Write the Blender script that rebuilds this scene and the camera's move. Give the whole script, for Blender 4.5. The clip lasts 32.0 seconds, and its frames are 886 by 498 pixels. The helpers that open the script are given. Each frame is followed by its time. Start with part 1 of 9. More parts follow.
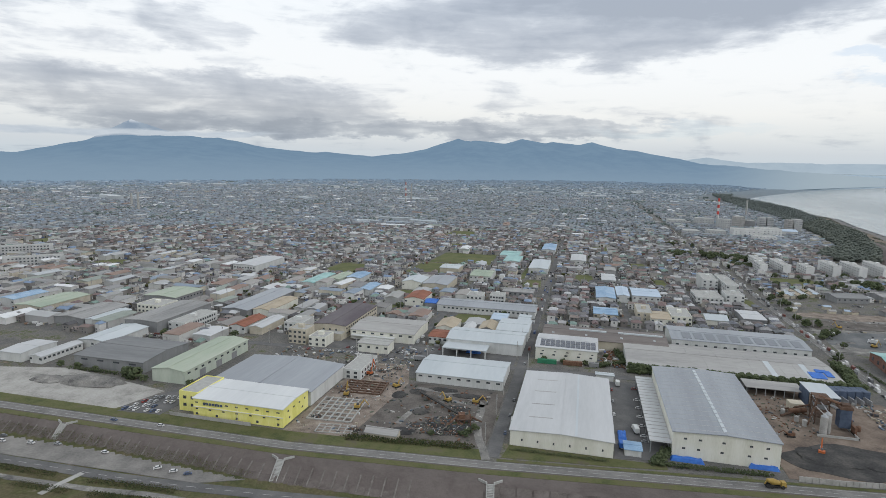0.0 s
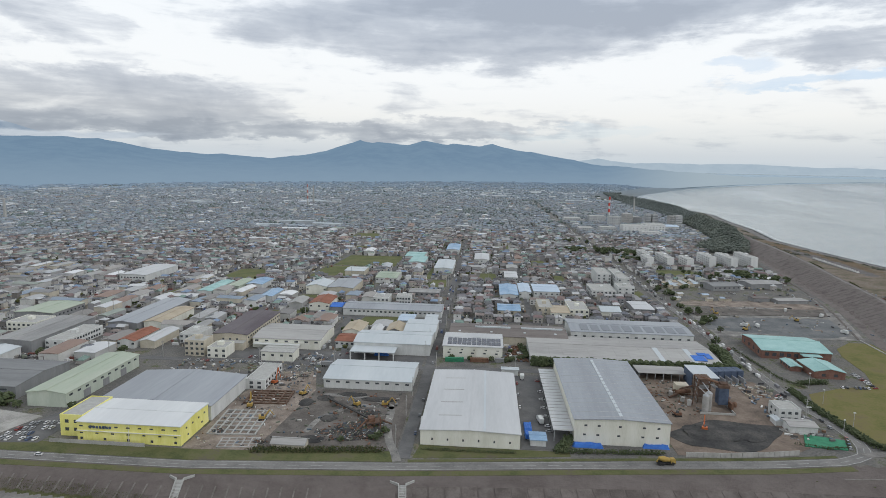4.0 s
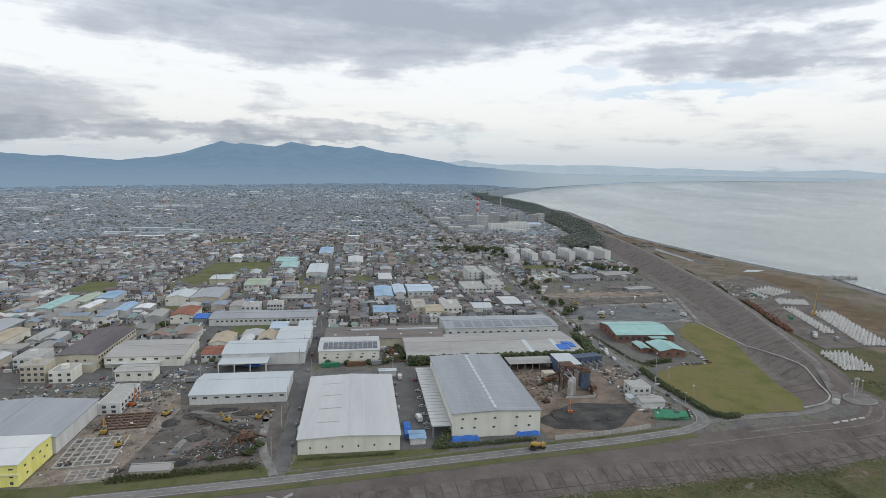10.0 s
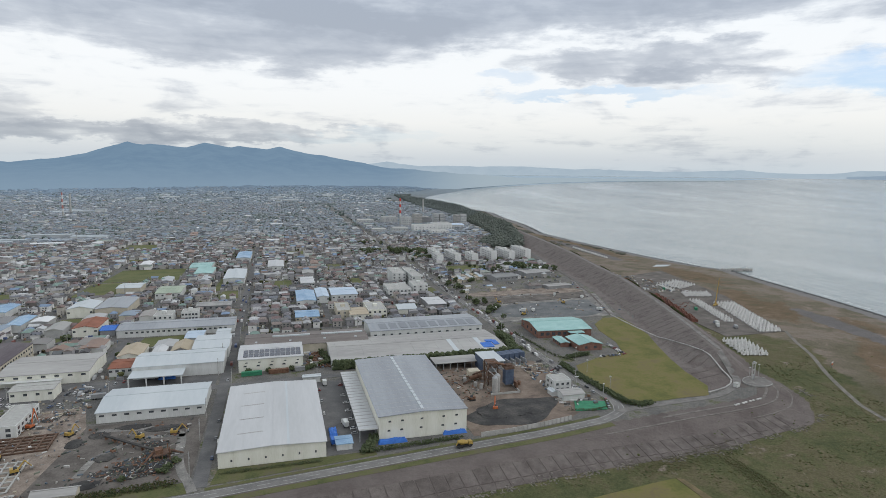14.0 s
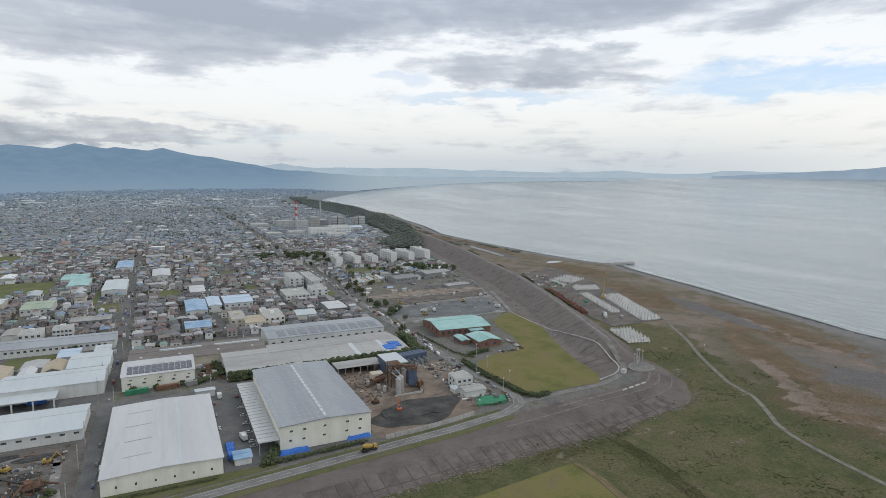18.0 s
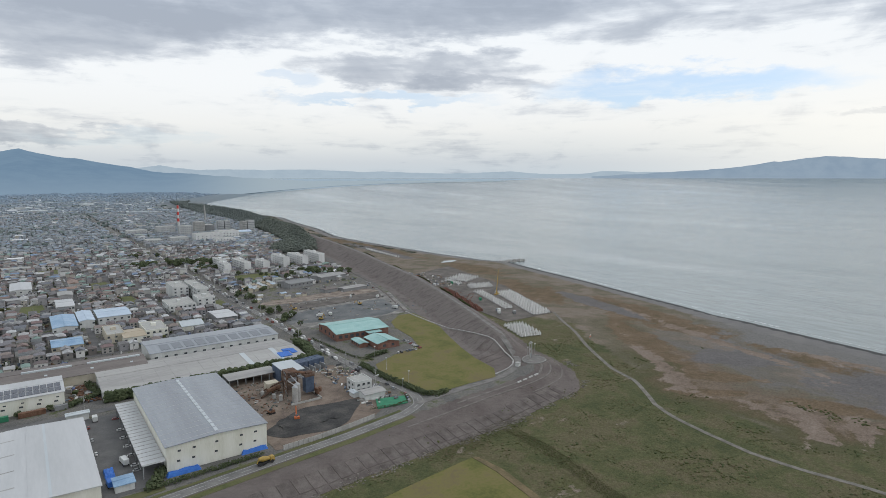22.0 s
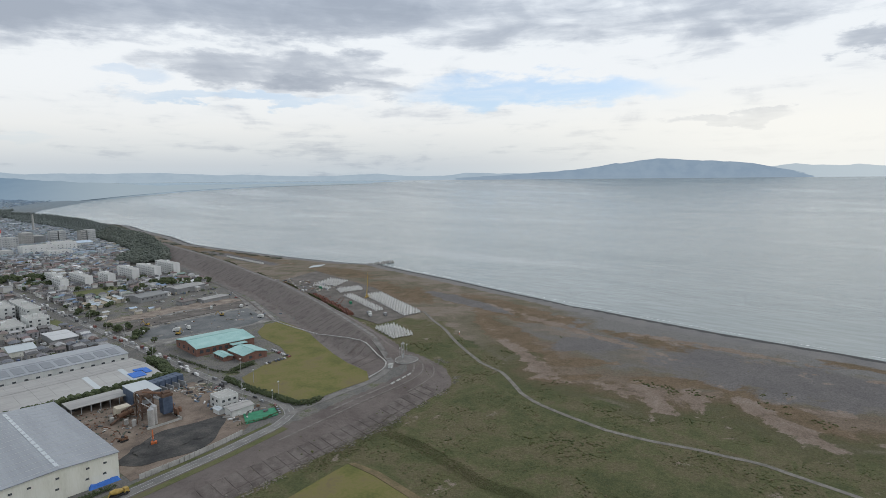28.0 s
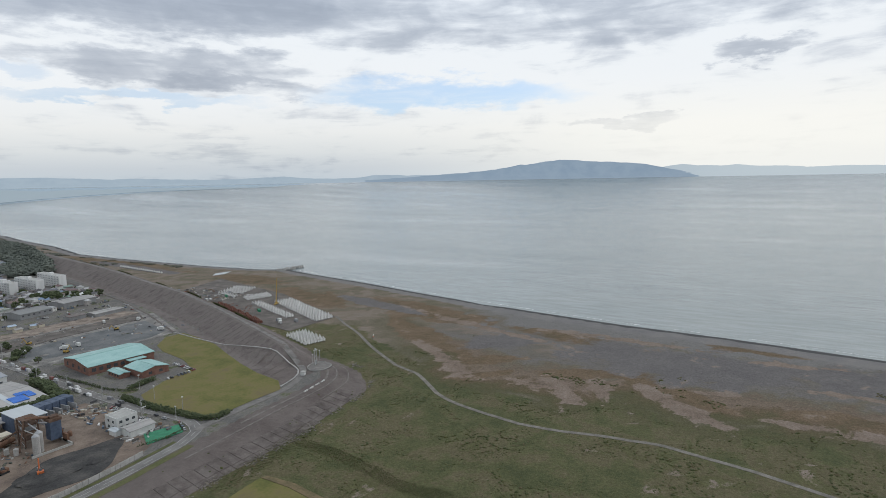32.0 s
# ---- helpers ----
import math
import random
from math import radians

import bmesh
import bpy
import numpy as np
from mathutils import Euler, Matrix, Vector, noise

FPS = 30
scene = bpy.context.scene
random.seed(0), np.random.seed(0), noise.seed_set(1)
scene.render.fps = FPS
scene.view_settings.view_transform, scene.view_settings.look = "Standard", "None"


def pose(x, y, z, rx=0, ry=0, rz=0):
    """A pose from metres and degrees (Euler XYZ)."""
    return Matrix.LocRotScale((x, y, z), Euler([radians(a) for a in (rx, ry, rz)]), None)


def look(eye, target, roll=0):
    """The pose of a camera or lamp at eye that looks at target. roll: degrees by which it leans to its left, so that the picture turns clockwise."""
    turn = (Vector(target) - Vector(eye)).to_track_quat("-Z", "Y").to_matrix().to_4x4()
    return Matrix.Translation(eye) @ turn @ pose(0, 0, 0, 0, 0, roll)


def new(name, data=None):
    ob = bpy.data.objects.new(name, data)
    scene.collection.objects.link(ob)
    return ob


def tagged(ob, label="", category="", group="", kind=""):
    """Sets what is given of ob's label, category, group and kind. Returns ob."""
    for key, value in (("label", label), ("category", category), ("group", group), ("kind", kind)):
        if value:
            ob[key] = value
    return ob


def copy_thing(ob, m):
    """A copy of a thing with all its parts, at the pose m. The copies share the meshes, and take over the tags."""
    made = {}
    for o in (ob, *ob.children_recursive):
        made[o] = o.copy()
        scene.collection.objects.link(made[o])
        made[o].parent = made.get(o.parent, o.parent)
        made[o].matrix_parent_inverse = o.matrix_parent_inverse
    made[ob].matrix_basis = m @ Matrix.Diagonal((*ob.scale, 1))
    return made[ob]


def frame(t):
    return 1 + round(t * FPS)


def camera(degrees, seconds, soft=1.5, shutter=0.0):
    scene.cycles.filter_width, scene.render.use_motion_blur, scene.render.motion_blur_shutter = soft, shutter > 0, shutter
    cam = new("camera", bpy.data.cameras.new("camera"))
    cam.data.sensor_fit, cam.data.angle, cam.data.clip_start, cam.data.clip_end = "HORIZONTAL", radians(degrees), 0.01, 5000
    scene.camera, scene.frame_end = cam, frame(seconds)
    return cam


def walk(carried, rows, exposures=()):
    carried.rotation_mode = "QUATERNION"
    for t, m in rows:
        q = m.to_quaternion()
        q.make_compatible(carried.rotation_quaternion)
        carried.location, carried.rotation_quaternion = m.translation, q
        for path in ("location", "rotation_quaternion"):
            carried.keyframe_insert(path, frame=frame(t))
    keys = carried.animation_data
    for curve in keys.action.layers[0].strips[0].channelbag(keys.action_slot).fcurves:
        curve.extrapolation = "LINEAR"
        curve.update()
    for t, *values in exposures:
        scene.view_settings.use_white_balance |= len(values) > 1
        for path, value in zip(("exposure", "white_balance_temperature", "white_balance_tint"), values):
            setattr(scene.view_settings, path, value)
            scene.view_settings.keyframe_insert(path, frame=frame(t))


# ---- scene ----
HEIGHT = 125.0   # the drone hovers here and turns on the spot
cam = camera(74.13, 32.0, soft=0.8)
ROWS = [
    (0, 81.67, -1.36, 13.71), (0.5, 81.72, -1.34, 12.72), (1, 81.76, -1.32, 11.76), (1.5, 81.79, -1.31, 10.82),
    (2, 81.83, -1.27, 9.64), (2.5, 81.87, -1.23, 8.14), (3, 81.92, -1.19, 6.79), (3.5, 81.97, -1.15, 5.55),
    (4, 82.01, -1.12, 4.35), (4.5, 82.05, -1.09, 3.23), (6.5, 82.18, -1.01, -0.33), (7, 82.21, -0.99, -1.44),
    (7.5, 82.24, -0.96, -2.49), (8, 82.27, -0.95, -3.54), (8.5, 82.30, -0.94, -4.65), (9, 82.33, -0.93, -5.79),
    (9.5, 82.36, -0.91, -6.94), (10, 82.39, -0.88, -8.11), (10.5, 82.42, -0.85, -9.29), (11, 82.45, -0.81, -10.40),
    (11.5, 82.47, -0.80, -11.41), (12, 82.50, -0.77, -12.33), (12.5, 82.53, -0.76, -13.15), (13, 82.56, -0.73, -13.93),
    (13.5, 82.59, -0.71, -14.77), (14, 82.62, -0.67, -15.66), (14.5, 82.64, -0.66, -16.57), (16.5, 82.75, -0.53, -21.32),
    (17, 82.79, -0.48, -22.73), (17.5, 82.83, -0.42, -24.16), (18, 82.86, -0.34, -25.56), (18.5, 82.88, -0.28, -26.91),
    (19, 82.89, -0.22, -28.28), (19.5, 82.91, -0.17, -29.63), (20, 82.93, -0.11, -30.93), (20.5, 82.95, -0.06, -32.21),
    (21, 82.97, -0.03, -33.45), (21.5, 82.99, -0.02, -34.67), (22, 83.01, 0.03, -35.86), (22.5, 83.04, 0.08, -37.02),
    (23, 83.06, 0.11, -38.18), (23.5, 83.08, 0.12, -39.33), (24, 83.09, 0.13, -40.49), (24.5, 83.11, 0.18, -41.62),
    (25, 83.12, 0.19, -42.76), (25.5, 83.13, 0.19, -43.82), (27.5, 83.17, 0.39, -47.86), (28, 83.17, 0.51, -48.78),
    (28.5, 83.18, 0.59, -49.70), (29, 83.19, 0.62, -50.62), (29.5, 83.19, 0.66, -51.56), (30, 83.21, 0.74, -52.62),
    (30.5, 83.21, 0.83, -53.84), (31, 83.23, 0.89, -55.12), (31.5, 83.24, 0.94, -56.34), (32, 83.25, 1.00, -57.50),
]
walk(cam, [(t, pose(0, 0, HEIGHT, rx, ry, rz)) for t, rx, ry, rz in ROWS],
     exposures=[(0, 0.03, 6420, 10), (14, 0.03, 6420, 10), (20, 0.02, 6420, 10), (25, -0.03, 6400, 10), (32, -0.07, 6350, 10)])

# ---- light ----
SUN_AZIMUTH, SUN_HEIGHT = 112.0, 40.0      # degrees clockwise from +y, and above the horizon
sun = new("sun", bpy.data.lights.new("sun", "SUN"))
sun.data.energy, sun.data.angle, sun.data.color = 0.8, radians(20), (1.0, 0.965, 0.935)
_a, _e = radians(SUN_AZIMUTH), radians(SUN_HEIGHT)
sun.matrix_world = look((0, 0, 0), (-math.sin(_a) * math.cos(_e), -math.cos(_a) * math.cos(_e), -math.sin(_e)))
scene.view_settings.exposure = 0.0


class Graph:
    """Short hand for building a node tree."""

    def __init__(self, tree):
        self.tree = tree
        tree.nodes.clear()

    def node(self, kind, ins=(), **props):
        n = self.tree.nodes.new(kind)
        if "operation" in props:
            n.operation = props["operation"]
        if "use_clamp" in props:
            n.use_clamp = props["use_clamp"]
        if "data_type" in props:
            n.data_type = props["data_type"]
        if "blend_type" in props:
            n.blend_type = props["blend_type"]
        if "clamp" in props:
            n.clamp = props["clamp"]
        if "interpolation_type" in props:
            n.interpolation_type = props["interpolation_type"]
        if "attribute_name" in props:
            n.attribute_name = props["attribute_name"]
        if "sky_type" in props:
            n.sky_type = props["sky_type"]
        if "sun_disc" in props:
            n.sun_disc = props["sun_disc"]
        if "sun_elevation" in props:
            n.sun_elevation = props["sun_elevation"]
        if "sun_rotation" in props:
            n.sun_rotation = props["sun_rotation"]
        if "air_density" in props:
            n.air_density = props["air_density"]
        if "dust_density" in props:
            n.dust_density = props["dust_density"]
        if "ozone_density" in props:
            n.ozone_density = props["ozone_density"]
        for key, v in (ins.items() if isinstance(ins, dict) else enumerate(ins)):
            if v is None:
                continue
            if isinstance(v, bpy.types.NodeSocket):
                self.tree.links.new(v, n.inputs[key])
            else:
                n.inputs[key].default_value = v
        return n

    def math(self, op, a, b=None, c=None, clamp=False):
        return self.node("ShaderNodeMath", (a, b, c), operation=op, use_clamp=clamp).outputs[0]

    def noise(self, vector, scale, detail=4.0, rough=0.55, distortion=0.0):
        n = self.node("ShaderNodeTexNoise", {"Vector": vector, "Scale": scale, "Detail": detail, "Roughness": rough, "Distortion": distortion})
        return n.outputs["Fac"]

    def ramp(self, fac, stops, mode="LINEAR"):
        n = self.node("ShaderNodeValToRGB", (fac,))
        n.color_ramp.interpolation = mode
        e = n.color_ramp.elements
        while len(e) < len(stops):
            e.new(0.5)
        for el, (p, c) in zip(e, stops):
            el.position, el.color = p, (*c, 1.0) if len(c) == 3 else c
        return n.outputs["Color"]

    def mix(self, fac, a, b, blend="MIX"):
        n = self.node("ShaderNodeMix", data_type="RGBA", blend_type=blend)
        for key, v in ((0, fac), (6, a), (7, b)):
            if isinstance(v, bpy.types.NodeSocket):
                self.tree.links.new(v, n.inputs[key])
            else:
                n.inputs[key].default_value = (*v, 1.0) if isinstance(v, tuple) else v
        return n.outputs[2]

    def span(self, x, lo, hi, to0=0.0, to1=1.0):
        n = self.node("ShaderNodeMapRange", (x, lo, hi, to0, to1), clamp=True, interpolation_type="SMOOTHSTEP")
        return n.outputs[0]


# The sky: a layer of broken cloud over a clear sky.
world = bpy.data.worlds.new("sky")
scene.world = world
world.use_nodes = True
G = Graph(world.node_tree)
way = G.node("ShaderNodeTexCoord").outputs["Generated"]
xyz = G.node("ShaderNodeSeparateXYZ", (way,))
wx, wy, wz = xyz.outputs
azim = G.math("MULTIPLY", G.math("ARCTAN2", wx, wy), 57.2958)
elev = G.math("MULTIPLY", G.math("ARCSINE", wz), 57.2958)
lift = G.math("ADD", G.math("MAXIMUM", wz, 0.0), 0.07)
deck = G.node("ShaderNodeCombineXYZ", (G.math("DIVIDE", wx, lift), G.math("DIVIDE", wy, lift), 0.0)).outputs[0]
ball = G.node("ShaderNodeVectorMath", (way, (1.0, 1.0, 3.2)), operation="MULTIPLY").outputs[0]
broad = G.noise(deck, 0.42, 5.0, 0.55, 0.3)
curl = G.noise(ball, 7.0, 7.0, 0.55, 0.35)
wisps = G.noise(deck, 1.7, 6.0, 0.6, 0.6)
fray = G.math("MULTIPLY", G.math("SUBTRACT", curl, 0.5), 3.4)
fray_az = G.math("ADD", azim, G.math("MULTIPLY", fray, 3.4))
fray_el = G.math("ADD", elev, G.math("MULTIPLY", G.math("SUBTRACT", G.noise(ball, 9.0, 7.0, 0.62), 0.5), 5.0))


def bank(az, el, half_az, half_el, weight):
    """One cloud bank or gap: full in its middle, frayed at its rim."""
    u = G.math("DIVIDE", G.math("SUBTRACT", fray_az, az), half_az)
    v = G.math("DIVIDE", G.math("SUBTRACT", fray_el, el), half_el)
    r = G.math("ADD", G.math("MULTIPLY", u, u), G.math("MULTIPLY", v, v))
    return G.math("MULTIPLY", G.span(r, 1.5, 0.25), weight)


def total(items):
    s = items[0]
    for i in items[1:]:
        s = G.math("ADD", s, i)
    return s


CLOUDS = [(-3, 12.6, 21, 3.6, 0.62), (-37, 5.0, 19, 2.6, 0.55), (-36, 11, 5, 1.8, 0.35), (33.5, 10.2, 11, 1.7, 0.6), (-2, 3.6, 11, 0.9, 0.38),
          (38, 8.4, 9, 1.0, 0.36), (85, 10.6, 4, 1.1, 0.55), (75, 4.9, 6, 0.55, 0.45), (60, 15, 40, 3.0, 0.34), (20, 16, 30, 4.0, 0.58), (-50, 14, 12, 3, 0.25),
          (-22, 2.9, 20, 0.9, 0.45), (-46, 8, 8, 2, 0.2)]
GAPS = [(57, 8.0, 12, 1.45, 0.8), (29, 7.2, 10, 0.6, 0.6), (21.5, 9.0, 3, 0.6, 0.4), (8, 3.4, 8, 0.6, 0.25)]
shade = total([bank(*c) for c in CLOUDS])
gap = G.math("MINIMUM", total([bank(*c) for c in GAPS]), 1.0)
flat_ball = G.node("ShaderNodeVectorMath", (way, (1.0, 1.0, 4.5)), operation="MULTIPLY").outputs[0]
puffs = G.noise(flat_ball, 11.0, 9.0, 0.58, 0.5)
streaks = G.noise(G.node("ShaderNodeVectorMath", (way, (1.0, 1.0, 9.0)), operation="MULTIPLY").outputs[0], 5.5, 7.0, 0.6, 0.4)
grey = shade
heaped = G.noise(G.node("ShaderNodeVectorMath", (way, (1.0, 1.0, 2.0)), operation="MULTIPLY").outputs[0], 9.0, 8.0, 0.53, 0.7)
for field, weight in ((broad, 0.7), (puffs, 0.7), (streaks, 0.8), (wisps, 0.35), (heaped, 1.0)):
    grey = G.math("ADD", grey, G.math("MULTIPLY", G.math("SUBTRACT", field, 0.5), weight))
cloud = G.ramp(grey, [(0.0, (0.94, 0.945, 0.945)), (0.10, (0.91, 0.92, 0.925)), (0.24, (0.77, 0.79, 0.82)), (0.48, (0.58, 0.61, 0.66)), (0.8, (0.465, 0.50, 0.56)), (1.0, (0.42, 0.455, 0.515))])
low = G.ramp(G.span(elev, -1.0, 9.0), [(0.0, (0.60, 0.67, 0.72)), (0.14, (0.66, 0.70, 0.73)), (0.32, (0.80, 0.82, 0.815)), (0.6, (0.935, 0.935, 0.91)), (1.0, (0.985, 1.0, 1.005))])
cloud = G.mix(1.0, cloud, low, "MULTIPLY")
glow = G.math("MULTIPLY", G.span(azim, 44.0, 82.0), G.span(elev, 10.0, 2.5))      # thin cloud before the veiled sun
cloud = G.mix(G.math("MULTIPLY", glow, 0.72), cloud, (1.08, 1.05, 0.96))
above = G.span(elev, 15.0, 42.0, 1.0, 0.86)          # deck dimmed above the view, as if thicker, to lower the ground's light
cool = G.span(elev, 7.0, 20.0)
cloud = G.mix(1.0, cloud, G.node("ShaderNodeCombineColor", (G.math("MULTIPLY", above, G.math("SUBTRACT", 1.0, G.math("MULTIPLY", cool, 0.035))), above, G.math("MULTIPLY", above, G.math("ADD", 1.0, G.math("MULTIPLY", cool, 0.045))))).outputs[0], "MULTIPLY")
clear = G.node("ShaderNodeTexSky", sky_type="NISHITA", sun_disc=False, sun_elevation=radians(SUN_HEIGHT), sun_rotation=radians(SUN_AZIMUTH), air_density=1.3, dust_density=0.4, ozone_density=2.0).outputs[0]
clear = G.mix(1.0, clear, (0.105, 0.12, 0.155), "MULTIPLY")
clear = G.mix(0.5, clear, (0.57, 0.71, 0.85))
cover = G.math("SUBTRACT", 1.0, G.math("MULTIPLY", gap, G.span(wisps, 0.75, 0.42, 0.55, 1.0)))
sky = G.mix(cover, clear, cloud)
G.node("ShaderNodeOutputWorld", (G.node("ShaderNodeBackground", (sky, 1.0)).outputs[0],))

# ---- materials ----


def material(name, stops, scale=0.3, rough=0.85, bump=0.0, metal=0.0, island=None, object_random=0.0, streak=None, fine=4.0, spec=0.3):
    """A surface whose colour wanders between the stops at two scales. island: a ramp picked per piece; object_random: brightness by object."""
    m = bpy.data.materials.new(name)
    m.use_nodes = True
    g = Graph(m.node_tree)
    geo = g.node("ShaderNodeNewGeometry")
    at = geo.outputs["Position"]
    if streak:
        at = g.node("ShaderNodeVectorMath", (at, streak), operation="MULTIPLY").outputs[0]
    large = g.noise(at, scale, 3.0, 0.6)
    small = g.noise(at, scale * fine * 3, 5.0, 0.65)
    fac = g.math("ADD", g.math("MULTIPLY", g.math("SUBTRACT", large, 0.5), 1.7), g.math("MULTIPLY", small, 1.0), clamp=True)
    n = len(stops)
    col = g.ramp(fac, [(0.15 + 0.7 * i / max(1, n - 1), c) for i, c in enumerate(stops)])
    if island:
        pick = g.ramp(geo.outputs["Random Per Island"], [(i / len(island), c) for i, c in enumerate(island)], "CONSTANT")
        col = g.mix(1.0, pick, g.mix(0.5, (1.0, 1.0, 1.0), col), "MULTIPLY")
    if object_random:
        r = g.node("ShaderNodeObjectInfo").outputs["Random"]
        v = g.math("ADD", g.math("MULTIPLY", r, 2 * object_random), 1 - object_random)
        col = g.mix(1.0, col, g.node("ShaderNodeCombineColor", (v, v, v)).outputs[0], "MULTIPLY")
    ins = {"Base Color": col, "Roughness": rough, "Metallic": metal, "Specular IOR Level": spec}
    if bump:
        ins["Normal"] = g.node("ShaderNodeBump", {"Strength": 0.6, "Distance": bump, "Height": small}).outputs[0]
    g.node("ShaderNodeOutputMaterial", (g.node("ShaderNodeBsdfPrincipled", ins).outputs[0],))
    return m


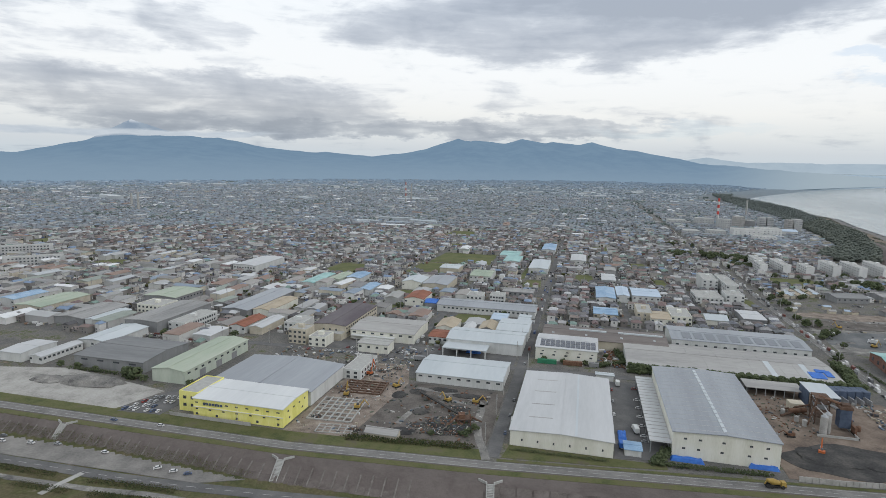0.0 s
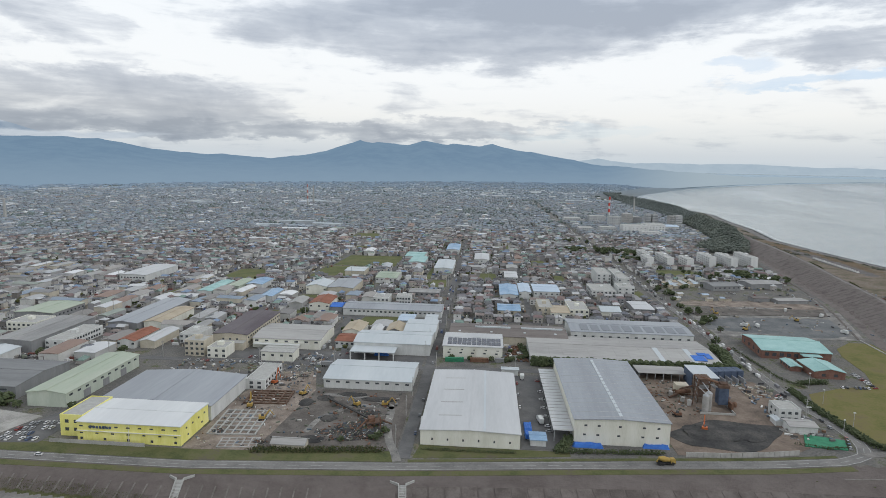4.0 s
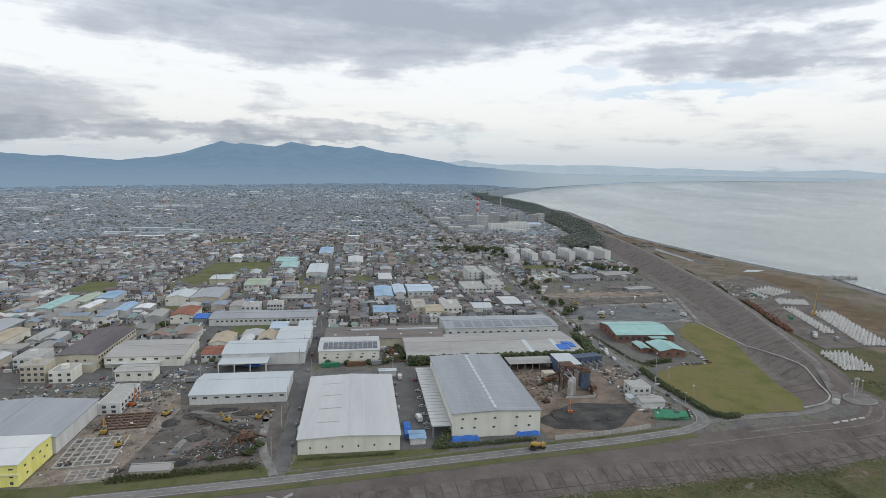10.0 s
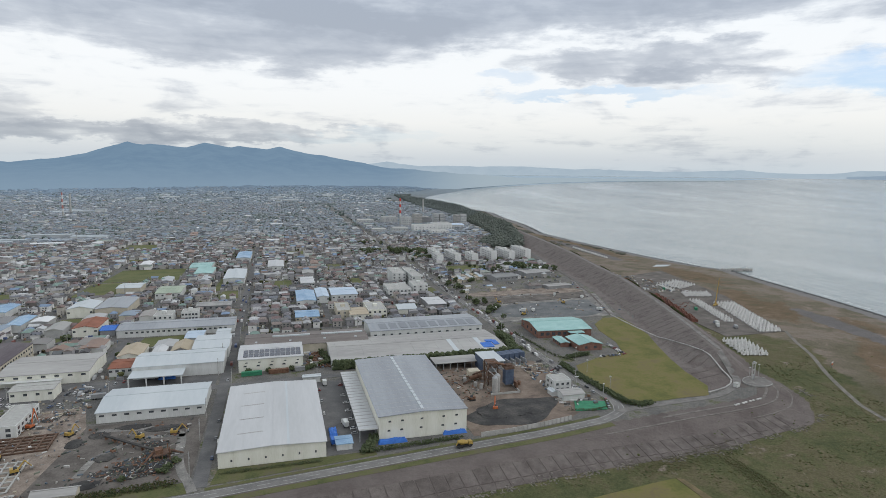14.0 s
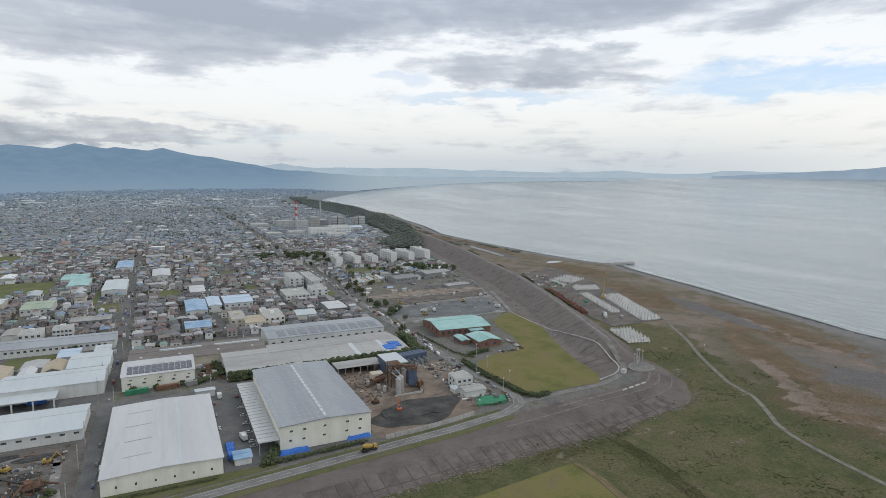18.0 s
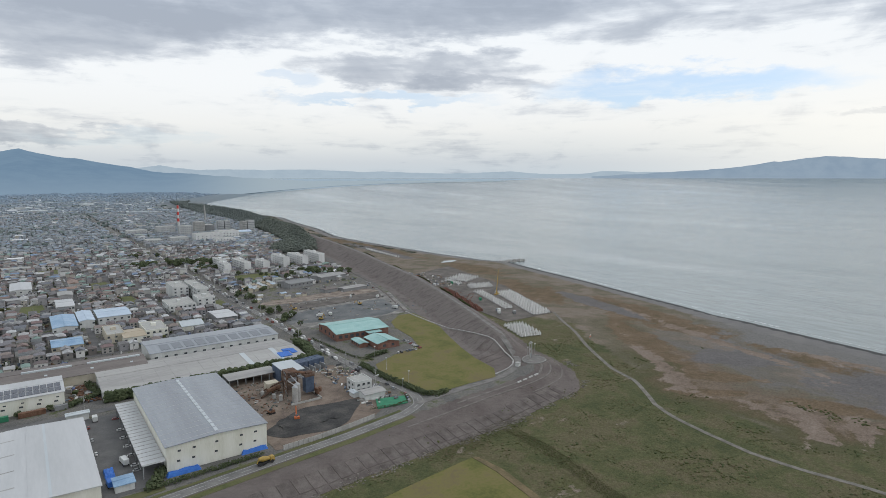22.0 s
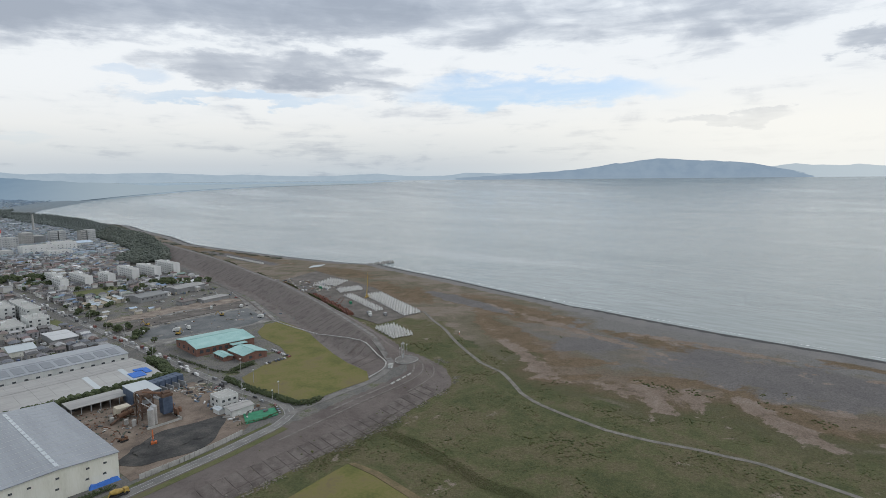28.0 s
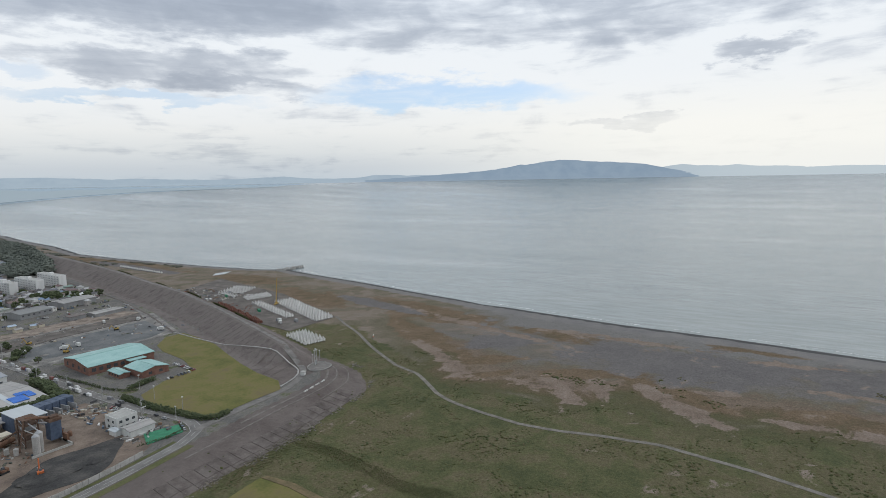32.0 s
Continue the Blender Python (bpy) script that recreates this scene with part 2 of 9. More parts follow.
M = {
    "roof_white": material("white_roof_sheet", [(0.40, 0.41, 0.42), (0.44, 0.45, 0.46), (0.48, 0.49, 0.50)], 0.06, 0.5, 0.02, streak=(1, 0.12, 1)),
    "roof_bright": material("bright_white_roof_sheet", [(0.41, 0.45, 0.475), (0.48, 0.515, 0.535)], 0.06, 0.5, 0.02, streak=(1, 0.12, 1)),
    "roof_steel": material("blue_grey_roof_sheet", [(0.235, 0.252, 0.275), (0.272, 0.292, 0.318), (0.305, 0.322, 0.348)], 0.05, 0.45, 0.02, streak=(1, 0.1, 1)),
    "roof_grey": material("weathered_grey_roof_sheet", [(0.20, 0.20, 0.20), (0.27, 0.27, 0.265), (0.33, 0.325, 0.32)], 0.06, 0.7, 0.02, streak=(1, 0.15, 1)),
    "roof_dust": material("dusty_grey_roof_sheet", [(0.265, 0.26, 0.255), (0.335, 0.33, 0.32), (0.385, 0.38, 0.37)], 0.05, 0.7, 0.02, streak=(0.2, 1, 1)),
    "roof_brown": material("dark_brown_roof_sheet", [(0.12, 0.105, 0.10), (0.17, 0.15, 0.14), (0.21, 0.19, 0.18)], 0.08, 0.7, 0.02, streak=(0.2, 1, 1)),
    "roof_green": material("pale_green_roof_sheet", [(0.26, 0.32, 0.25), (0.33, 0.38, 0.30), (0.38, 0.41, 0.34)], 0.06, 0.6, 0.02, streak=(1, 0.15, 1)),
    "roof_teal": material("teal_roof_sheet", [(0.20, 0.36, 0.35), (0.265, 0.44, 0.425), (0.315, 0.49, 0.475)], 0.1, 0.5, 0.02),
    "roof_blue": material("blue_roof_sheet", [(0.17, 0.28, 0.42), (0.24, 0.36, 0.50), (0.34, 0.44, 0.55)], 0.1, 0.55, 0.02),
    "roof_sky": material("pale_blue_roof_sheet", [(0.36, 0.44, 0.54), (0.44, 0.53, 0.63)], 0.1, 0.5, 0.02),
    "roof_tan": material("tan_roof_sheet", [(0.34, 0.29, 0.21), (0.42, 0.36, 0.28)], 0.1, 0.7, 0.02),
    "roof_red": material("rust_red_roof", [(0.20, 0.08, 0.05), (0.28, 0.12, 0.08)], 0.2, 0.8, 0.02),
    "wall_white": material("white_cladding", [(0.46, 0.47, 0.46), (0.54, 0.55, 0.54), (0.60, 0.61, 0.60)], 0.2, 0.7, 0.01, streak=(1, 1, 0.2)),
    "wall_cream": material("cream_cladding", [(0.58, 0.575, 0.50), (0.66, 0.655, 0.585), (0.71, 0.705, 0.645)], 0.2, 0.7, 0.01, streak=(1, 1, 0.2)),
    "wall_grey": material("grey_cladding", [(0.20, 0.205, 0.21), (0.27, 0.275, 0.28)], 0.2, 0.7, 0.01, streak=(1, 1, 0.2)),
    "wall_green": material("pale_green_cladding", [(0.40, 0.45, 0.38), (0.50, 0.54, 0.47)], 0.2, 0.7, 0.01, streak=(1, 1, 0.2)),
    "wall_yellow": material("bright_yellow_cladding", [(0.66, 0.62, 0.16), (0.76, 0.72, 0.24), (0.80, 0.76, 0.32)], 0.2, 0.6, 0.01, streak=(1, 1, 0.2)),
    "wall_brick": material("red_brown_brick", [(0.13, 0.068, 0.052), (0.185, 0.10, 0.077), (0.22, 0.125, 0.10)], 0.4, 0.9, 0.02),
    "wall_beige": material("beige_plaster", [(0.42, 0.38, 0.30), (0.52, 0.48, 0.40)], 0.3, 0.8, 0.01),
    "concrete": material("concrete", [(0.26, 0.255, 0.245), (0.34, 0.335, 0.32), (0.42, 0.41, 0.40)], 0.15, 0.9, 0.02),
    "pale_concrete": material("pale_concrete", [(0.32, 0.32, 0.305), (0.40, 0.40, 0.385)], 0.5, 0.9, 0.02),
    "worn_concrete": material("worn_concrete", [(0.118, 0.113, 0.107), (0.168, 0.16, 0.152), (0.225, 0.215, 0.204)], 0.2, 0.92, 0.02),
    "asphalt": material("asphalt", [(0.092, 0.092, 0.094), (0.118, 0.117, 0.118), (0.15, 0.147, 0.144)], 0.12, 0.9, 0.01),
    "old_asphalt": material("worn_asphalt", [(0.12, 0.118, 0.115), (0.165, 0.16, 0.155), (0.21, 0.205, 0.195)], 0.1, 0.9, 0.01),
    "gravel": material("gravel", [(0.085, 0.083, 0.082), (0.16, 0.156, 0.148), (0.21, 0.202, 0.19), (0.31, 0.30, 0.28)], 0.11, 0.95, 0.05),
    "pale_gravel": material("pale_gravel", [(0.22, 0.215, 0.20), (0.33, 0.32, 0.30), (0.40, 0.39, 0.37)], 0.08, 0.95, 0.05),
    "roof_plum": material("purple_brown_roof_sheet", [(0.085, 0.07, 0.08), (0.115, 0.10, 0.11), (0.14, 0.125, 0.13)], 0.08, 0.7, 0.02, streak=(1, 0.2, 1)),
    "soil": material("bare_soil", [(0.095, 0.078, 0.065), (0.18, 0.148, 0.124), (0.24, 0.20, 0.17), (0.31, 0.27, 0.23)], 0.12, 0.95, 0.08),
    "dark_soil": material("dark_ash", [(0.03, 0.03, 0.031), (0.052, 0.051, 0.05), (0.09, 0.085, 0.079)], 0.1, 0.95, 0.1),
    "lawn": material("dry_lawn", [(0.088, 0.096, 0.028), (0.122, 0.120, 0.036), (0.15, 0.132, 0.05), (0.135, 0.11, 0.056)], 0.05, 0.95, 0.05),
    "field_straw": material("straw_coloured_grass", [(0.10, 0.085, 0.045), (0.155, 0.118, 0.066), (0.19, 0.15, 0.09)], 0.1, 0.95, 0.05),
    "grass": material("green_grass", [(0.045, 0.06, 0.018), (0.075, 0.09, 0.028), (0.12, 0.12, 0.045)], 0.08, 0.95, 0.1),
    "field": material("green_field", [(0.075, 0.088, 0.034), (0.105, 0.116, 0.045), (0.132, 0.13, 0.06)], 0.06, 0.95, 0.1),
    "paint": material("white_road_paint", [(0.24, 0.24, 0.235), (0.36, 0.36, 0.35)], 0.8, 0.7),
    "glass": material("dark_window_glass", [(0.055, 0.062, 0.07), (0.085, 0.092, 0.10)], 0.5, 0.15, spec=0.6),
    "solar_pale": material("weathered_solar_cells", [(0.11, 0.125, 0.145), (0.15, 0.165, 0.185)], 0.5, 0.3, spec=0.5),
    "roof_dark": material("dark_grey_roof_sheet", [(0.14, 0.145, 0.15), (0.18, 0.185, 0.19), (0.215, 0.22, 0.22)], 0.05, 0.7, 0.02, streak=(0.2, 1, 1)),
    "wet_lot": material("wet_blue_grey_gravel", [(0.075, 0.082, 0.086), (0.118, 0.124, 0.128), (0.165, 0.168, 0.168)], 0.06, 0.8, 0.04),
    "roof_snow": material("plain_white_roof_sheet", [(0.52, 0.535, 0.545), (0.60, 0.615, 0.62)], 0.06, 0.5, 0.02, streak=(1, 0.12, 1)),
    "pale_asphalt": material("sun_bleached_asphalt", [(0.13, 0.125, 0.12), (0.19, 0.182, 0.172), (0.25, 0.24, 0.225)], 0.07, 0.9, 0.01),
    "plant_soil": material("brown_yard_soil", [(0.10, 0.079, 0.065), (0.168, 0.132, 0.107), (0.225, 0.182, 0.148)], 0.1, 0.95, 0.08),
    "yard_soil": material("dark_yard_soil", [(0.075, 0.067, 0.06), (0.115, 0.103, 0.094), (0.16, 0.145, 0.132)], 0.1, 0.95, 0.08),
    "solar": material("solar_cells", [(0.035, 0.04, 0.06), (0.055, 0.065, 0.09)], 0.5, 0.25, spec=0.6),
    "steel": material("grey_steel", [(0.28, 0.29, 0.30), (0.38, 0.39, 0.40)], 0.5, 0.5, metal=0.3),
    "rust": material("rusty_steel", [(0.09, 0.05, 0.035), (0.155, 0.085, 0.055), (0.21, 0.13, 0.09)], 0.4, 0.85, 0.05),
    "dark_rust": material("dark_rusty_steel", [(0.07, 0.045, 0.035), (0.115, 0.072, 0.052), (0.155, 0.105, 0.08)], 0.4, 0.9, 0.05),
    "orange": material("orange_machine_paint", [(0.38, 0.09, 0.03), (0.46, 0.14, 0.05)], 0.8, 0.5),
    "amber": material("yellow_machine_paint", [(0.30, 0.20, 0.05), (0.40, 0.28, 0.08)], 0.8, 0.5),
    "tarp": material("blue_tarpaulin", [(0.03, 0.11, 0.42), (0.05, 0.18, 0.55)], 0.6, 0.6, 0.05),
    "dark_blue": material("dark_blue_steel", [(0.05, 0.07, 0.11), (0.09, 0.12, 0.18)], 0.5, 0.6),
    "green_net": material("green_sheet", [(0.03, 0.16, 0.09), (0.05, 0.23, 0.13)], 0.3, 0.8, 0.05),
    # red paled for the far chimney, haze put into the paint's colour
    "hazed_red": material("hazed_red_paint", [(0.38, 0.16, 0.14), (0.44, 0.20, 0.18)], 0.5, 0.8),
    "tyre": material("black_rubber", [(0.02, 0.02, 0.02), (0.04, 0.04, 0.04)], 1.0, 0.9),
    "red": material("red_paint", [(0.50, 0.05, 0.04), (0.60, 0.08, 0.06)], 0.5, 0.6),
    "wall_bright": material("bright_white_wall_paint", [(0.56, 0.565, 0.56), (0.66, 0.665, 0.66)], 0.2, 0.7, streak=(1, 1, 0.2)),
    # mill walls greyed: distance haze put into their colour
    "mill_wall": material("hazed_mill_cladding", [(0.32, 0.33, 0.335), (0.42, 0.43, 0.43), (0.50, 0.505, 0.50)], 0.08, 0.8, streak=(1, 1, 0.3)),
    "far_glass": material("grey_window_band", [(0.14, 0.15, 0.16), (0.20, 0.21, 0.22)], 0.3, 0.3),
    "leaf": material("dark_foliage", [(0.040, 0.054, 0.028), (0.064, 0.082, 0.040), (0.094, 0.108, 0.054)], 0.25, 0.9, 0.2),
    "bark": material("bark", [(0.07, 0.05, 0.04), (0.12, 0.09, 0.07)], 1.0, 0.95),
}
HOUSE_ROOFS = [(0.109, 0.109, 0.114), (0.16, 0.156, 0.158), (0.09, 0.088, 0.093), (0.216, 0.183, 0.17), (0.142, 0.123, 0.121), (0.263, 0.263, 0.268), (0.151, 0.16, 0.183), (0.197, 0.149, 0.137), (0.346, 0.346, 0.352), (0.128, 0.137, 0.143), (0.188, 0.183, 0.197), (0.179, 0.132, 0.13), (0.439, 0.449, 0.458), (0.188, 0.253, 0.356), (0.188, 0.263, 0.235)]
HOUSE_WALLS = [(0.56, 0.555, 0.54), (0.36, 0.345, 0.325), (0.22, 0.21, 0.20), (0.66, 0.655, 0.64), (0.17, 0.155, 0.145), (0.44, 0.415, 0.375), (0.30, 0.295, 0.305)]
SHED_ROOFS = [(0.27, 0.27, 0.265), (0.36, 0.365, 0.37), (0.22, 0.21, 0.20), (0.50, 0.51, 0.52), (0.30, 0.285, 0.27), (0.25, 0.28, 0.25), (0.40, 0.42, 0.44), (0.22, 0.27, 0.33),
              (0.33, 0.33, 0.33), (0.20, 0.20, 0.205), (0.62, 0.63, 0.64), (0.24, 0.17, 0.14), (0.24, 0.24, 0.24), (0.31, 0.31, 0.30), (0.19, 0.185, 0.18)]
TONE = [(0.7, 0.7, 0.7), (1.0, 1.0, 1.0), (1.0, 1.0, 1.0)]
M["house_roof"] = material("house_roof_tiles", TONE, 0.3, 0.8, island=HOUSE_ROOFS)
M["house_wall"] = material("house_plaster", TONE, 0.3, 0.85, island=HOUSE_WALLS)
M["shed_roof"] = material("shed_roof_sheet", TONE, 0.1, 0.65, island=SHED_ROOFS)
M["shed_wall"] = material("shed_cladding", TONE, 0.2, 0.75, island=[(0.55, 0.55, 0.53), (0.44, 0.44, 0.43), (0.36, 0.36, 0.36), (0.52, 0.48, 0.40), (0.62, 0.62, 0.61)])

# ---- land and sea ----
NEAR, REACH = 2400.0, 2300.0   # beyond NEAR, distance is drawn in along the line of sight, so that the horizon lies inside 5 km


def draw_in(p):
    """Places of true distance to places within sight, along the rays from the drone."""
    p = np.asarray(p, float)
    d = np.maximum(np.hypot(p[..., 0], p[..., 1]), 1e-6)
    k = np.where(d > NEAR, (NEAR + REACH * (1 - NEAR / d)) / d, 1.0)
    return np.stack([p[..., 0] * k, p[..., 1] * k, HEIGHT - (HEIGHT - p[..., 2]) * k], -1)


RIVER_CREST = np.array([(-1500, 205), (-700, 215), (-275, 220), (-123, 220), (-34, 228), (71, 241), (124, 247), (172, 252), (206, 256), (240, 259), (262, 263), (275, 274), (281, 292)], float)
SEA_CREST = np.array([(281, 292), (285, 318), (313, 396), (339, 473), (366, 561), (385, 651), (413, 774), (431, 873), (458, 1050), (494, 1320), (570, 1850), (590, 2300), (560, 2700), (740, 3250), (1270, 4360), (1800, 5250), (2450, 6250), (3300, 7480), (5600, 10100), (9500, 13600), (30000, 31000)], float)
SHORE = np.array([(300, -3000), (474, -400), (502, -45), (513, 51), (517, 141), (529, 233), (540, 300), (555, 382), (579, 487), (599, 600), (615, 672), (596, 710), (582, 816), (576, 925), (571, 1050), (572, 1190), (622, 1400),
                  (656, 1640), (700, 1850), (696, 2050), (650, 2300), (640, 2700), (835, 3228), (1390, 4330), (1938, 5210), (2618, 6168), (3538, 7351), (5947, 9898), (10269, 13144), (31000, 30000)], float)


def along(line, y):
    return np.interp(y, line[:, 1], line[:, 0])


def beside(line, x, y):
    """Distance to a polyline."""
    best = np.full(np.shape(x), 1e9)
    for (ax, ay), (bx, by) in zip(line[:-1], line[1:]):
        dx, dy = bx - ax, by - ay
        u = np.clip(((x - ax) * dx + (y - ay) * dy) / (dx * dx + dy * dy), 0, 1)
        best = np.minimum(best, np.hypot(x - ax - u * dx, y - ay - u * dy))
    return best


def behind_levee(x, y):
    """True on the town's side of the river levee and the sea levee."""
    crest = np.interp(x, RIVER_CREST[:, 0], RIVER_CREST[:, 1])
    return np.where(y > 292, x < along(SEA_CREST, y), (y > crest) & (x < 281))


def slope_edges(x):
    """How far from the levee's crest line its river slope begins and ends."""
    return np.interp(x, [-200, -30, 120, 260], [9, 14, 14, 9]), np.interp(x, [-200, -30, 120, 200, 240, 270, 300], [17, 27, 31, 36, 32, 33, 25])


def height_at(x, y):
    x, y = np.asarray(x, float), np.asarray(y, float)
    town = behind_levee(x, y)
    to_river, to_sea = beside(RIVER_CREST, x, y), beside(SEA_CREST[:14], x, y)
    top = np.interp(y, [292, 322, 450, 900], [0.5, 9.0, 10.2, 12.0]) * np.clip((3200 - y) / 800, 0, 1)
    s0, s1 = slope_edges(x)
    river_bed = -5.0 * np.clip((np.minimum(to_river, np.where(y < 460, to_sea, 1e9)) - s0) / (s1 - s0), 0, 1)
    nose = -5.0 * np.clip((to_river - s0) / (s1 - s0), 0, 1)
    flats = -3.0 - 2.0 * np.clip((335 - y) / 43, 0, 1)
    slope_in = top * np.clip(1 - (to_sea - 3.5) / np.maximum(top * 2.2, 1e-3), 0, 1)
    slope_out = top - np.maximum(to_sea - 4, 0) / 1.6
    z = np.where(town, slope_in, np.where((y > 292) & (x > 281), np.maximum(np.maximum(flats, slope_out), nose), river_bed))
    offshore = x - along(SHORE, y)
    width = np.interp(y, [260, 330], [12, 38])
    beach = np.clip((offshore + width) / width, 0, 1)
    z = np.where(~town, z * (1 - beach) + beach * -6.0, z)
    return np.where(offshore > 0, -6.0 - np.clip(offshore / 10, 0, 3), z)


def polar_sheet(name, heights, first, last, ratio, step):
    """One sheet of ground round the drone, out to the horizon, finer where it is looked at."""
    rings = first * ratio ** np.arange(int(math.log(last / first) / math.log(ratio)) + 2)
    az = np.radians(np.concatenate([np.arange(-62, 108, step), np.arange(108, 298, 6.0)]))
    d, a = np.meshgrid(rings, az, indexing="ij")
    x, y = d * np.sin(a), d * np.cos(a)
    z = heights(x, y)
    flat = np.stack([x, y, z], -1).reshape(-1, 3)
    v = np.vstack([draw_in(flat), [[0, 0, float(heights(np.array(0.0), np.array(0.0)))]]])
    n, m = d.shape
    i = np.arange(n * m).reshape(n, m)
    j = np.roll(i, -1, axis=1)
    quads = np.stack([i[:-1], i[1:], j[1:], j[:-1]], -1).reshape(-1, 4)
    hub = np.stack([np.full(m, n * m), i[0], j[0]], -1)
    me = bpy.data.meshes.new(name)
    me.from_pydata(v.tolist(), [], quads.tolist() + hub.tolist())
    me.polygons.foreach_set("use_smooth", [True] * len(me.polygons))
    return new(name, me), np.vstack([flat, [[0, 0, 0]]])


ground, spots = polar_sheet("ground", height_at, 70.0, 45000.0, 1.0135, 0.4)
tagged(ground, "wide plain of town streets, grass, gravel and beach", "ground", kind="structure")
gx, gy = spots[:, 0], spots[:, 1]
inside = behind_levee(gx, gy)
river_d, sea_d = beside(RIVER_CREST, gx, gy), beside(SEA_CREST[:14], gx, gy)
off = along(SHORE, gy) - gx


def ease(x, a, b):
    t = np.clip((x - a) / (b - a), 0, 1)
    return t * t * (3 - 2 * t)


# where the green of the river bed gives way to bare flats
GREEN_EDGE = np.array([(345, -400), (334, -60), (332, -19), (326, 7), (329, 19), (320, 43), (322, 71), (335, 96), (309, 110), (304, 129), (310, 150), (308, 186), (312, 208), (336, 234), (352, 277), (372, 315), (388, 340), (380, 380), (372, 420), (376, 470)], float)
masks = {
    "slope": np.where(inside, ease(np.interp(gy, [280, 300, 340, 450, 650], [44, 42, 36, 28, 38]) - sea_d, 0, 5) * (gy > 276) * (gy < 1180), ease(slope_edges(gx)[1] + 1 - np.minimum(river_d, sea_d), 0, 4) * (gy < 2600)),
    "wild": np.where(inside, 0.0, 1.0),
    "brown": np.where(inside, 0.0, ease(gx - along(GREEN_EDGE, gy), -16, 16)),
    "inland": np.where(inside, 0.0, np.clip((gx - along(GREEN_EDGE, gy) + 34) / 205, 0, 1)),
    "south": ease(gy, 330, 240),
    "stones": np.where(inside, 0.0, np.maximum(ease(48 - off, 0, 34), 0.0)),
    # these two put haze into the far ground's colour
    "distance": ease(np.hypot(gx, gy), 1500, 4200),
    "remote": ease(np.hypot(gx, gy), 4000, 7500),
    "wet": np.where(inside, 0.0, ease(16 - off, 0, 6)),
}


def blobs(*items):
    """Union of soft ellipses on the plan: (x, y, half length, half width, turn in degrees)."""
    best = np.zeros(gx.shape)
    for x, y, a, b, turn in items:
        c, s = math.cos(radians(turn)), math.sin(radians(turn))
        u, v = ((gx - x) * c + (gy - y) * s) / a, (-(gx - x) * s + (gy - y) * c) / b
        best = np.maximum(best, np.clip(1.35 - 0.7 * np.hypot(u, v), 0, 1))
    return np.where(inside, 0.0, best)


masks["shingle"] = blobs((420, 70, 80, 34, 92), (416, 207, 32, 18, -45), (438, -70, 100, 26, 93), (470, 380, 60, 10, 78), (505, 900, 120, 12, 86))
masks["sand"] = blobs((337, 138, 22, 8, -75), (322, 118, 12, 6, 60), (345, 107, 15, 6, 20), (341, 63, 30, 5.5, 56), (331, 46, 10, 4.5, 40), (358, 84, 11, 4.5, 50), (345, -4, 18, 4, 100), (344, -40, 28, 4.5, 95), (352, 226, 42, 6, 58),
                      (338, 208, 16, 5, 40), (372, 42, 14, 3, 100), (462, 120, 70, 4, 88), (447, 250, 80, 5, 75), (452, 10, 40, 3, 100), (404, -20, 24, 3, 95))
masks["sere"] = blobs((334, 182, 22, 5, -40), (374, 114, 40, 8, -64), (372, 92, 12, 9, 0), (358, 60, 26, 7, 60), (470, 330, 70, 22, 80), (448, 170, 45, 12, 80), (400, 280, 60, 14, 62), (362, 196, 22, 9, -50), (478, 30, 30, 8, 95), (362, -30, 50, 10, 95), (460, 480, 60, 30, 75), (510, 640, 60, 26, 90), (520, 980, 160, 22, 88))
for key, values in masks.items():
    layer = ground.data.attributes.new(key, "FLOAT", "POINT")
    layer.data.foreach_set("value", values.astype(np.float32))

gm = bpy.data.materials.new("ground_cover")
gm.use_nodes = True
G = Graph(gm.node_tree)
here = G.node("ShaderNodeNewGeometry").outputs["Position"]
n_mid, n_fine = G.noise(here, 0.055, 6.0, 0.66, 0.4), G.noise(here, 0.5, 6.0, 0.75)


def mask(key, wobble=0.5):
    a = G.node("ShaderNodeAttribute", attribute_name=key).outputs["Fac"]
    return G.span(G.math("ADD", a, G.math("MULTIPLY", G.math("SUBTRACT", n_mid, 0.5), wobble)), 0.38, 0.62)


mixed = G.math("ADD", G.math("MULTIPLY", n_mid, 0.7), G.math("MULTIPLY", n_fine, 0.3))
c_town = G.ramp(mixed, [(0.30, (0.088, 0.088, 0.089)), (0.45, (0.132, 0.129, 0.124)), (0.54, (0.165, 0.157, 0.143)), (0.60, (0.085, 0.10, 0.042)), (0.80, (0.06, 0.08, 0.03))])
lush = G.math("ADD", G.math("MULTIPLY", mixed, 0.6), G.math("MULTIPLY", G.noise(here, 0.02, 6.0, 0.62, 0.3), 0.4))
c_grass = G.ramp(lush, [(0.34, (0.047, 0.055, 0.025)), (0.43, (0.069, 0.078, 0.034)), (0.49, (0.092, 0.095, 0.044)), (0.54, (0.118, 0.102, 0.060)), (0.58, (0.090, 0.088, 0.042)), (0.66, (0.106, 0.110, 0.048))])
patch = G.math("ADD", G.math("MULTIPLY", mixed, 0.55), G.math("MULTIPLY", G.noise(here, 0.021, 6.0, 0.62, 0.5), 0.45))
c_brown = G.ramp(patch, [(0.34, (0.075, 0.074, 0.046)), (0.43, (0.115, 0.104, 0.070)), (0.49, (0.145, 0.124, 0.092)), (0.55, (0.195, 0.160, 0.132)), (0.60, (0.16, 0.142, 0.116)), (0.70, (0.18, 0.172, 0.160))])
c_stone = G.ramp(mixed, [(0.30, (0.13, 0.128, 0.13)), (0.50, (0.175, 0.17, 0.168)), (0.72, (0.22, 0.205, 0.19))])
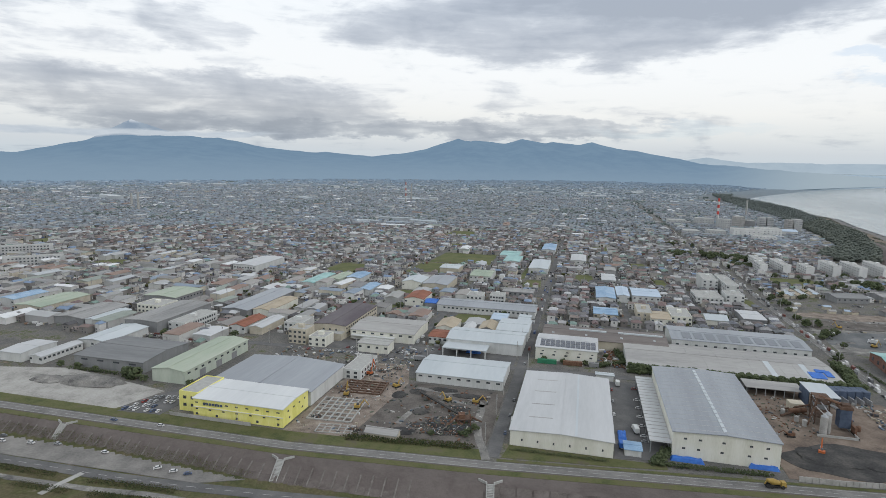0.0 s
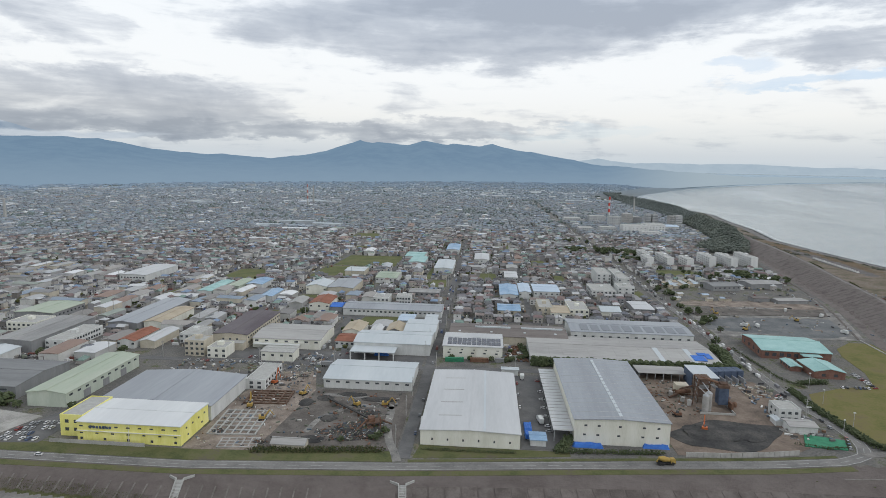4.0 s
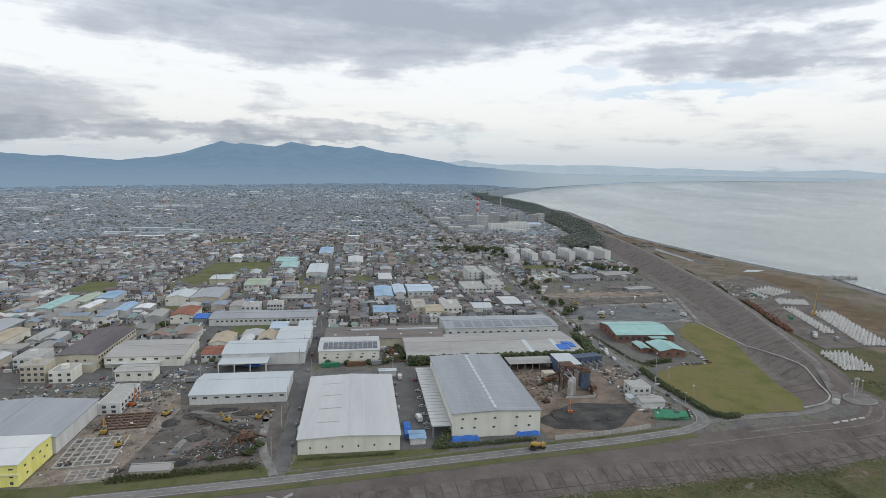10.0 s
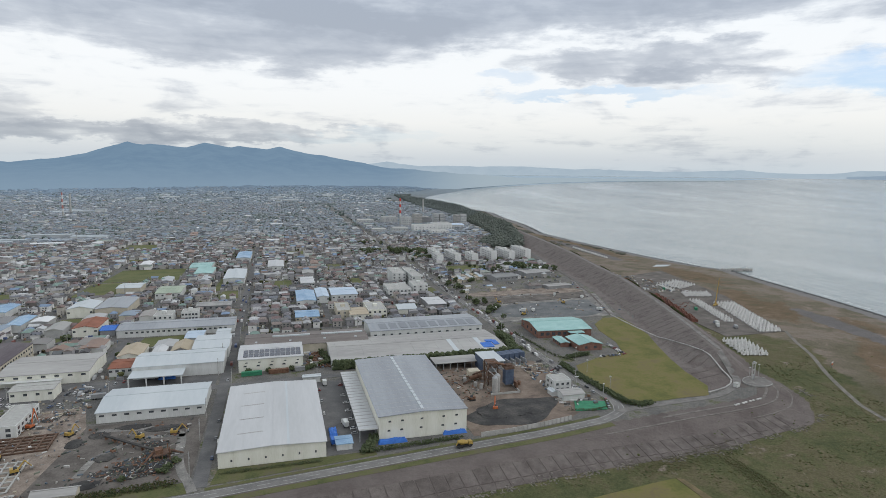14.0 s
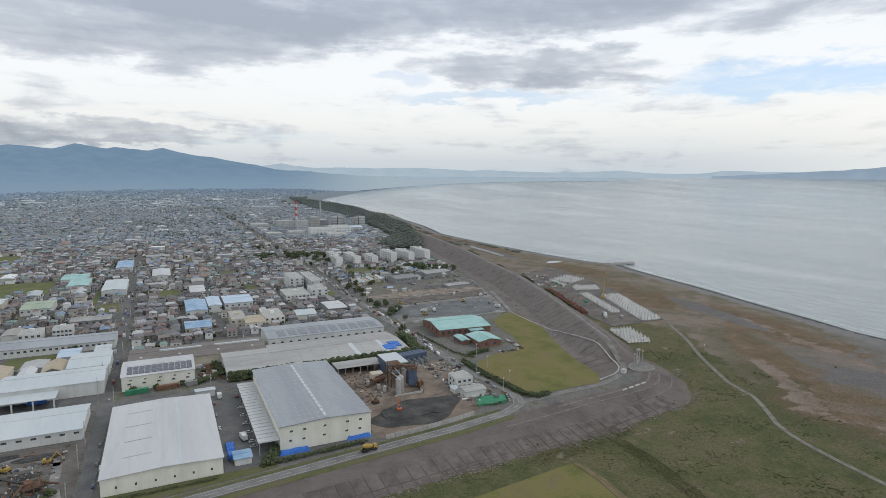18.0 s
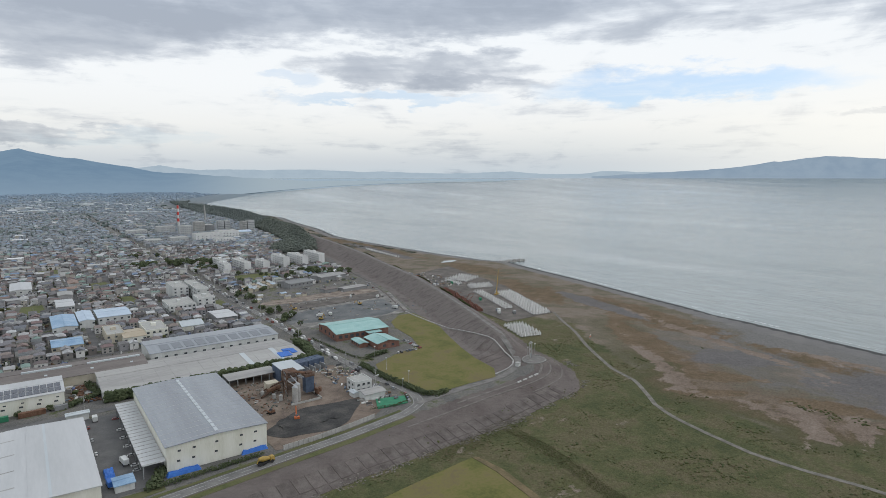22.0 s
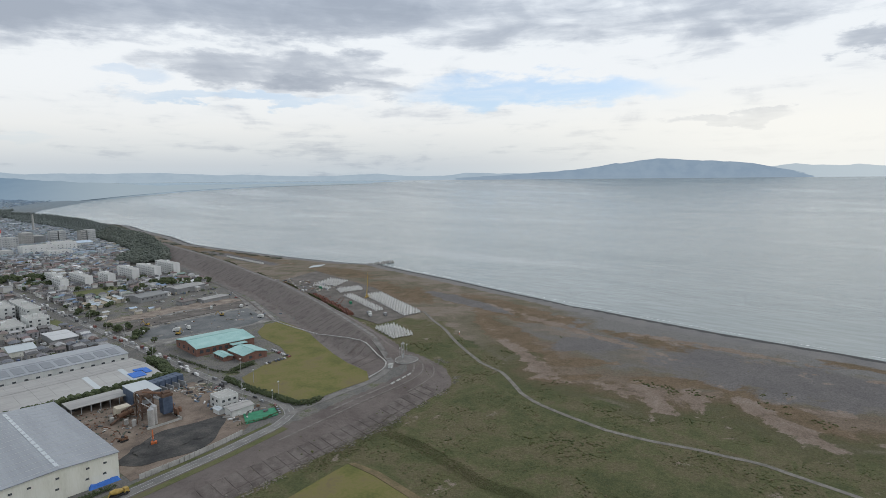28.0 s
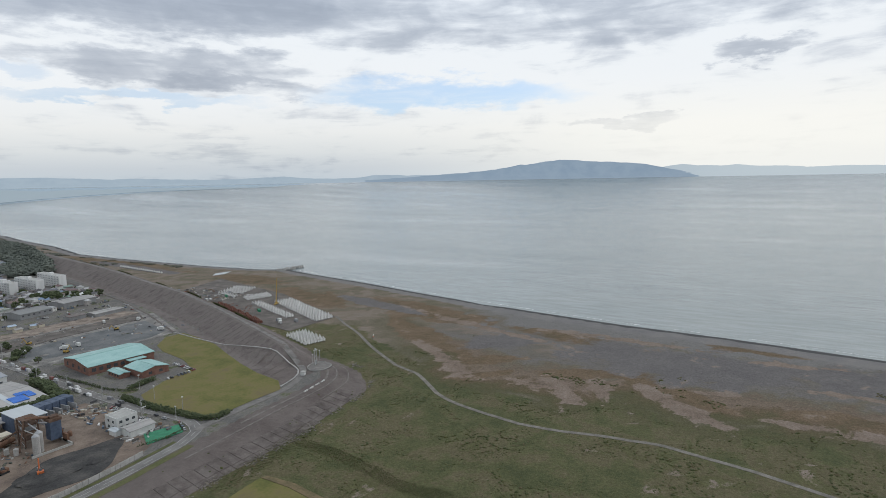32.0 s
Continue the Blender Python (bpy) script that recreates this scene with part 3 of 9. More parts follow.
c_slope = G.ramp(mixed, [(0.30, (0.086, 0.071, 0.066)), (0.50, (0.132, 0.113, 0.106)), (0.70, (0.172, 0.150, 0.141))])
col = G.mix(mask("wild", 0.1), c_town, c_grass)
col = G.mix(mask("brown", 1.3), col, c_brown)
inland = G.node("ShaderNodeAttribute", attribute_name="inland").outputs["Fac"]
for field, weight in ((G.noise(here, 0.011, 5.0, 0.6, 0.6), 0.55), (n_mid, 0.30), (n_fine, 0.10)):
    inland = G.math("ADD", inland, G.math("MULTIPLY", G.math("SUBTRACT", field, 0.5), weight))
grain = G.span(G.noise(here, 0.9, 6.0, 0.75), 0.3, 0.7, 0.72, 1.25)
c_flats = G.ramp(inland, [(0.12, (0.062, 0.068, 0.030)), (0.22, (0.085, 0.080, 0.040)), (0.30, (0.115, 0.088, 0.055)), (0.35, (0.165, 0.128, 0.098)), (0.40, (0.14, 0.108, 0.08)), (0.46, (0.13, 0.115, 0.085)),
                          (0.52, (0.142, 0.132, 0.125)), (0.60, (0.13, 0.118, 0.098)), (0.66, (0.175, 0.145, 0.12)), (0.72, (0.15, 0.145, 0.142)), (0.78, (0.135, 0.118, 0.092)), (0.84, (0.16, 0.155, 0.15))])
col = G.mix(G.math("MULTIPLY", G.node("ShaderNodeAttribute", attribute_name="south").outputs["Fac"], G.math("MULTIPLY", mask("wild", 0.1), G.span(inland, 0.10, 0.22))), col, c_flats)
for key, stops, wobble in (("sere", [(0.35, (0.082, 0.072, 0.040)), (0.5, (0.135, 0.098, 0.062)), (0.65, (0.165, 0.122, 0.084))], 1.8), ("shingle", [(0.35, (0.11, 0.104, 0.105)), (0.6, (0.142, 0.133, 0.131))], 1.2),
                           ("sand", [(0.35, (0.12, 0.092, 0.068)), (0.48, (0.185, 0.143, 0.115)), (0.65, (0.225, 0.185, 0.155))], 3.0)):
    a_ = G.node("ShaderNodeAttribute", attribute_name=key).outputs["Fac"]
    for field, weight in ((n_mid, wobble), (G.noise(here, 0.025, 5.0, 0.6, 0.8), 1.3), (n_fine, 0.35)):
        a_ = G.math("ADD", a_, G.math("MULTIPLY", G.math("SUBTRACT", field, 0.5), weight))
    col = G.mix(G.span(a_, 0.42, 0.66), col, G.ramp(mixed, stops))
col = G.mix(1.0, col, G.node("ShaderNodeCombineColor", (grain, grain, grain)).outputs[0], "MULTIPLY")
col = G.mix(mask("stones", 0.9), col, c_stone)
col = G.mix(mask("slope", 0.35), col, c_slope)
col = G.mix(mask("wet", 0.2), col, (0.065, 0.066, 0.068))
# haze as base colour: ground turns blue-grey, then paler, with distance
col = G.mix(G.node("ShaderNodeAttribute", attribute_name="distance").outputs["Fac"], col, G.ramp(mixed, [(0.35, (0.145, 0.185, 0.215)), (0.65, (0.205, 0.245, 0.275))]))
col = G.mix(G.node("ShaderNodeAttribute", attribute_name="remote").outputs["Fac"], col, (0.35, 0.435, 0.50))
relief = G.node("ShaderNodeBump", {"Strength": 1.0, "Distance": 0.8, "Height": n_fine}).outputs[0]
G.node("ShaderNodeOutputMaterial", (G.node("ShaderNodeBsdfPrincipled", {"Base Color": col, "Roughness": 0.95, "Normal": relief, "Specular IOR Level": 0.2}).outputs[0],))
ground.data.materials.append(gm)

sea, _ = polar_sheet("sea", lambda x, y: np.full(np.shape(x), -5.6), 150.0, 60000.0, 1.03, 1.0)
tagged(sea, "calm grey-green sea with low ripples under cloud", "sea", kind="structure")
wm = bpy.data.materials.new("sea_water")
wm.use_nodes = True
G = Graph(wm.node_tree)
here = G.node("ShaderNodeNewGeometry").outputs["Position"]
stretch = G.node("ShaderNodeMapping", {"Vector": here, "Rotation": (0, 0, radians(62)), "Scale": (1.0, 0.22, 1.0)}).outputs[0]
swell = G.math("ADD", G.noise(stretch, 0.09, 4.0, 0.6), G.math("MULTIPLY", G.noise(stretch, 0.35, 5.0, 0.7), 0.9))
drift = G.noise(G.node("ShaderNodeMapping", {"Vector": here, "Rotation": (0, 0, radians(20)), "Scale": (1.0, 0.3, 1.0)}).outputs[0], 0.0034, 5.0, 0.6)
# calm and ruffled bands: their differing sheen is put into the colour
tint = G.ramp(drift, [(0.3, (0.19, 0.225, 0.23)), (0.48, (0.245, 0.278, 0.278)), (0.56, (0.215, 0.25, 0.252)), (0.7, (0.325, 0.355, 0.35))])
ripple = G.noise(G.node("ShaderNodeMapping", {"Vector": here, "Rotation": (0, 0, radians(62)), "Scale": (1.0, 0.16, 1.0)}).outputs[0], 0.16, 5.0, 0.7)
# light and dark reflections of the wave faces, multiplied into the base colour
ripple_sheen = G.span(ripple, 0.36, 0.66, 0.89, 1.13)
tint = G.mix(1.0, tint, G.node("ShaderNodeCombineColor", (ripple_sheen, ripple_sheen, ripple_sheen)).outputs[0], "MULTIPLY")
waves = G.node("ShaderNodeBump", {"Strength": 0.45, "Distance": 1.0, "Height": swell}).outputs[0]
G.node("ShaderNodeOutputMaterial", (G.node("ShaderNodeBsdfPrincipled", {"Base Color": tint, "Roughness": G.span(drift, 0.3, 0.7, 0.24, 0.14), "IOR": 1.33, "Normal": waves}).outputs[0],))
sea.data.materials.append(wm)


def mountain(name, peaks, az0, az1, floor, feet, near, distance, colors, label, seed, snow=None, trim=None, fade=None):
    """A far range as a self-lit backdrop slope with haze in its colours: peaks are (azimuth, height in degrees, fall to
    the left and to the right in degrees a degree).
    """
    az = np.arange(az0, az1, 0.1)
    crest = np.full(az.shape, floor)
    for a, e, fall_l, fall_r in peaks:
        crest = np.maximum(crest, e - np.where(az < a, fall_l, fall_r) * np.abs(az - a))
    if trim:
        crest = np.minimum(crest, np.maximum(trim[1] + trim[2] * (az - trim[0]), floor))
    rough = np.array([noise.fractal(Vector((a * 0.45, seed, 0.0)), 0.9, 2.0, 6) for a in az])
    crest = crest + 0.075 * rough
    foot = np.interp(az, *feet)
    begin = np.interp(az, *near) if isinstance(near, tuple) else np.full(az.shape, near)
    end = np.interp(az, *distance) if isinstance(distance, tuple) else np.full(az.shape, distance)
    rows = 16
    v, f = [], []
    for i, a in enumerate(az):
        for j in range(rows):
            u = j / (rows - 1)
            e = foot[i] + (max(crest[i], foot[i] + 0.05) - foot[i]) * u ** 0.62
            d = begin[i] + (end[i] - begin[i]) * u + 18 * noise.noise(Vector((a * 0.9, j * 0.7, seed)))
            v.append((d * math.sin(radians(a)), d * math.cos(radians(a)), HEIGHT + d * math.tan(radians(e))))
    for i in range(len(az) - 1):
        for j in range(rows - 1):
            k = i * rows + j
            f.append((k, k + rows, k + rows + 1, k + 1))
    me = bpy.data.meshes.new(name)
    me.from_pydata(v, [], f)
    me.polygons.foreach_set("use_smooth", [True] * len(f))
    m = bpy.data.materials.new(name)
    m.use_nodes = True
    g = Graph(m.node_tree)
    p = g.node("ShaderNodeNewGeometry").outputs["Position"]
    z = g.node("ShaderNodeSeparateXYZ", (p,)).outputs[2]
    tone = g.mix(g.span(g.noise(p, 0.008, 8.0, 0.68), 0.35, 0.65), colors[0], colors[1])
    # paler towards the foot: haze put into the colour
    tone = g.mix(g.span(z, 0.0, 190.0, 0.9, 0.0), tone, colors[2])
    # fade: paler across a span of azimuth, haze again
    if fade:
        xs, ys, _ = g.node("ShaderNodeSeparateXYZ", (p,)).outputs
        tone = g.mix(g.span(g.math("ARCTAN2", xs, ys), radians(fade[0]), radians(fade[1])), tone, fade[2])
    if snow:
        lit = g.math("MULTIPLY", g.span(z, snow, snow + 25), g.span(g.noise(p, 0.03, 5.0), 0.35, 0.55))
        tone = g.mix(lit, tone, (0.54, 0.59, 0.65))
    # emission: the slope glows by itself, sun and sky don't light it
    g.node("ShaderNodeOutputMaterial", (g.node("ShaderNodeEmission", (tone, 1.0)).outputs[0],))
    me.materials.append(m)
    return tagged(new(name, me), label, "mountain", kind="structure")


# mountain colours with blue haze already in them
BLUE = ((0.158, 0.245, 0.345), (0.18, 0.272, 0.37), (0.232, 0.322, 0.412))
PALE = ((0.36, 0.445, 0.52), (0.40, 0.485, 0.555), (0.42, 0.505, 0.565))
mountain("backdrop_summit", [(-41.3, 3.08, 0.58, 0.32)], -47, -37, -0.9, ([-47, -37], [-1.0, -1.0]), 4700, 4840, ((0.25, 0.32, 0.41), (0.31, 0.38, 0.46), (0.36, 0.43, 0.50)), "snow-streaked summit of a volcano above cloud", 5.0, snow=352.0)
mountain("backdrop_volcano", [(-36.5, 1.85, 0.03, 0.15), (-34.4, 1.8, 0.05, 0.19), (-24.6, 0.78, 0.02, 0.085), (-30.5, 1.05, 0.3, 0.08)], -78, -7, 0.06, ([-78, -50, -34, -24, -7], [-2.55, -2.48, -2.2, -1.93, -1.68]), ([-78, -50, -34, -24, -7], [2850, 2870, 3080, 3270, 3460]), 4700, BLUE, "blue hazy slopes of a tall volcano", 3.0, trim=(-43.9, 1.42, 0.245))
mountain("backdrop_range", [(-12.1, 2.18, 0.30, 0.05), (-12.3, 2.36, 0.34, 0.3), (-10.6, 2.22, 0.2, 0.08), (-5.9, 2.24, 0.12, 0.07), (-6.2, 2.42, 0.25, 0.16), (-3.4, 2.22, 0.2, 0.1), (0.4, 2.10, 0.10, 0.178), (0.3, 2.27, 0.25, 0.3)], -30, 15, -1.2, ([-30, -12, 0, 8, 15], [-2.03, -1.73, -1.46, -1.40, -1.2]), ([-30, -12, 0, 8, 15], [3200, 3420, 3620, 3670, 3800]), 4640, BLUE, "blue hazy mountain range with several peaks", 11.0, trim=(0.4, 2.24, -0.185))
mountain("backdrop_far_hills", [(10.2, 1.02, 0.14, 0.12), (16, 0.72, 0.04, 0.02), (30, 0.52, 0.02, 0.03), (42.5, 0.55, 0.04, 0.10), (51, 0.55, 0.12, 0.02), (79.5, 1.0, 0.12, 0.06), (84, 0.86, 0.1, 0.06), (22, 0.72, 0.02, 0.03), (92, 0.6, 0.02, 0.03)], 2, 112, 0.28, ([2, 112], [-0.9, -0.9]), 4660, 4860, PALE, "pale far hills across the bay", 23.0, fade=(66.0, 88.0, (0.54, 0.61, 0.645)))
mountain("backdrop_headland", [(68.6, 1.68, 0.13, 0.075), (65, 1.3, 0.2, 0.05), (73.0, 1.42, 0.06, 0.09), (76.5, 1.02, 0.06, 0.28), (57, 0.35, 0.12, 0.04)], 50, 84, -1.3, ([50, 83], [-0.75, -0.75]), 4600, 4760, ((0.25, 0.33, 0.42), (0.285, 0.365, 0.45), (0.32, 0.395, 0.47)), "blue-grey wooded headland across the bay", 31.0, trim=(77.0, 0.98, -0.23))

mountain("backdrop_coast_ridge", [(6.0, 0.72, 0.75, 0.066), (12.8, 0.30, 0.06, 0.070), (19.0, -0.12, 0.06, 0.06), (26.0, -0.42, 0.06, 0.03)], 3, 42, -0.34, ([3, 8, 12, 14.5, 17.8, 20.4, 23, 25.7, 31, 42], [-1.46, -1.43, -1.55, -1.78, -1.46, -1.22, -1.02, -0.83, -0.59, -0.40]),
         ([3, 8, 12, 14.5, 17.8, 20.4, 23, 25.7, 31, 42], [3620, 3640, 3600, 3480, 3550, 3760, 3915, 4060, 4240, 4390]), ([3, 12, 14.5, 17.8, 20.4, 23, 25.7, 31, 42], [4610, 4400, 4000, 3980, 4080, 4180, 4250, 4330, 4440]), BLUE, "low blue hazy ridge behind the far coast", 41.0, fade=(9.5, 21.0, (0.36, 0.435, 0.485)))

# a bank of cloud on the volcano's shoulder, below its summit, as a self-lit sheet
CLOUD_AZ, CLOUD_EL = np.arange(-56, -26.9, 0.5), np.linspace(1.35, 3.1, 12)
v, fade = [], []
for a in CLOUD_AZ:
    for e in CLOUD_EL:
        d = 4722 + 8 * noise.noise(Vector((a, e, 1.0)))
        v.append((d * math.sin(radians(a)), d * math.cos(radians(a)), HEIGHT + d * math.tan(radians(e))))
        mid = 1.9 + 0.30 * noise.noise(Vector((a * 0.25, 0.0, 7.0))) + 0.35 * max(0.0, (a + 41) / 12)
        fade.append(max(0.0, 1 - abs(e - mid) / 0.5) * min(1.0, (a + 56) / 6, (-27 - a) / 5))
m_ = len(CLOUD_EL)
f = [(i * m_ + j, (i + 1) * m_ + j, (i + 1) * m_ + j + 1, i * m_ + j + 1) for i in range(len(CLOUD_AZ) - 1) for j in range(m_ - 1)]
me = bpy.data.meshes.new("backdrop_cloud_bank")
me.from_pydata(v, [], f)
me.attributes.new("fade", "FLOAT", "POINT").data.foreach_set("value", fade)
m = bpy.data.materials.new("cloud_bank")
m.use_nodes = True
G = Graph(m.node_tree)
p = G.node("ShaderNodeVectorMath", (G.node("ShaderNodeNewGeometry").outputs["Position"], (1.0, 1.0, 4.0)), operation="MULTIPLY").outputs[0]
dense = G.math("ADD", G.node("ShaderNodeAttribute", attribute_name="fade").outputs["Fac"], G.math("MULTIPLY", G.math("SUBTRACT", G.noise(p, 0.004, 7.0, 0.6), 0.5), 1.1))
vapour = G.node("ShaderNodeEmission", (G.ramp(G.noise(p, 0.006, 5.0), [(0.3, (0.47, 0.53, 0.59)), (0.7, (0.60, 0.65, 0.70))]), 1.0)).outputs[0]
G.node("ShaderNodeOutputMaterial", (G.node("ShaderNodeMixShader", (G.span(dense, 0.25, 0.75), G.node("ShaderNodeBsdfTransparent").outputs[0], vapour)).outputs[0],))
me.materials.append(m)
tagged(new("backdrop_cloud_bank", me), "grey cloud bank on the volcano's shoulder", "cloud", kind="structure")

# ---- building blocks ----


def empty(name, x, y, rot=0.0, z=None):
    ob = new(name)
    ob.empty_display_size = 0.5
    ob.matrix_world = pose(x, y, float(height_at(x, y)) if z is None else z, 0, 0, rot)
    return ob


def part(name, bm, mat, parent, label="", at=None):
    """Links a bmesh (or a ready mesh) as one mesh object under a thing or a part."""
    if isinstance(bm, bpy.types.Mesh):
        me = bm
    else:
        me = bpy.data.meshes.new(name)
        bm.normal_update()
        bm.to_mesh(me)
        bm.free()
        me.materials.append(M[mat] if isinstance(mat, str) else mat)
    ob = new(name, me)
    ob.parent = parent
    if at is not None:
        ob.matrix_local = at
    if label:
        ob["label"] = label
    return ob


def box(bm, x0, y0, z0, x1, y1, z1, turn=None):
    """Adds a box to a bmesh; turn: a matrix that is applied to it."""
    vs = [bm.verts.new((turn @ Vector(p)) if turn else p) for p in ((x0, y0, z0), (x1, y0, z0), (x1, y1, z0), (x0, y1, z0), (x0, y0, z1), (x1, y0, z1), (x1, y1, z1), (x0, y1, z1))]
    for q in ((0, 3, 2, 1), (4, 5, 6, 7), (0, 1, 5, 4), (1, 2, 6, 5), (2, 3, 7, 6), (3, 0, 4, 7)):
        bm.faces.new([vs[i] for i in q])
    return bm


def boxes(*items):
    bm = bmesh.new()
    for i in items:
        box(bm, *i)
    return bm


def tube(bm, a, b, r0, r1=None, sides=8):
    """A tapered round bar from a to b."""
    a, b = Vector(a), Vector(b)
    r1 = r0 if r1 is None else r1
    turn = (b - a).to_track_quat("Z", "Y").to_matrix()
    rings = []
    for p, r in ((a, r0), (b, r1)):
        rings.append([bm.verts.new(p + turn @ Vector((r * math.cos(2 * math.pi * k / sides), r * math.sin(2 * math.pi * k / sides), 0))) for k in range(sides)])
    for k in range(sides):
        bm.faces.new((rings[0][k], rings[0][(k + 1) % sides], rings[1][(k + 1) % sides], rings[1][k]))
    bm.faces.new(rings[0][::-1])
    bm.faces.new(rings[1])
    return bm


def prism(bm, outline, z0, z1):
    """An upright prism over a plan outline."""
    lo, hi = [bm.verts.new((x, y, z0)) for x, y in outline], [bm.verts.new((x, y, z1)) for x, y in outline]
    n = len(outline)
    for k in range(n):
        bm.faces.new((lo[k], lo[(k + 1) % n], hi[(k + 1) % n], hi[k]))
    bm.faces.new(hi)
    bm.faces.new(lo[::-1])
    return bm


SHARED = {}


def shared(key, make, mat):
    if key not in SHARED:
        me = bpy.data.meshes.new(key[0] if isinstance(key, tuple) else key)
        bm = make()
        bm.normal_update()
        bm.to_mesh(me)
        bm.free()
        me.materials.append(M[mat])
        SHARED[key] = me
    return SHARED[key]


def window_mesh(w, h, mat="glass"):
    def make():
        bm = boxes((-w / 2, -0.06, 0, w / 2, 0.06, h))
        box(bm, -w / 2 - 0.08, -0.12, -0.1, w / 2 + 0.08, 0.0, 0.0)
        return bm
    return shared(("window", w, h, mat), make, mat)


def gable_walls(w, d, h, rise, axis, thick=0.25):
    """Four walls round a floor w by d; the gables stand across the ridge's axis."""
    bm = bmesh.new()
    x, y = w / 2, d / 2
    t = thick
    if axis == "y":
        for s in (-1, 1):
            ya, yb = (s * y, s * (y - t))
            fr = [(-x, 0), (x, 0), (x, h), (0, h + rise), (-x, h)]
            va, vb = [bm.verts.new((p, ya, q)) for p, q in fr], [bm.verts.new((p, yb, q)) for p, q in fr]
            for k in range(5):
                bm.faces.new((va[k], va[(k + 1) % 5], vb[(k + 1) % 5], vb[k]))
            bm.faces.new(va), bm.faces.new(vb[::-1])
            box(bm, min(s * x, s * (x - t)), -y + t, 0, max(s * x, s * (x - t)), y - t, h)
    else:
        for s in (-1, 1):
            xa, xb = (s * x, s * (x - t))
            fr = [(-y, 0), (y, 0), (y, h), (0, h + rise), (-y, h)]
            va, vb = [bm.verts.new((xa, p, q)) for p, q in fr], [bm.verts.new((xb, p, q)) for p, q in fr]
            for k in range(5):
                bm.faces.new((va[k], va[(k + 1) % 5], vb[(k + 1) % 5], vb[k]))
            bm.faces.new(va), bm.faces.new(vb[::-1])
            box(bm, -x + t, min(s * y, s * (y - t)), 0, x - t, max(s * y, s * (y - t)), h)
    bmesh.ops.recalc_face_normals(bm, faces=bm.faces)
    return bm


def gable_roof(w, d, h, rise, axis, over=0.5, thick=0.3):
    """Two roof slopes with eaves; axis: the ridge's."""
    bm = bmesh.new()
    span, length = (w, d) if axis == "y" else (d, w)
    s, l = span / 2 + over, length / 2 + over
    z_eave = h - rise * over / (span / 2) + 0.04
    for side in (-1, 1):
        prof = [(0, h + rise + 0.04), (side * s, z_eave), (side * s, z_eave + thick), (0, h + rise + thick + 0.04)]
        pts = [[(p, e, q) if axis == "y" else (e, p, q) for p, q in prof] for e in (-l, l)]
        va, vb = [bm.verts.new(p) for p in pts[0]], [bm.verts.new(p) for p in pts[1]]
        for k in range(4):
            bm.faces.new((va[k], va[(k + 1) % 4], vb[(k + 1) % 4], vb[k]))
        bm.faces.new(va), bm.faces.new(vb[::-1])
    bmesh.ops.recalc_face_normals(bm, faces=bm.faces)
    return bm


def hall(name, x0, y0, x1, y1, h, rise, axis, roof, wall, label, category="warehouse", rot=0.0, group=""):
    """A gabled hall over a plan rectangle. Returns the thing, with its floor centred on its own origin."""
    ob = empty(name, (x0 + x1) / 2, (y0 + y1) / 2, rot)
    w, d = x1 - x0, y1 - y0
    part("wall", gable_walls(w, d, h, rise, axis), wall, ob)
    part("roof", gable_roof(w, d, h, rise, axis), roof, ob)
    span = w if axis == "y" else d
    cap = boxes((-0.35, -d / 2 - 0.5, h + rise + 0.30, 0.35, d / 2 + 0.5, h + rise + 0.48)) if axis == "y" else boxes((-w / 2 - 0.5, -0.35, h + rise + 0.30, w / 2 + 0.5, 0.35, h + rise + 0.48))
    part("ridge_cap", cap, roof, ob)
    ob["size"] = (w, d, h)
    return tagged(ob, label, category, group)


def flat_block(name, x0, y0, x1, y1, h, roof, wall, label, category="building", rot=0.0, group="", parapet=0.6):
    ob = empty(name, (x0 + x1) / 2, (y0 + y1) / 2, rot)
    w, d = x1 - x0, y1 - y0
    part("wall", boxes((-w / 2, -d / 2, 0, w / 2, d / 2, h)), wall, ob)
    bm = boxes((-w / 2 + 0.3, -d / 2 + 0.3, h + 0.01, w / 2 - 0.3, d / 2 - 0.3, h + 0.15))
    part("roof", bm, roof, ob)
    p = 0.3
    part("parapet", boxes((-w / 2, -d / 2, h, w / 2, -d / 2 + p, h + parapet), (-w / 2, d / 2 - p, h, w / 2, d / 2, h + parapet),
                          (-w / 2, -d / 2 + p, h, -w / 2 + p, d / 2 - p, h + parapet), (w / 2 - p, -d / 2 + p, h, w / 2, d / 2 - p, h + parapet)), wall, ob)
    ob["size"] = (w, d, h)
    return tagged(ob, label, category, group)


def windows(ob, side, spots, z, w=1.6, h=1.1, mat="glass"):
    """Windows on one side (south, north, west, east) of a hall, at shares of its length."""
    W, D, _ = ob["size"]
    for u in spots:
        if side in ("south", "north"):
            m = pose((u - 0.5) * W, -D / 2 if side == "south" else D / 2, z, 0, 0, 0 if side == "south" else 180)
        else:
            m = pose(-W / 2 if side == "west" else W / 2, (u - 0.5) * D, z, 0, 0, -90 if side == "west" else 90)
        part("window", window_mesh(w, h, mat), None, ob, at=m)


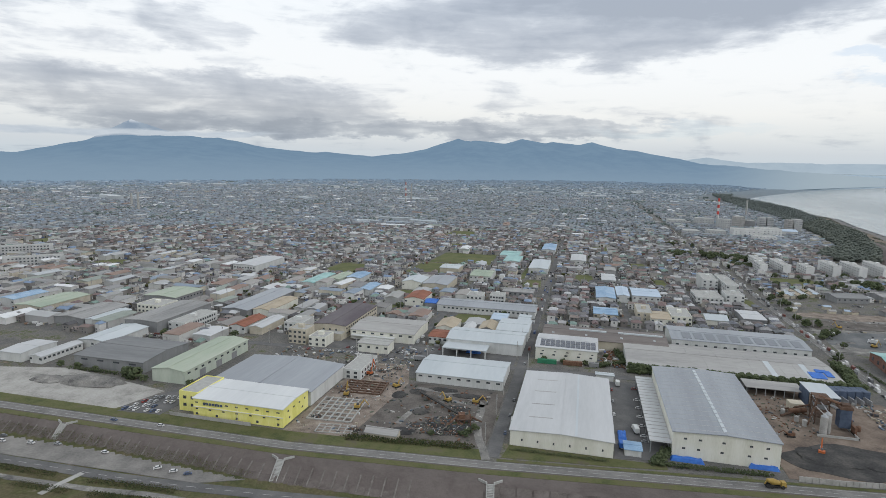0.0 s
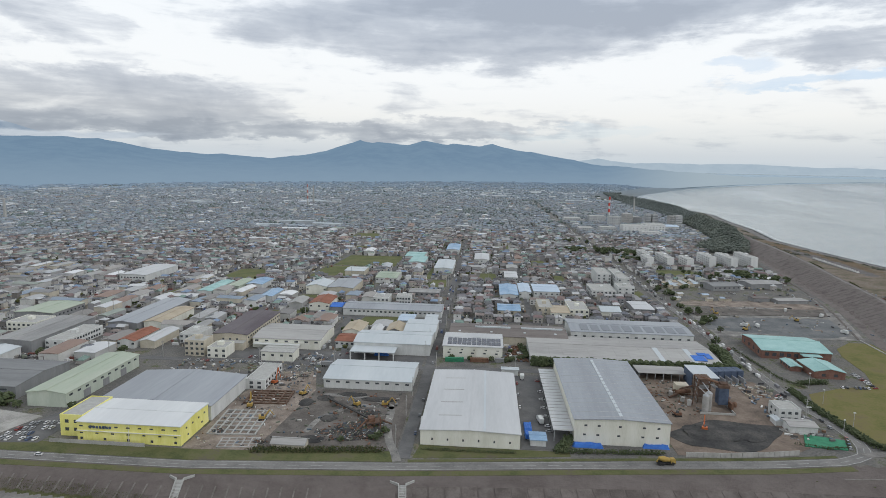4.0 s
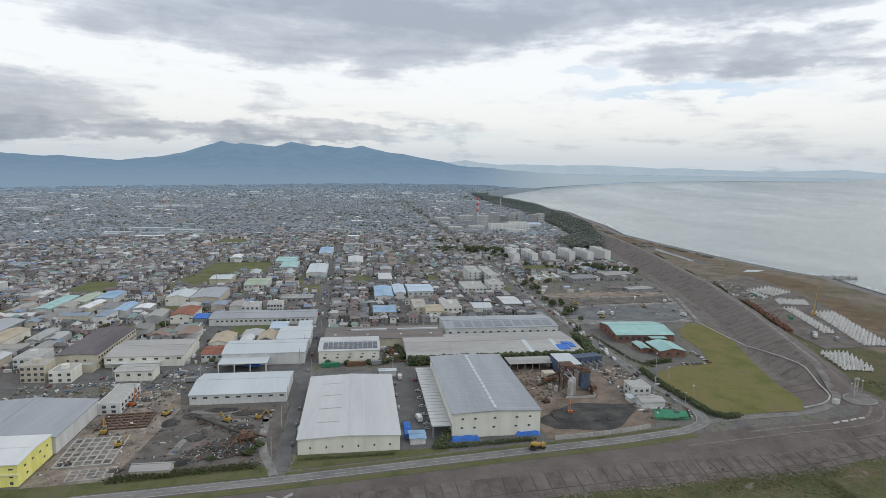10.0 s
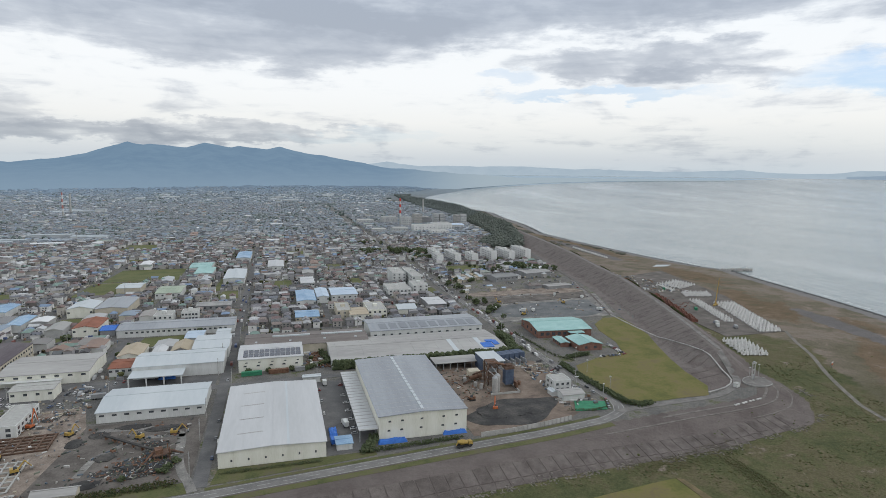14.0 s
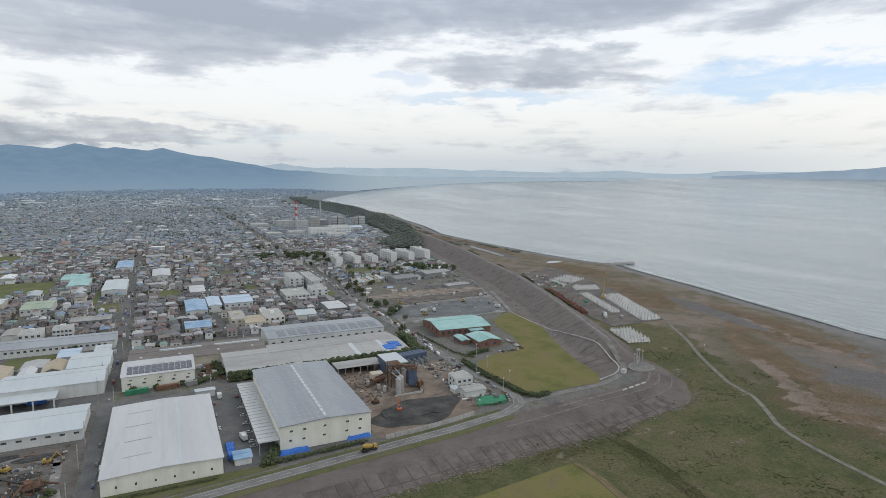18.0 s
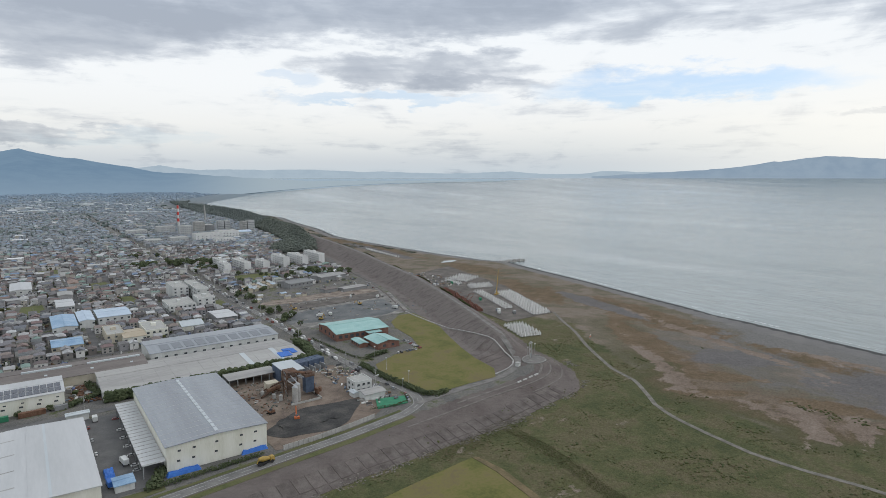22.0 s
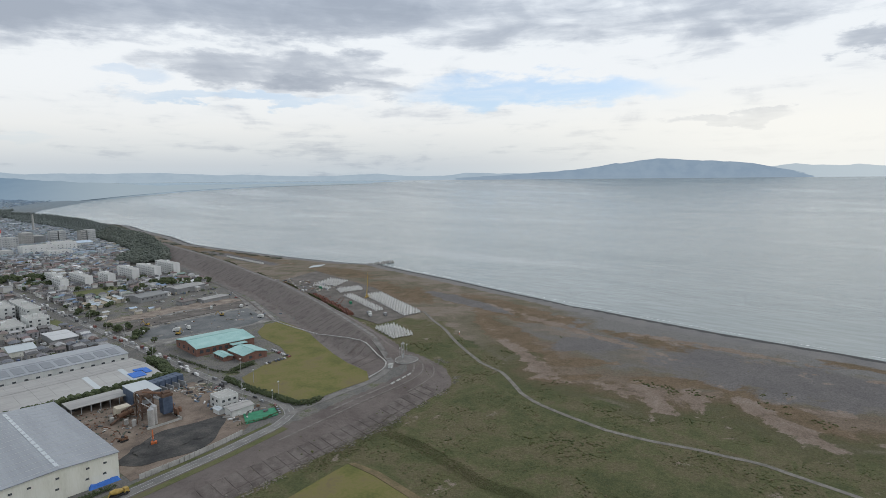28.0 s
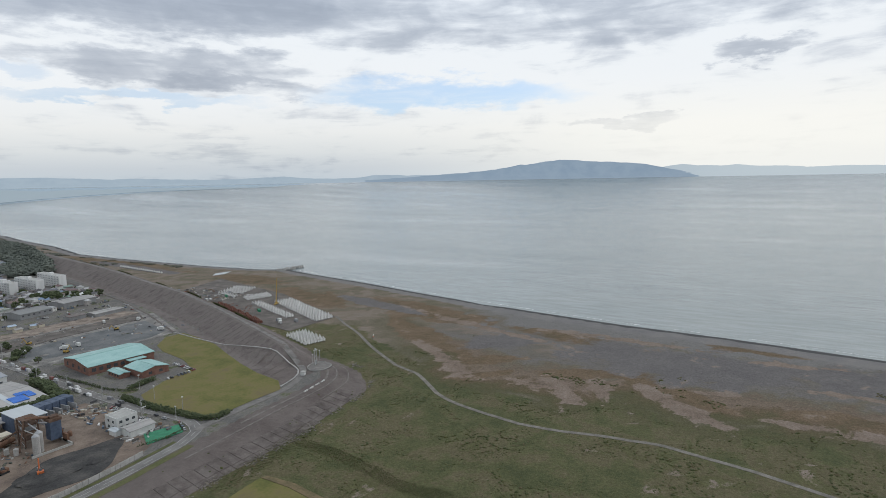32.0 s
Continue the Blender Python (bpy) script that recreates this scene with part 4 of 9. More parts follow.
def shutters(ob, side, spots, w=4.0, h=4.0, mat="wall_grey"):
    W, D, _ = ob["size"]
    for u in spots:
        me = shared(("door", w, h, mat), lambda: boxes((-w / 2, -0.1, 0, w / 2, 0.1, h), (-w / 2 - 0.15, -0.16, 0, -w / 2, 0.1, h + 0.15), (w / 2, -0.16, 0, w / 2 + 0.15, 0.1, h + 0.15), (-w / 2, -0.16, h, w / 2, 0.1, h + 0.15)), mat)
        if side in ("south", "north"):
            m = pose((u - 0.5) * W, -D / 2 if side == "south" else D / 2, 0, 0, 0, 0 if side == "south" else 180)
        else:
            m = pose(-W / 2 if side == "west" else W / 2, (u - 0.5) * D, 0, 0, 0, -90 if side == "west" else 90)
        part("door", me, mat, ob, at=m)


def roof_ribs(ob, n, rise, axis, mat="pale_concrete", width=0.12):
    """Raised seams across both roof slopes of a hall."""
    W, D, h = ob["size"]
    span, length = (W, D) if axis == "y" else (D, W)
    pitch = math.degrees(math.atan2(rise, span / 2))
    for k in range(n):
        e = -length / 2 + length * (k + 0.5) / n
        for side in (-1, 1):
            l = math.hypot(span / 2, rise)
            me = shared(("roof_seam", ob.name), lambda: boxes((-l / 2, -width, 0.0, l / 2, width, 0.09)), mat)
            m = pose(side * span / 4, e, h + rise / 2 + 0.33, 0, side * pitch, 0) if axis == "y" else pose(e, side * span / 4, h + rise / 2 + 0.33, 0, 0, 90) @ pose(0, 0, 0, 0, side * pitch, 0)
            part("roof_seam", me, None, ob, at=m)


def even(n, a=0.06, b=0.94):
    return [a + (b - a) * k / max(1, n - 1) for k in range(n)]


def solar_rows(ob, x0, x1, n, y0, y1, z0, z1, gap=0.12, mat="solar"):
    """Solar arrays on a slope that runs up from y0 to y1 (own axes)."""
    step = (x1 - x0) / n
    for k in range(n):
        w = step * (1 - gap)
        def make():
            bm = bmesh.new()
            a, b = Vector((-w / 2, y0, z0)), Vector((w / 2, y1, z1))
            lo = [bm.verts.new(p) for p in ((a.x, a.y, a.z), (b.x, a.y, a.z), (b.x, b.y, b.z), (a.x, b.y, b.z))]
            hi = [bm.verts.new(p.co + Vector((0, 0, 0.15))) for p in lo]
            for i in range(4):
                bm.faces.new((lo[i], lo[(i + 1) % 4], hi[(i + 1) % 4], hi[i]))
            bm.faces.new(hi)
            return bm
        part("solar_panel", shared(("solar_panel", ob.name, y0), make, mat), None, ob, at=pose(x0 + step * (k + 0.5), 0, 0))


def sheet(name, outline, z, mat, label, category="", kind="structure", thick=0.12):
    """A flat slab of ground cover over a plan outline."""
    bm = prism(bmesh.new(), outline, z - thick, z)
    ob = part(name, bm, mat, None)
    return tagged(ob, label, category, kind=kind)


def strip_mesh(line, half, lift, thick=0.15, offset=0.0, dash=0.0, gap=0.0, level=None, step=8.0):
    """A ribbon along a plan line that follows the ground."""
    line = np.array(line, float)
    seg = np.hypot(*np.diff(line, axis=0).T)
    s = np.concatenate([[0], np.cumsum(seg)])
    bm = bmesh.new()
    runs = [(0, s[-1])] if not dash else [(k, min(k + dash, s[-1])) for k in np.arange(0, s[-1], dash + gap)]
    for a, b in runs:
        q = np.linspace(a, b, max(2, int((b - a) / step) + 1))
        px, py = np.interp(q, s, line[:, 0]), np.interp(q, s, line[:, 1])
        e = 1.0
        tx = np.interp(q + e, s, line[:, 0]) - np.interp(q - e, s, line[:, 0])
        ty = np.interp(q + e, s, line[:, 1]) - np.interp(q - e, s, line[:, 1])
        n = np.hypot(tx, ty)
        nx, ny = -ty / n, tx / n
        z = height_at(px, py) if level is None else np.full(px.shape, level)
        rows = []
        for k in range(len(q)):
            rows.append([bm.verts.new((px[k] + nx[k] * o, py[k] + ny[k] * o, z[k] + h)) for o, h in ((offset - half, lift), (offset + half, lift), (offset + half, lift - thick), (offset - half, lift - thick))])
        for r0, r1 in zip(rows[:-1], rows[1:]):
            for k in range(4):
                bm.faces.new((r0[k], r0[(k + 1) % 4], r1[(k + 1) % 4], r1[k]))
        bm.faces.new(rows[0]), bm.faces.new(rows[-1][::-1])
    bmesh.ops.recalc_face_normals(bm, faces=bm.faces)
    return bm


def road(name, line, half, mat, label, lift=0.15, lines=(), level=None, category="road"):
    ob = tagged(part(name, strip_mesh(line, half, lift, 0.5, level=level), mat, None), label, category, kind="structure")
    for offset, dash, gap in lines:
        part("road_line", strip_mesh(line, 0.14, lift + 0.02, 0.015, offset, dash, gap, level=level), "paint", ob)
    return ob


# ---- roads ----
CREST_ROAD = [(-1200, 212), (-700, 216), (-275, 220), (-123, 221), (-34, 229), (71, 242), (124, 248), (160, 254.5), (172, 261), (178, 272), (178, 288), (174, 315), (173, 350), (172, 407), (172, 470), (172, 640), (171, 800), (170, 1030), (172, 1290), (180, 2300)]
road("road_levee", CREST_ROAD, 3.0, "old_asphalt", "two-lane asphalt road along the levee with white edge lines", lines=((-2.6, 0, 0), (2.6, 0, 0), (0.0, 5, 5)))
road("road_crest_track", [(172, 262), (183, 264), (194, 265), (215, 266.3), (233, 267), (246, 270), (257, 276), (268, 283), (274, 291), (278, 302), (283, 316), (287, 326)], 2.2, "worn_concrete", "pale worn concrete track climbing to the sea levee", 0.2)
road("road_sea_crest", [tuple(p) for p in SEA_CREST[1:9]], 1.5, "worn_concrete", "pale concrete path on the sea levee's crest", 0.32)
road("road_town_lane", [(-33, 236), (-33, 1000)], 3.0, "asphalt", "straight asphalt lane between warehouses and houses")
road("road_works_lane", [(-330, 345), (-128, 350), (-33, 351), (23, 354), (86, 356)], 3.2, "asphalt", "asphalt works lane between the warehouses", 0.12)
for k, yy in enumerate((468, 560, 660, 770, 880, 1000)):
    road("road_cross_lane", [(-900, yy - 8), (-33, yy), (172, yy + 6)], 2.6, "asphalt", "narrow asphalt street between houses", 0.11)
for xx in (-420, -300, -190, -110, 40, 105):
    road("road_side_lane", [(xx, 480 if xx > -60 else 350), (xx, 880)], 2.2, "asphalt", "narrow asphalt street between houses", 0.10)

# ---- the warehouses by the levee ----
A = hall("warehouse", 43, 259, 86, 345, 11.7, 0.9, "y", "roof_steel", "wall_cream", "big cream warehouse with a blue-grey metal roof")
windows(A, "south", (0.12, 0.26, 0.48, 0.73, 0.88), 8.8, 1.3, 0.7)
windows(A, "south", (0.11, 0.25, 0.47, 0.72, 0.87), 4.4, 1.3, 0.7)
windows(A, "east", even(8), 8.6, 1.3, 0.7)
part("skylight", boxes((-0.6, -41, 12.7, 0.6, 40, 13.05)), "roof_white", A, "pale ridge vent along the roof")
can = bmesh.new()
box(can, -30.9, -43, 6.0, -21.7, 40, 6.3)
canopy = part("canopy", can, "roof_white", A, "white loading canopy on the warehouse's side")
for k in range(9):
    part("canopy_post", shared("canopy_post", lambda: boxes((-0.2, -0.2, 0, 0.2, 0.2, 6.0)), "steel"), "steel", canopy, at=pose(-30.3, -42 + 10.1 * k, 0))
for k in range(21):
    part("canopy_rib", shared("canopy_rib", lambda: boxes((-30.9, -0.12, 6.3, -21.8, 0.12, 6.45)), "pale_concrete"), "pale_concrete", canopy, at=pose(0, -42.5 + 4.1 * k, 0))
shutters(A, "west", even(6, 0.1, 0.9), 5, 4.5)

roof_ribs(A, 16, 0.9, "y", "roof_white", 0.06)
for k in range(16):
    part("ridge_panel", shared("ridge_panel", lambda: boxes((-0.75, -1.9, 12.75, 0.75, 1.9, 13.15)), "roof_bright"), None, A, at=pose(0, -38.5 + 5.1 * k, 0))
Bh = hall("warehouse", -27, 250, 18, 329, 7.0, 0.9, "y", "roof_white", "wall_cream", "wide white warehouse with a pale metal roof")
windows(Bh, "south", even(6, 0.12, 0.9), 2.6, 0.7, 0.9)
part("roof_strip", boxes((-0.5, -1.0, 0.0, 0.5, 78.0, 0.05)), "roof_bright", Bh, "paler roof joint", at=pose(6.5, -38.5, 7.98, 0, 2.3, 0))
for v in (-24, -8, 9, 26):
    part("roof_patch", shared("roof_patch", lambda: boxes((-5.5, -0.35, 0.0, 5.5, 0.35, 0.05)), "roof_dust"), None, Bh, at=pose(-10, v, 7.85, 0, -2.3, 0))
C = hall("warehouse", -89, 312, -39, 345, 5.3, 2.2, "x", "roof_bright", "wall_white", "low white warehouse with a bright metal roof")
windows(C, "south", even(9, 0.05, 0.95), 3.4, 2.2, 0.8)
D = hall("warehouse", -86, 375, -35, 404, 7.6, 2.2, "x", "roof_bright", "wall_white", "pale blue-white warehouse with an open loading bay")
canopy = part("canopy", boxes((-25.5, -28.0, 5.2, 4.0, -14.6, 5.6)), "roof_bright", D, "white loading canopy on posts")
for k in range(4):
    part("canopy_post", shared("bay_post", lambda: boxes((-0.35, -0.35, 0, 0.35, 0.35, 5.2)), "wall_white"), "wall_white", canopy, at=pose(-25 + 9.4 * k, -27.5, 0))
D2 = hall("warehouse", -57, 408, -34.5, 441, 7.0, 1.0, "x", "roof_bright", "wall_white", "small white warehouse with a bright flat roof")
E5 = hall("warehouse", -26, 373, 13, 404, 8.3, 1.6, "x", "roof_white", "wall_cream", "cream warehouse with solar panels on its roof")
windows(E5, "south", even(5, 0.1, 0.9), 3.6, 1.8, 0.8)
windows(E5, "south", even(5, 0.12, 0.92), 5.9, 1.4, 0.5)
solar_rows(E5, -17, 18.5, 11, -13.2, -8.0, 8.93, 9.47)
solar_rows(E5, -17, 18.5, 11, -7.2, -2.0, 9.53, 10.05)
F6 = hall("warehouse", 31, 368, 151, 417, 5.0, 1.6, "x", "roof_dust", "wall_white", "long low warehouse with a dusty grey roof")
roof_ribs(F6, 14, 1.6, "x", "roof_dust", 0.06)
for u in (84.0, 104.0):
    part("roof_light", boxes((-1.6, -12.2, 0.0, 1.6, 12.2, 0.09)), "roof_bright", F6, at=pose(u - 60, -12.2, 6.16, math.degrees(math.atan2(1.6, 24.5))))
G7 = hall("warehouse", 64, 421, 151, 457, 8.0, 1.4, "x", "roof_steel", "wall_white", "long grey warehouse with rows of solar panels")
windows(G7, "south", even(14, 0.04, 0.96), 4.5, 2.0, 1.0)
solar_rows(G7, -37, 41, 10, -15.0, -3.0, 8.6, 9.52, 0.25, "solar_pale")
K8 = hall("warehouse", -24, 408, 60, 440, 5.6, 1.8, "x", "roof_brown", "wall_beige", "long shed with a dark brown roof and white ridge vents")
part("ridge_vent", boxes((-24, -0.9, 7.5, 2, 0.9, 8.5)), "roof_bright", K8)
part("ridge_vent", boxes((10, -0.9, 7.5, 40, 0.9, 8.5)), "roof_bright", K8)
for u in (-35, -12, 12, 34):
    part("roof_hatch", boxes((u - 0.8, -9.5, 6.3, u + 0.8, -7.2, 7.0)), "roof_bright", K8)

# yellow works and its grey halls
Y = hall("factory", -180, 236, -132, 262, 9.0, 0.8, "x", "roof_snow", "wall_yellow", "bright yellow factory with a white roof", "factory")
for z, n, w, h in ((7.0, 9, 1.6, 0.5), (3.8, 7, 1.3, 0.5), (1.0, 5, 1.2, 1.0)):
    windows(Y, "south", even(n, 0.04, 0.95), z, w, h)
part("ledge", boxes((-24.2, -13.5, 4.9, 24.2, -13.02, 5.15)), "wall_cream", Y)
part("downpipe", boxes((-0.1, -13.2, 0.1, 0.1, -13.0, 8.6)), "wall_cream", Y)
windows(Y, "east", even(4, 0.2, 0.85), 6.0, 1.2, 0.7)
windows(Y, "east", (0.25, 0.75), 2.4, 1.2, 0.7)
YT = flat_block("office_block", -191, 240, -180.3, 262, 9.6, "pale_concrete", "wall_yellow", "yellow office block with a flat roof beside the factory", "office")
windows(YT, "south", (0.3, 0.7), 6.4, 1.8, 1.4)
windows(YT, "south", (0.3, 0.7), 2.6, 1.8, 1.4)
windows(YT, "west", even(4, 0.12, 0.88), 6.4, 1.6, 1.3)
GH = hall("factory", -189, 263, -131, 306, 7.4, 1.8, "y", "roof_steel", "wall_white", "large factory hall with a blue-grey roof", "factory")
OF = flat_block("office_block", -131, 304, -120, 332, 5.4, "pale_concrete", "wall_white", "white two-storey works office", "office")
for z in (0.9, 3.4):
    windows(OF, "east", even(6, 0.1, 0.9), z, 2.0, 1.3)
    windows(OF, "south", (0.3, 0.7), z, 2.0, 1.3)
GR = hall("factory", -231, 269, -210, 332, 7.2, 1.4, "y", "roof_green", "wall_green", "long pale green factory shed", "factory")
shutters(GR, "east", (0.25, 0.5, 0.75), 5, 4)
windows(GR, "east", even(10), 5.2, 2.4, 0.9)
DK = hall("factory", -291, 276, -243, 316, 6.6, 1.6, "x", "roof_dark", "wall_grey", "dark grey factory hall beside a gravel yard", "factory")
windows(DK, "south", even(4, 0.15, 0.85), 4.6, 4.5, 0.8)
BL = hall("factory", -184, 376, -160, 440, 9.0, 1.0, "y", "roof_plum", "wall_beige", "long hall with a dark brown roof", "factory")
windows(BL, "east", even(16, 0.04, 0.96), 6.4, 2.0, 1.0)
windows(BL, "east", even(16, 0.04, 0.96), 3.0, 2.0, 1.0)
part("annex", boxes((-6, -17.5 - 21, 0.05, 11.5, -32.1, 5.0)), "wall_beige", BL)
part("annex_roof", boxes((-6.2, -38.7, 5.02, 11.7, -32.1, 5.2)), "pale_concrete", BL)
windows(BL, "south", (0.3, 0.5, 0.7), 3.0, 1.4, 3.4)
BG = hall("factory", -157, 378, -110, 415, 6.6, 1.6, "x", "roof_dust", "wall_cream", "cream factory hall with a dusty roof", "factory")
windows(BG, "south", even(7, 0.06, 0.94), 4.6, 2.4, 1.0)
part("canopy", boxes((-22, -22.5, 3.4, 10, -18.6, 3.7)), "wall_white", BG)

# brick halls with teal roofs
T1 = hall("clubhouse", 191, 400, 235, 438, 5.6, 2.6, "x", "roof_teal", "wall_brick", "red brick hall with a wide teal roof", "hall", rot=-4)
part("porch_roof", boxes((2, -25, 4.4, 14, -18.8, 4.8)), "roof_teal", T1, "teal porch roof on brick piers")
part("porch_wall", boxes((3, -24, 0, 13, -19.3, 4.4)), "wall_brick", T1)
windows(T1, "south", even(5, 0.08, 0.5), 2.0, 2.6, 2.2)
windows(T1, "west", even(4, 0.15, 0.85), 2.0, 2.6, 2.2)
T2 = hall("clubhouse", 205, 364, 223, 386, 4.4, 1.8, "y", "roof_teal", "wall_brick", "small red brick hall with a teal roof", "hall", rot=-2)
windows(T2, "south", (0.3, 0.7), 1.6, 2.2, 1.6)
T3 = hall("clubhouse", 197, 376, 203.5, 392, 3.0, 0.6, "y", "roof_teal", "wall_brick", "low brick wing with a teal roof", "hall", rot=-4)
windows(T3, "west", even(4, 0.15, 0.85), 1.2, 1.8, 1.4)

# ---- open ground ----
sheet("ground_lawn", [(187, 336), (182, 322), (184, 303), (185, 282), (186, 268), (197, 269.5), (218, 270.5), (236, 270), (246, 283), (250, 308), (257, 332), (268, 362), (280, 392), (287, 425), (289, 447), (274, 448), (255, 430), (248, 411), (243, 378), (234, 355), (211, 348)], 0.14, "lawn", "mown yellow-green playing field", "field")
sheet("ground_yard", [(-330, 232), (-222, 232), (-214, 258), (-290, 272), (-330, 262)], 0.12, "pale_gravel", "pale gravel storage yard", "yard")
sheet("ground_car_park", [(-219, 230), (-196, 232), (-194, 262), (-209, 266)], 0.13, "asphalt", "asphalt car park", "car park")
sheet("ground_site", [(-131, 234), (-100, 236), (-90, 300), (-100, 335), (-118, 335), (-130, 300)], 0.12, "soil", "brown building site", "yard")
sheet("ground_scrap_yard", [(-99, 236), (-37, 243), (-37, 309), (-92, 309)], 0.13, "yard_soil", "dark muddy scrap yard", "yard")
sheet("ground_forecourt", [(-128, 354), (-38, 354), (-38, 372), (-90, 376), (-160, 374), (-190, 356)], 0.11, "asphalt", "asphalt works forecourt", "yard")
sheet("ground_plant_yard", [(88, 253), (108, 253.6), (142, 260), (152, 267), (166, 292), (163, 352), (120, 364), (88, 352)], 0.12, "plant_soil", "brown yard of the mixing plant", "yard")
sheet("ground_ash_heap", [(119 + (28 + 3 * math.sin(3.0 * a)) * math.cos(a), 276 + (15 + 2.5 * math.sin(4.0 * a + 1)) * math.sin(a) + 6.5 * math.cos(a)) for a in [6.283 * k / 40 for k in range(40)]], 0.25, "dark_soil", "dark heap of ash on the yard", "yard")
sheet("ground_truck_yard", [(19, 250), (42.5, 254), (42.5, 345), (19, 345)], 0.13, "asphalt", "asphalt truck yard between two warehouses", "yard")
sheet("ground_gravel_lot", [(180, 450), (290, 455), (322, 545), (250, 560), (182, 540)], 0.10, "gravel", "wide grey gravel lot", "yard")
sheet("ground_dry_field", [(40, 188), (100, 195), (124, 198.3), (146, 201), (157, 202.3), (163, 202.5), (163.5, 186), (160.5, 160), (157, 120), (152, 50), (40, 50)], -4.88, "lawn", "yellow-green field by the river", "field")
sheet("ground_field_edge", [(163.3, 202.4), (166, 201), (167.5, 186), (164.5, 160), (161, 120), (156, 50), (152.3, 50), (157.3, 120), (160.8, 160), (163.8, 186)], -4.84, "field_straw", "strip of dry straw-coloured grass beside the field", "field")

# ---- works and flats between the warehouses and the town ----
def works(x0, y0, x1, y1, h, rise, axis, roof, wall, label, category="workshop", rot=0.0, south=0, west=0, east=0):
    ob = hall("workshop", x0, y0, x1, y1, h, rise, axis, roof, wall, label, category, rot)
    for side, n in (("south", south), ("west", west), ("east", east)):
        if n:
            windows(ob, side, even(n, 0.08, 0.92), h * 0.55, 1.8, 1.2)
    return ob


def block(x0, y0, x1, y1, floors, wall, label, category="office", rot=0.0, south=4, east=0, west=0):
    ob = flat_block("office_block", x0, y0, x1, y1, 3.3 * floors, "pale_concrete", wall, label, category, rot)
    for f in range(floors):
        for side, n in (("south", south), ("east", east), ("west", west)):
            if n:
                windows(ob, side, even(n, 0.1, 0.9), 3.3 * f + 1.0, 1.8, 1.4)
    part("roof_hut", boxes((-1.8, -1.5, 3.3 * floors + 0.1, 1.8, 1.8, 3.3 * floors + 2.4)), wall, ob)
    return ob


works(-118, 474, -35, 500, 5.6, 1.6, "x", "roof_steel", "wall_white", "very long white shed with a pale grey roof", south=20)
works(-173, 548, -153, 578, 7.5, 2.2, "y", "roof_bright", "wall_cream", "cream hall with a bright white gable roof", south=2)
works(-151, 545, -126, 590, 7.5, 1.2, "y", "roof_steel", "wall_beige", "large beige hall with a grey roof", west=5)
works(-150, 484, -133, 514, 6.5, 1.6, "y", "roof_red", "wall_cream", "cream hall with a rust red roof", south=3)
works(-131, 482, -121, 498, 4.4, 1.4, "x", "tarp", "wall_grey", "shed roofed with a bright blue tarpaulin")
works(-117, 613, -94, 650, 5.6, 1.2, "x", "roof_green", "wall_white", "hall with a pale green roof", south=5)
works(-159, 648, -137, 675, 5.6, 0.8, "x", "roof_bright", "wall_beige", "shed with a bright white roof")
block(106, 578, 130, 612, 2, "wall_white", "white three-storey office with flat roofs", south=6, west=6)
block(132.5, 581, 148, 604, 3, "wall_white", "white block with a flat roof", south=3)
block(122, 636, 136, 676, 4, "wall_white", "white four-storey block of flats", "flats", south=3, east=6)
block(139, 612, 150, 672, 4, "wall_white", "long white four-storey block of flats", "flats", south=2, east=8, west=8)
works(15, 545, 32, 595, 6.4, 1.0, "y", "roof_blue", "wall_white", "workshop with a blue roof", south=3)
works(34, 560, 45, 602, 6.4, 1.0, "y", "roof_sky", "wall_white", "narrow workshop with a pale blue roof", south=2)
works(48, 566, 73, 602, 6.4, 1.0, "x", "roof_sky", "wall_white", "workshop with a pale blue roof", south=5)
works(12, 488, 31, 512, 5.2, 1.4, "x", "roof_blue", "wall_beige", "low shed with a blue roof", south=4)
block(47, 497, 59, 530, 2, "wall_beige", "two-storey block with a dark red roof deck", south=3)
works(57, 486, 72, 512, 5.4, 1.0, "x", "roof_tan", "wall_cream", "cream workshop with a tan roof", south=3)
block(73, 494, 89, 525, 2, "wall_cream", "cream two-storey office with a flat roof", south=4)
works(101, 502, 118, 524, 4.0, 2.2, "x", "roof_bright", "wall_cream", "hall with a rounded cream roof")
works(132, 514, 149, 545, 4.4, 0.5, "x", "roof_white", "wall_grey", "open carport with a flat white roof")
BK = block(-288, 354, -274, 392, 2, "wall_white", "white two-storey office with many windows", south=3, east=12)
works(-318, 346, -291, 408, 8.0, 0.8, "y", "roof_grey", "wall_grey", "tall dark grey factory hall", "factory")
block(-347, 391, -324, 411, 2, "wall_cream", "cream two-storey office with a flat roof", south=6)
works(-245, 364, -233, 394, 5.2, 1.6, "y", "roof_red", "wall_white", "house-like hall with a red-brown roof", south=2)
works(-230, 366, -220, 398, 5.0, 1.2, "y", "roof_white", "wall_beige", "narrow shed with a pale roof")
block(-210, 380, -196, 400, 2, "wall_white", "white building with a pale blue roof deck", south=4)
block(-193, 355, -180, 368, 3, "wall_beige", "white three-storey office beside the works lane", south=4)
block(-177, 353, -165, 367, 2, "wall_cream", "white three-storey office with roof tanks", south=3)
works(-364, 419, -333, 456, 6.5, 1.0, "y", "roof_green", "wall_grey", "hall with a pale green roof", east=8)
works(-437, 362, -411, 410, 5.5, 1.2, "y", "roof_green", "wall_beige", "long shed with a green roof", south=3)
works(-466, 372, -449, 404, 6.4, 1.2, "y", "roof_blue", "wall_white", "hall with a blue roof", south=2)
works(-279, 405, -256, 485, 5.4, 1.4, "y", "roof_steel", "wall_grey", "very long weathered grey metal shed")
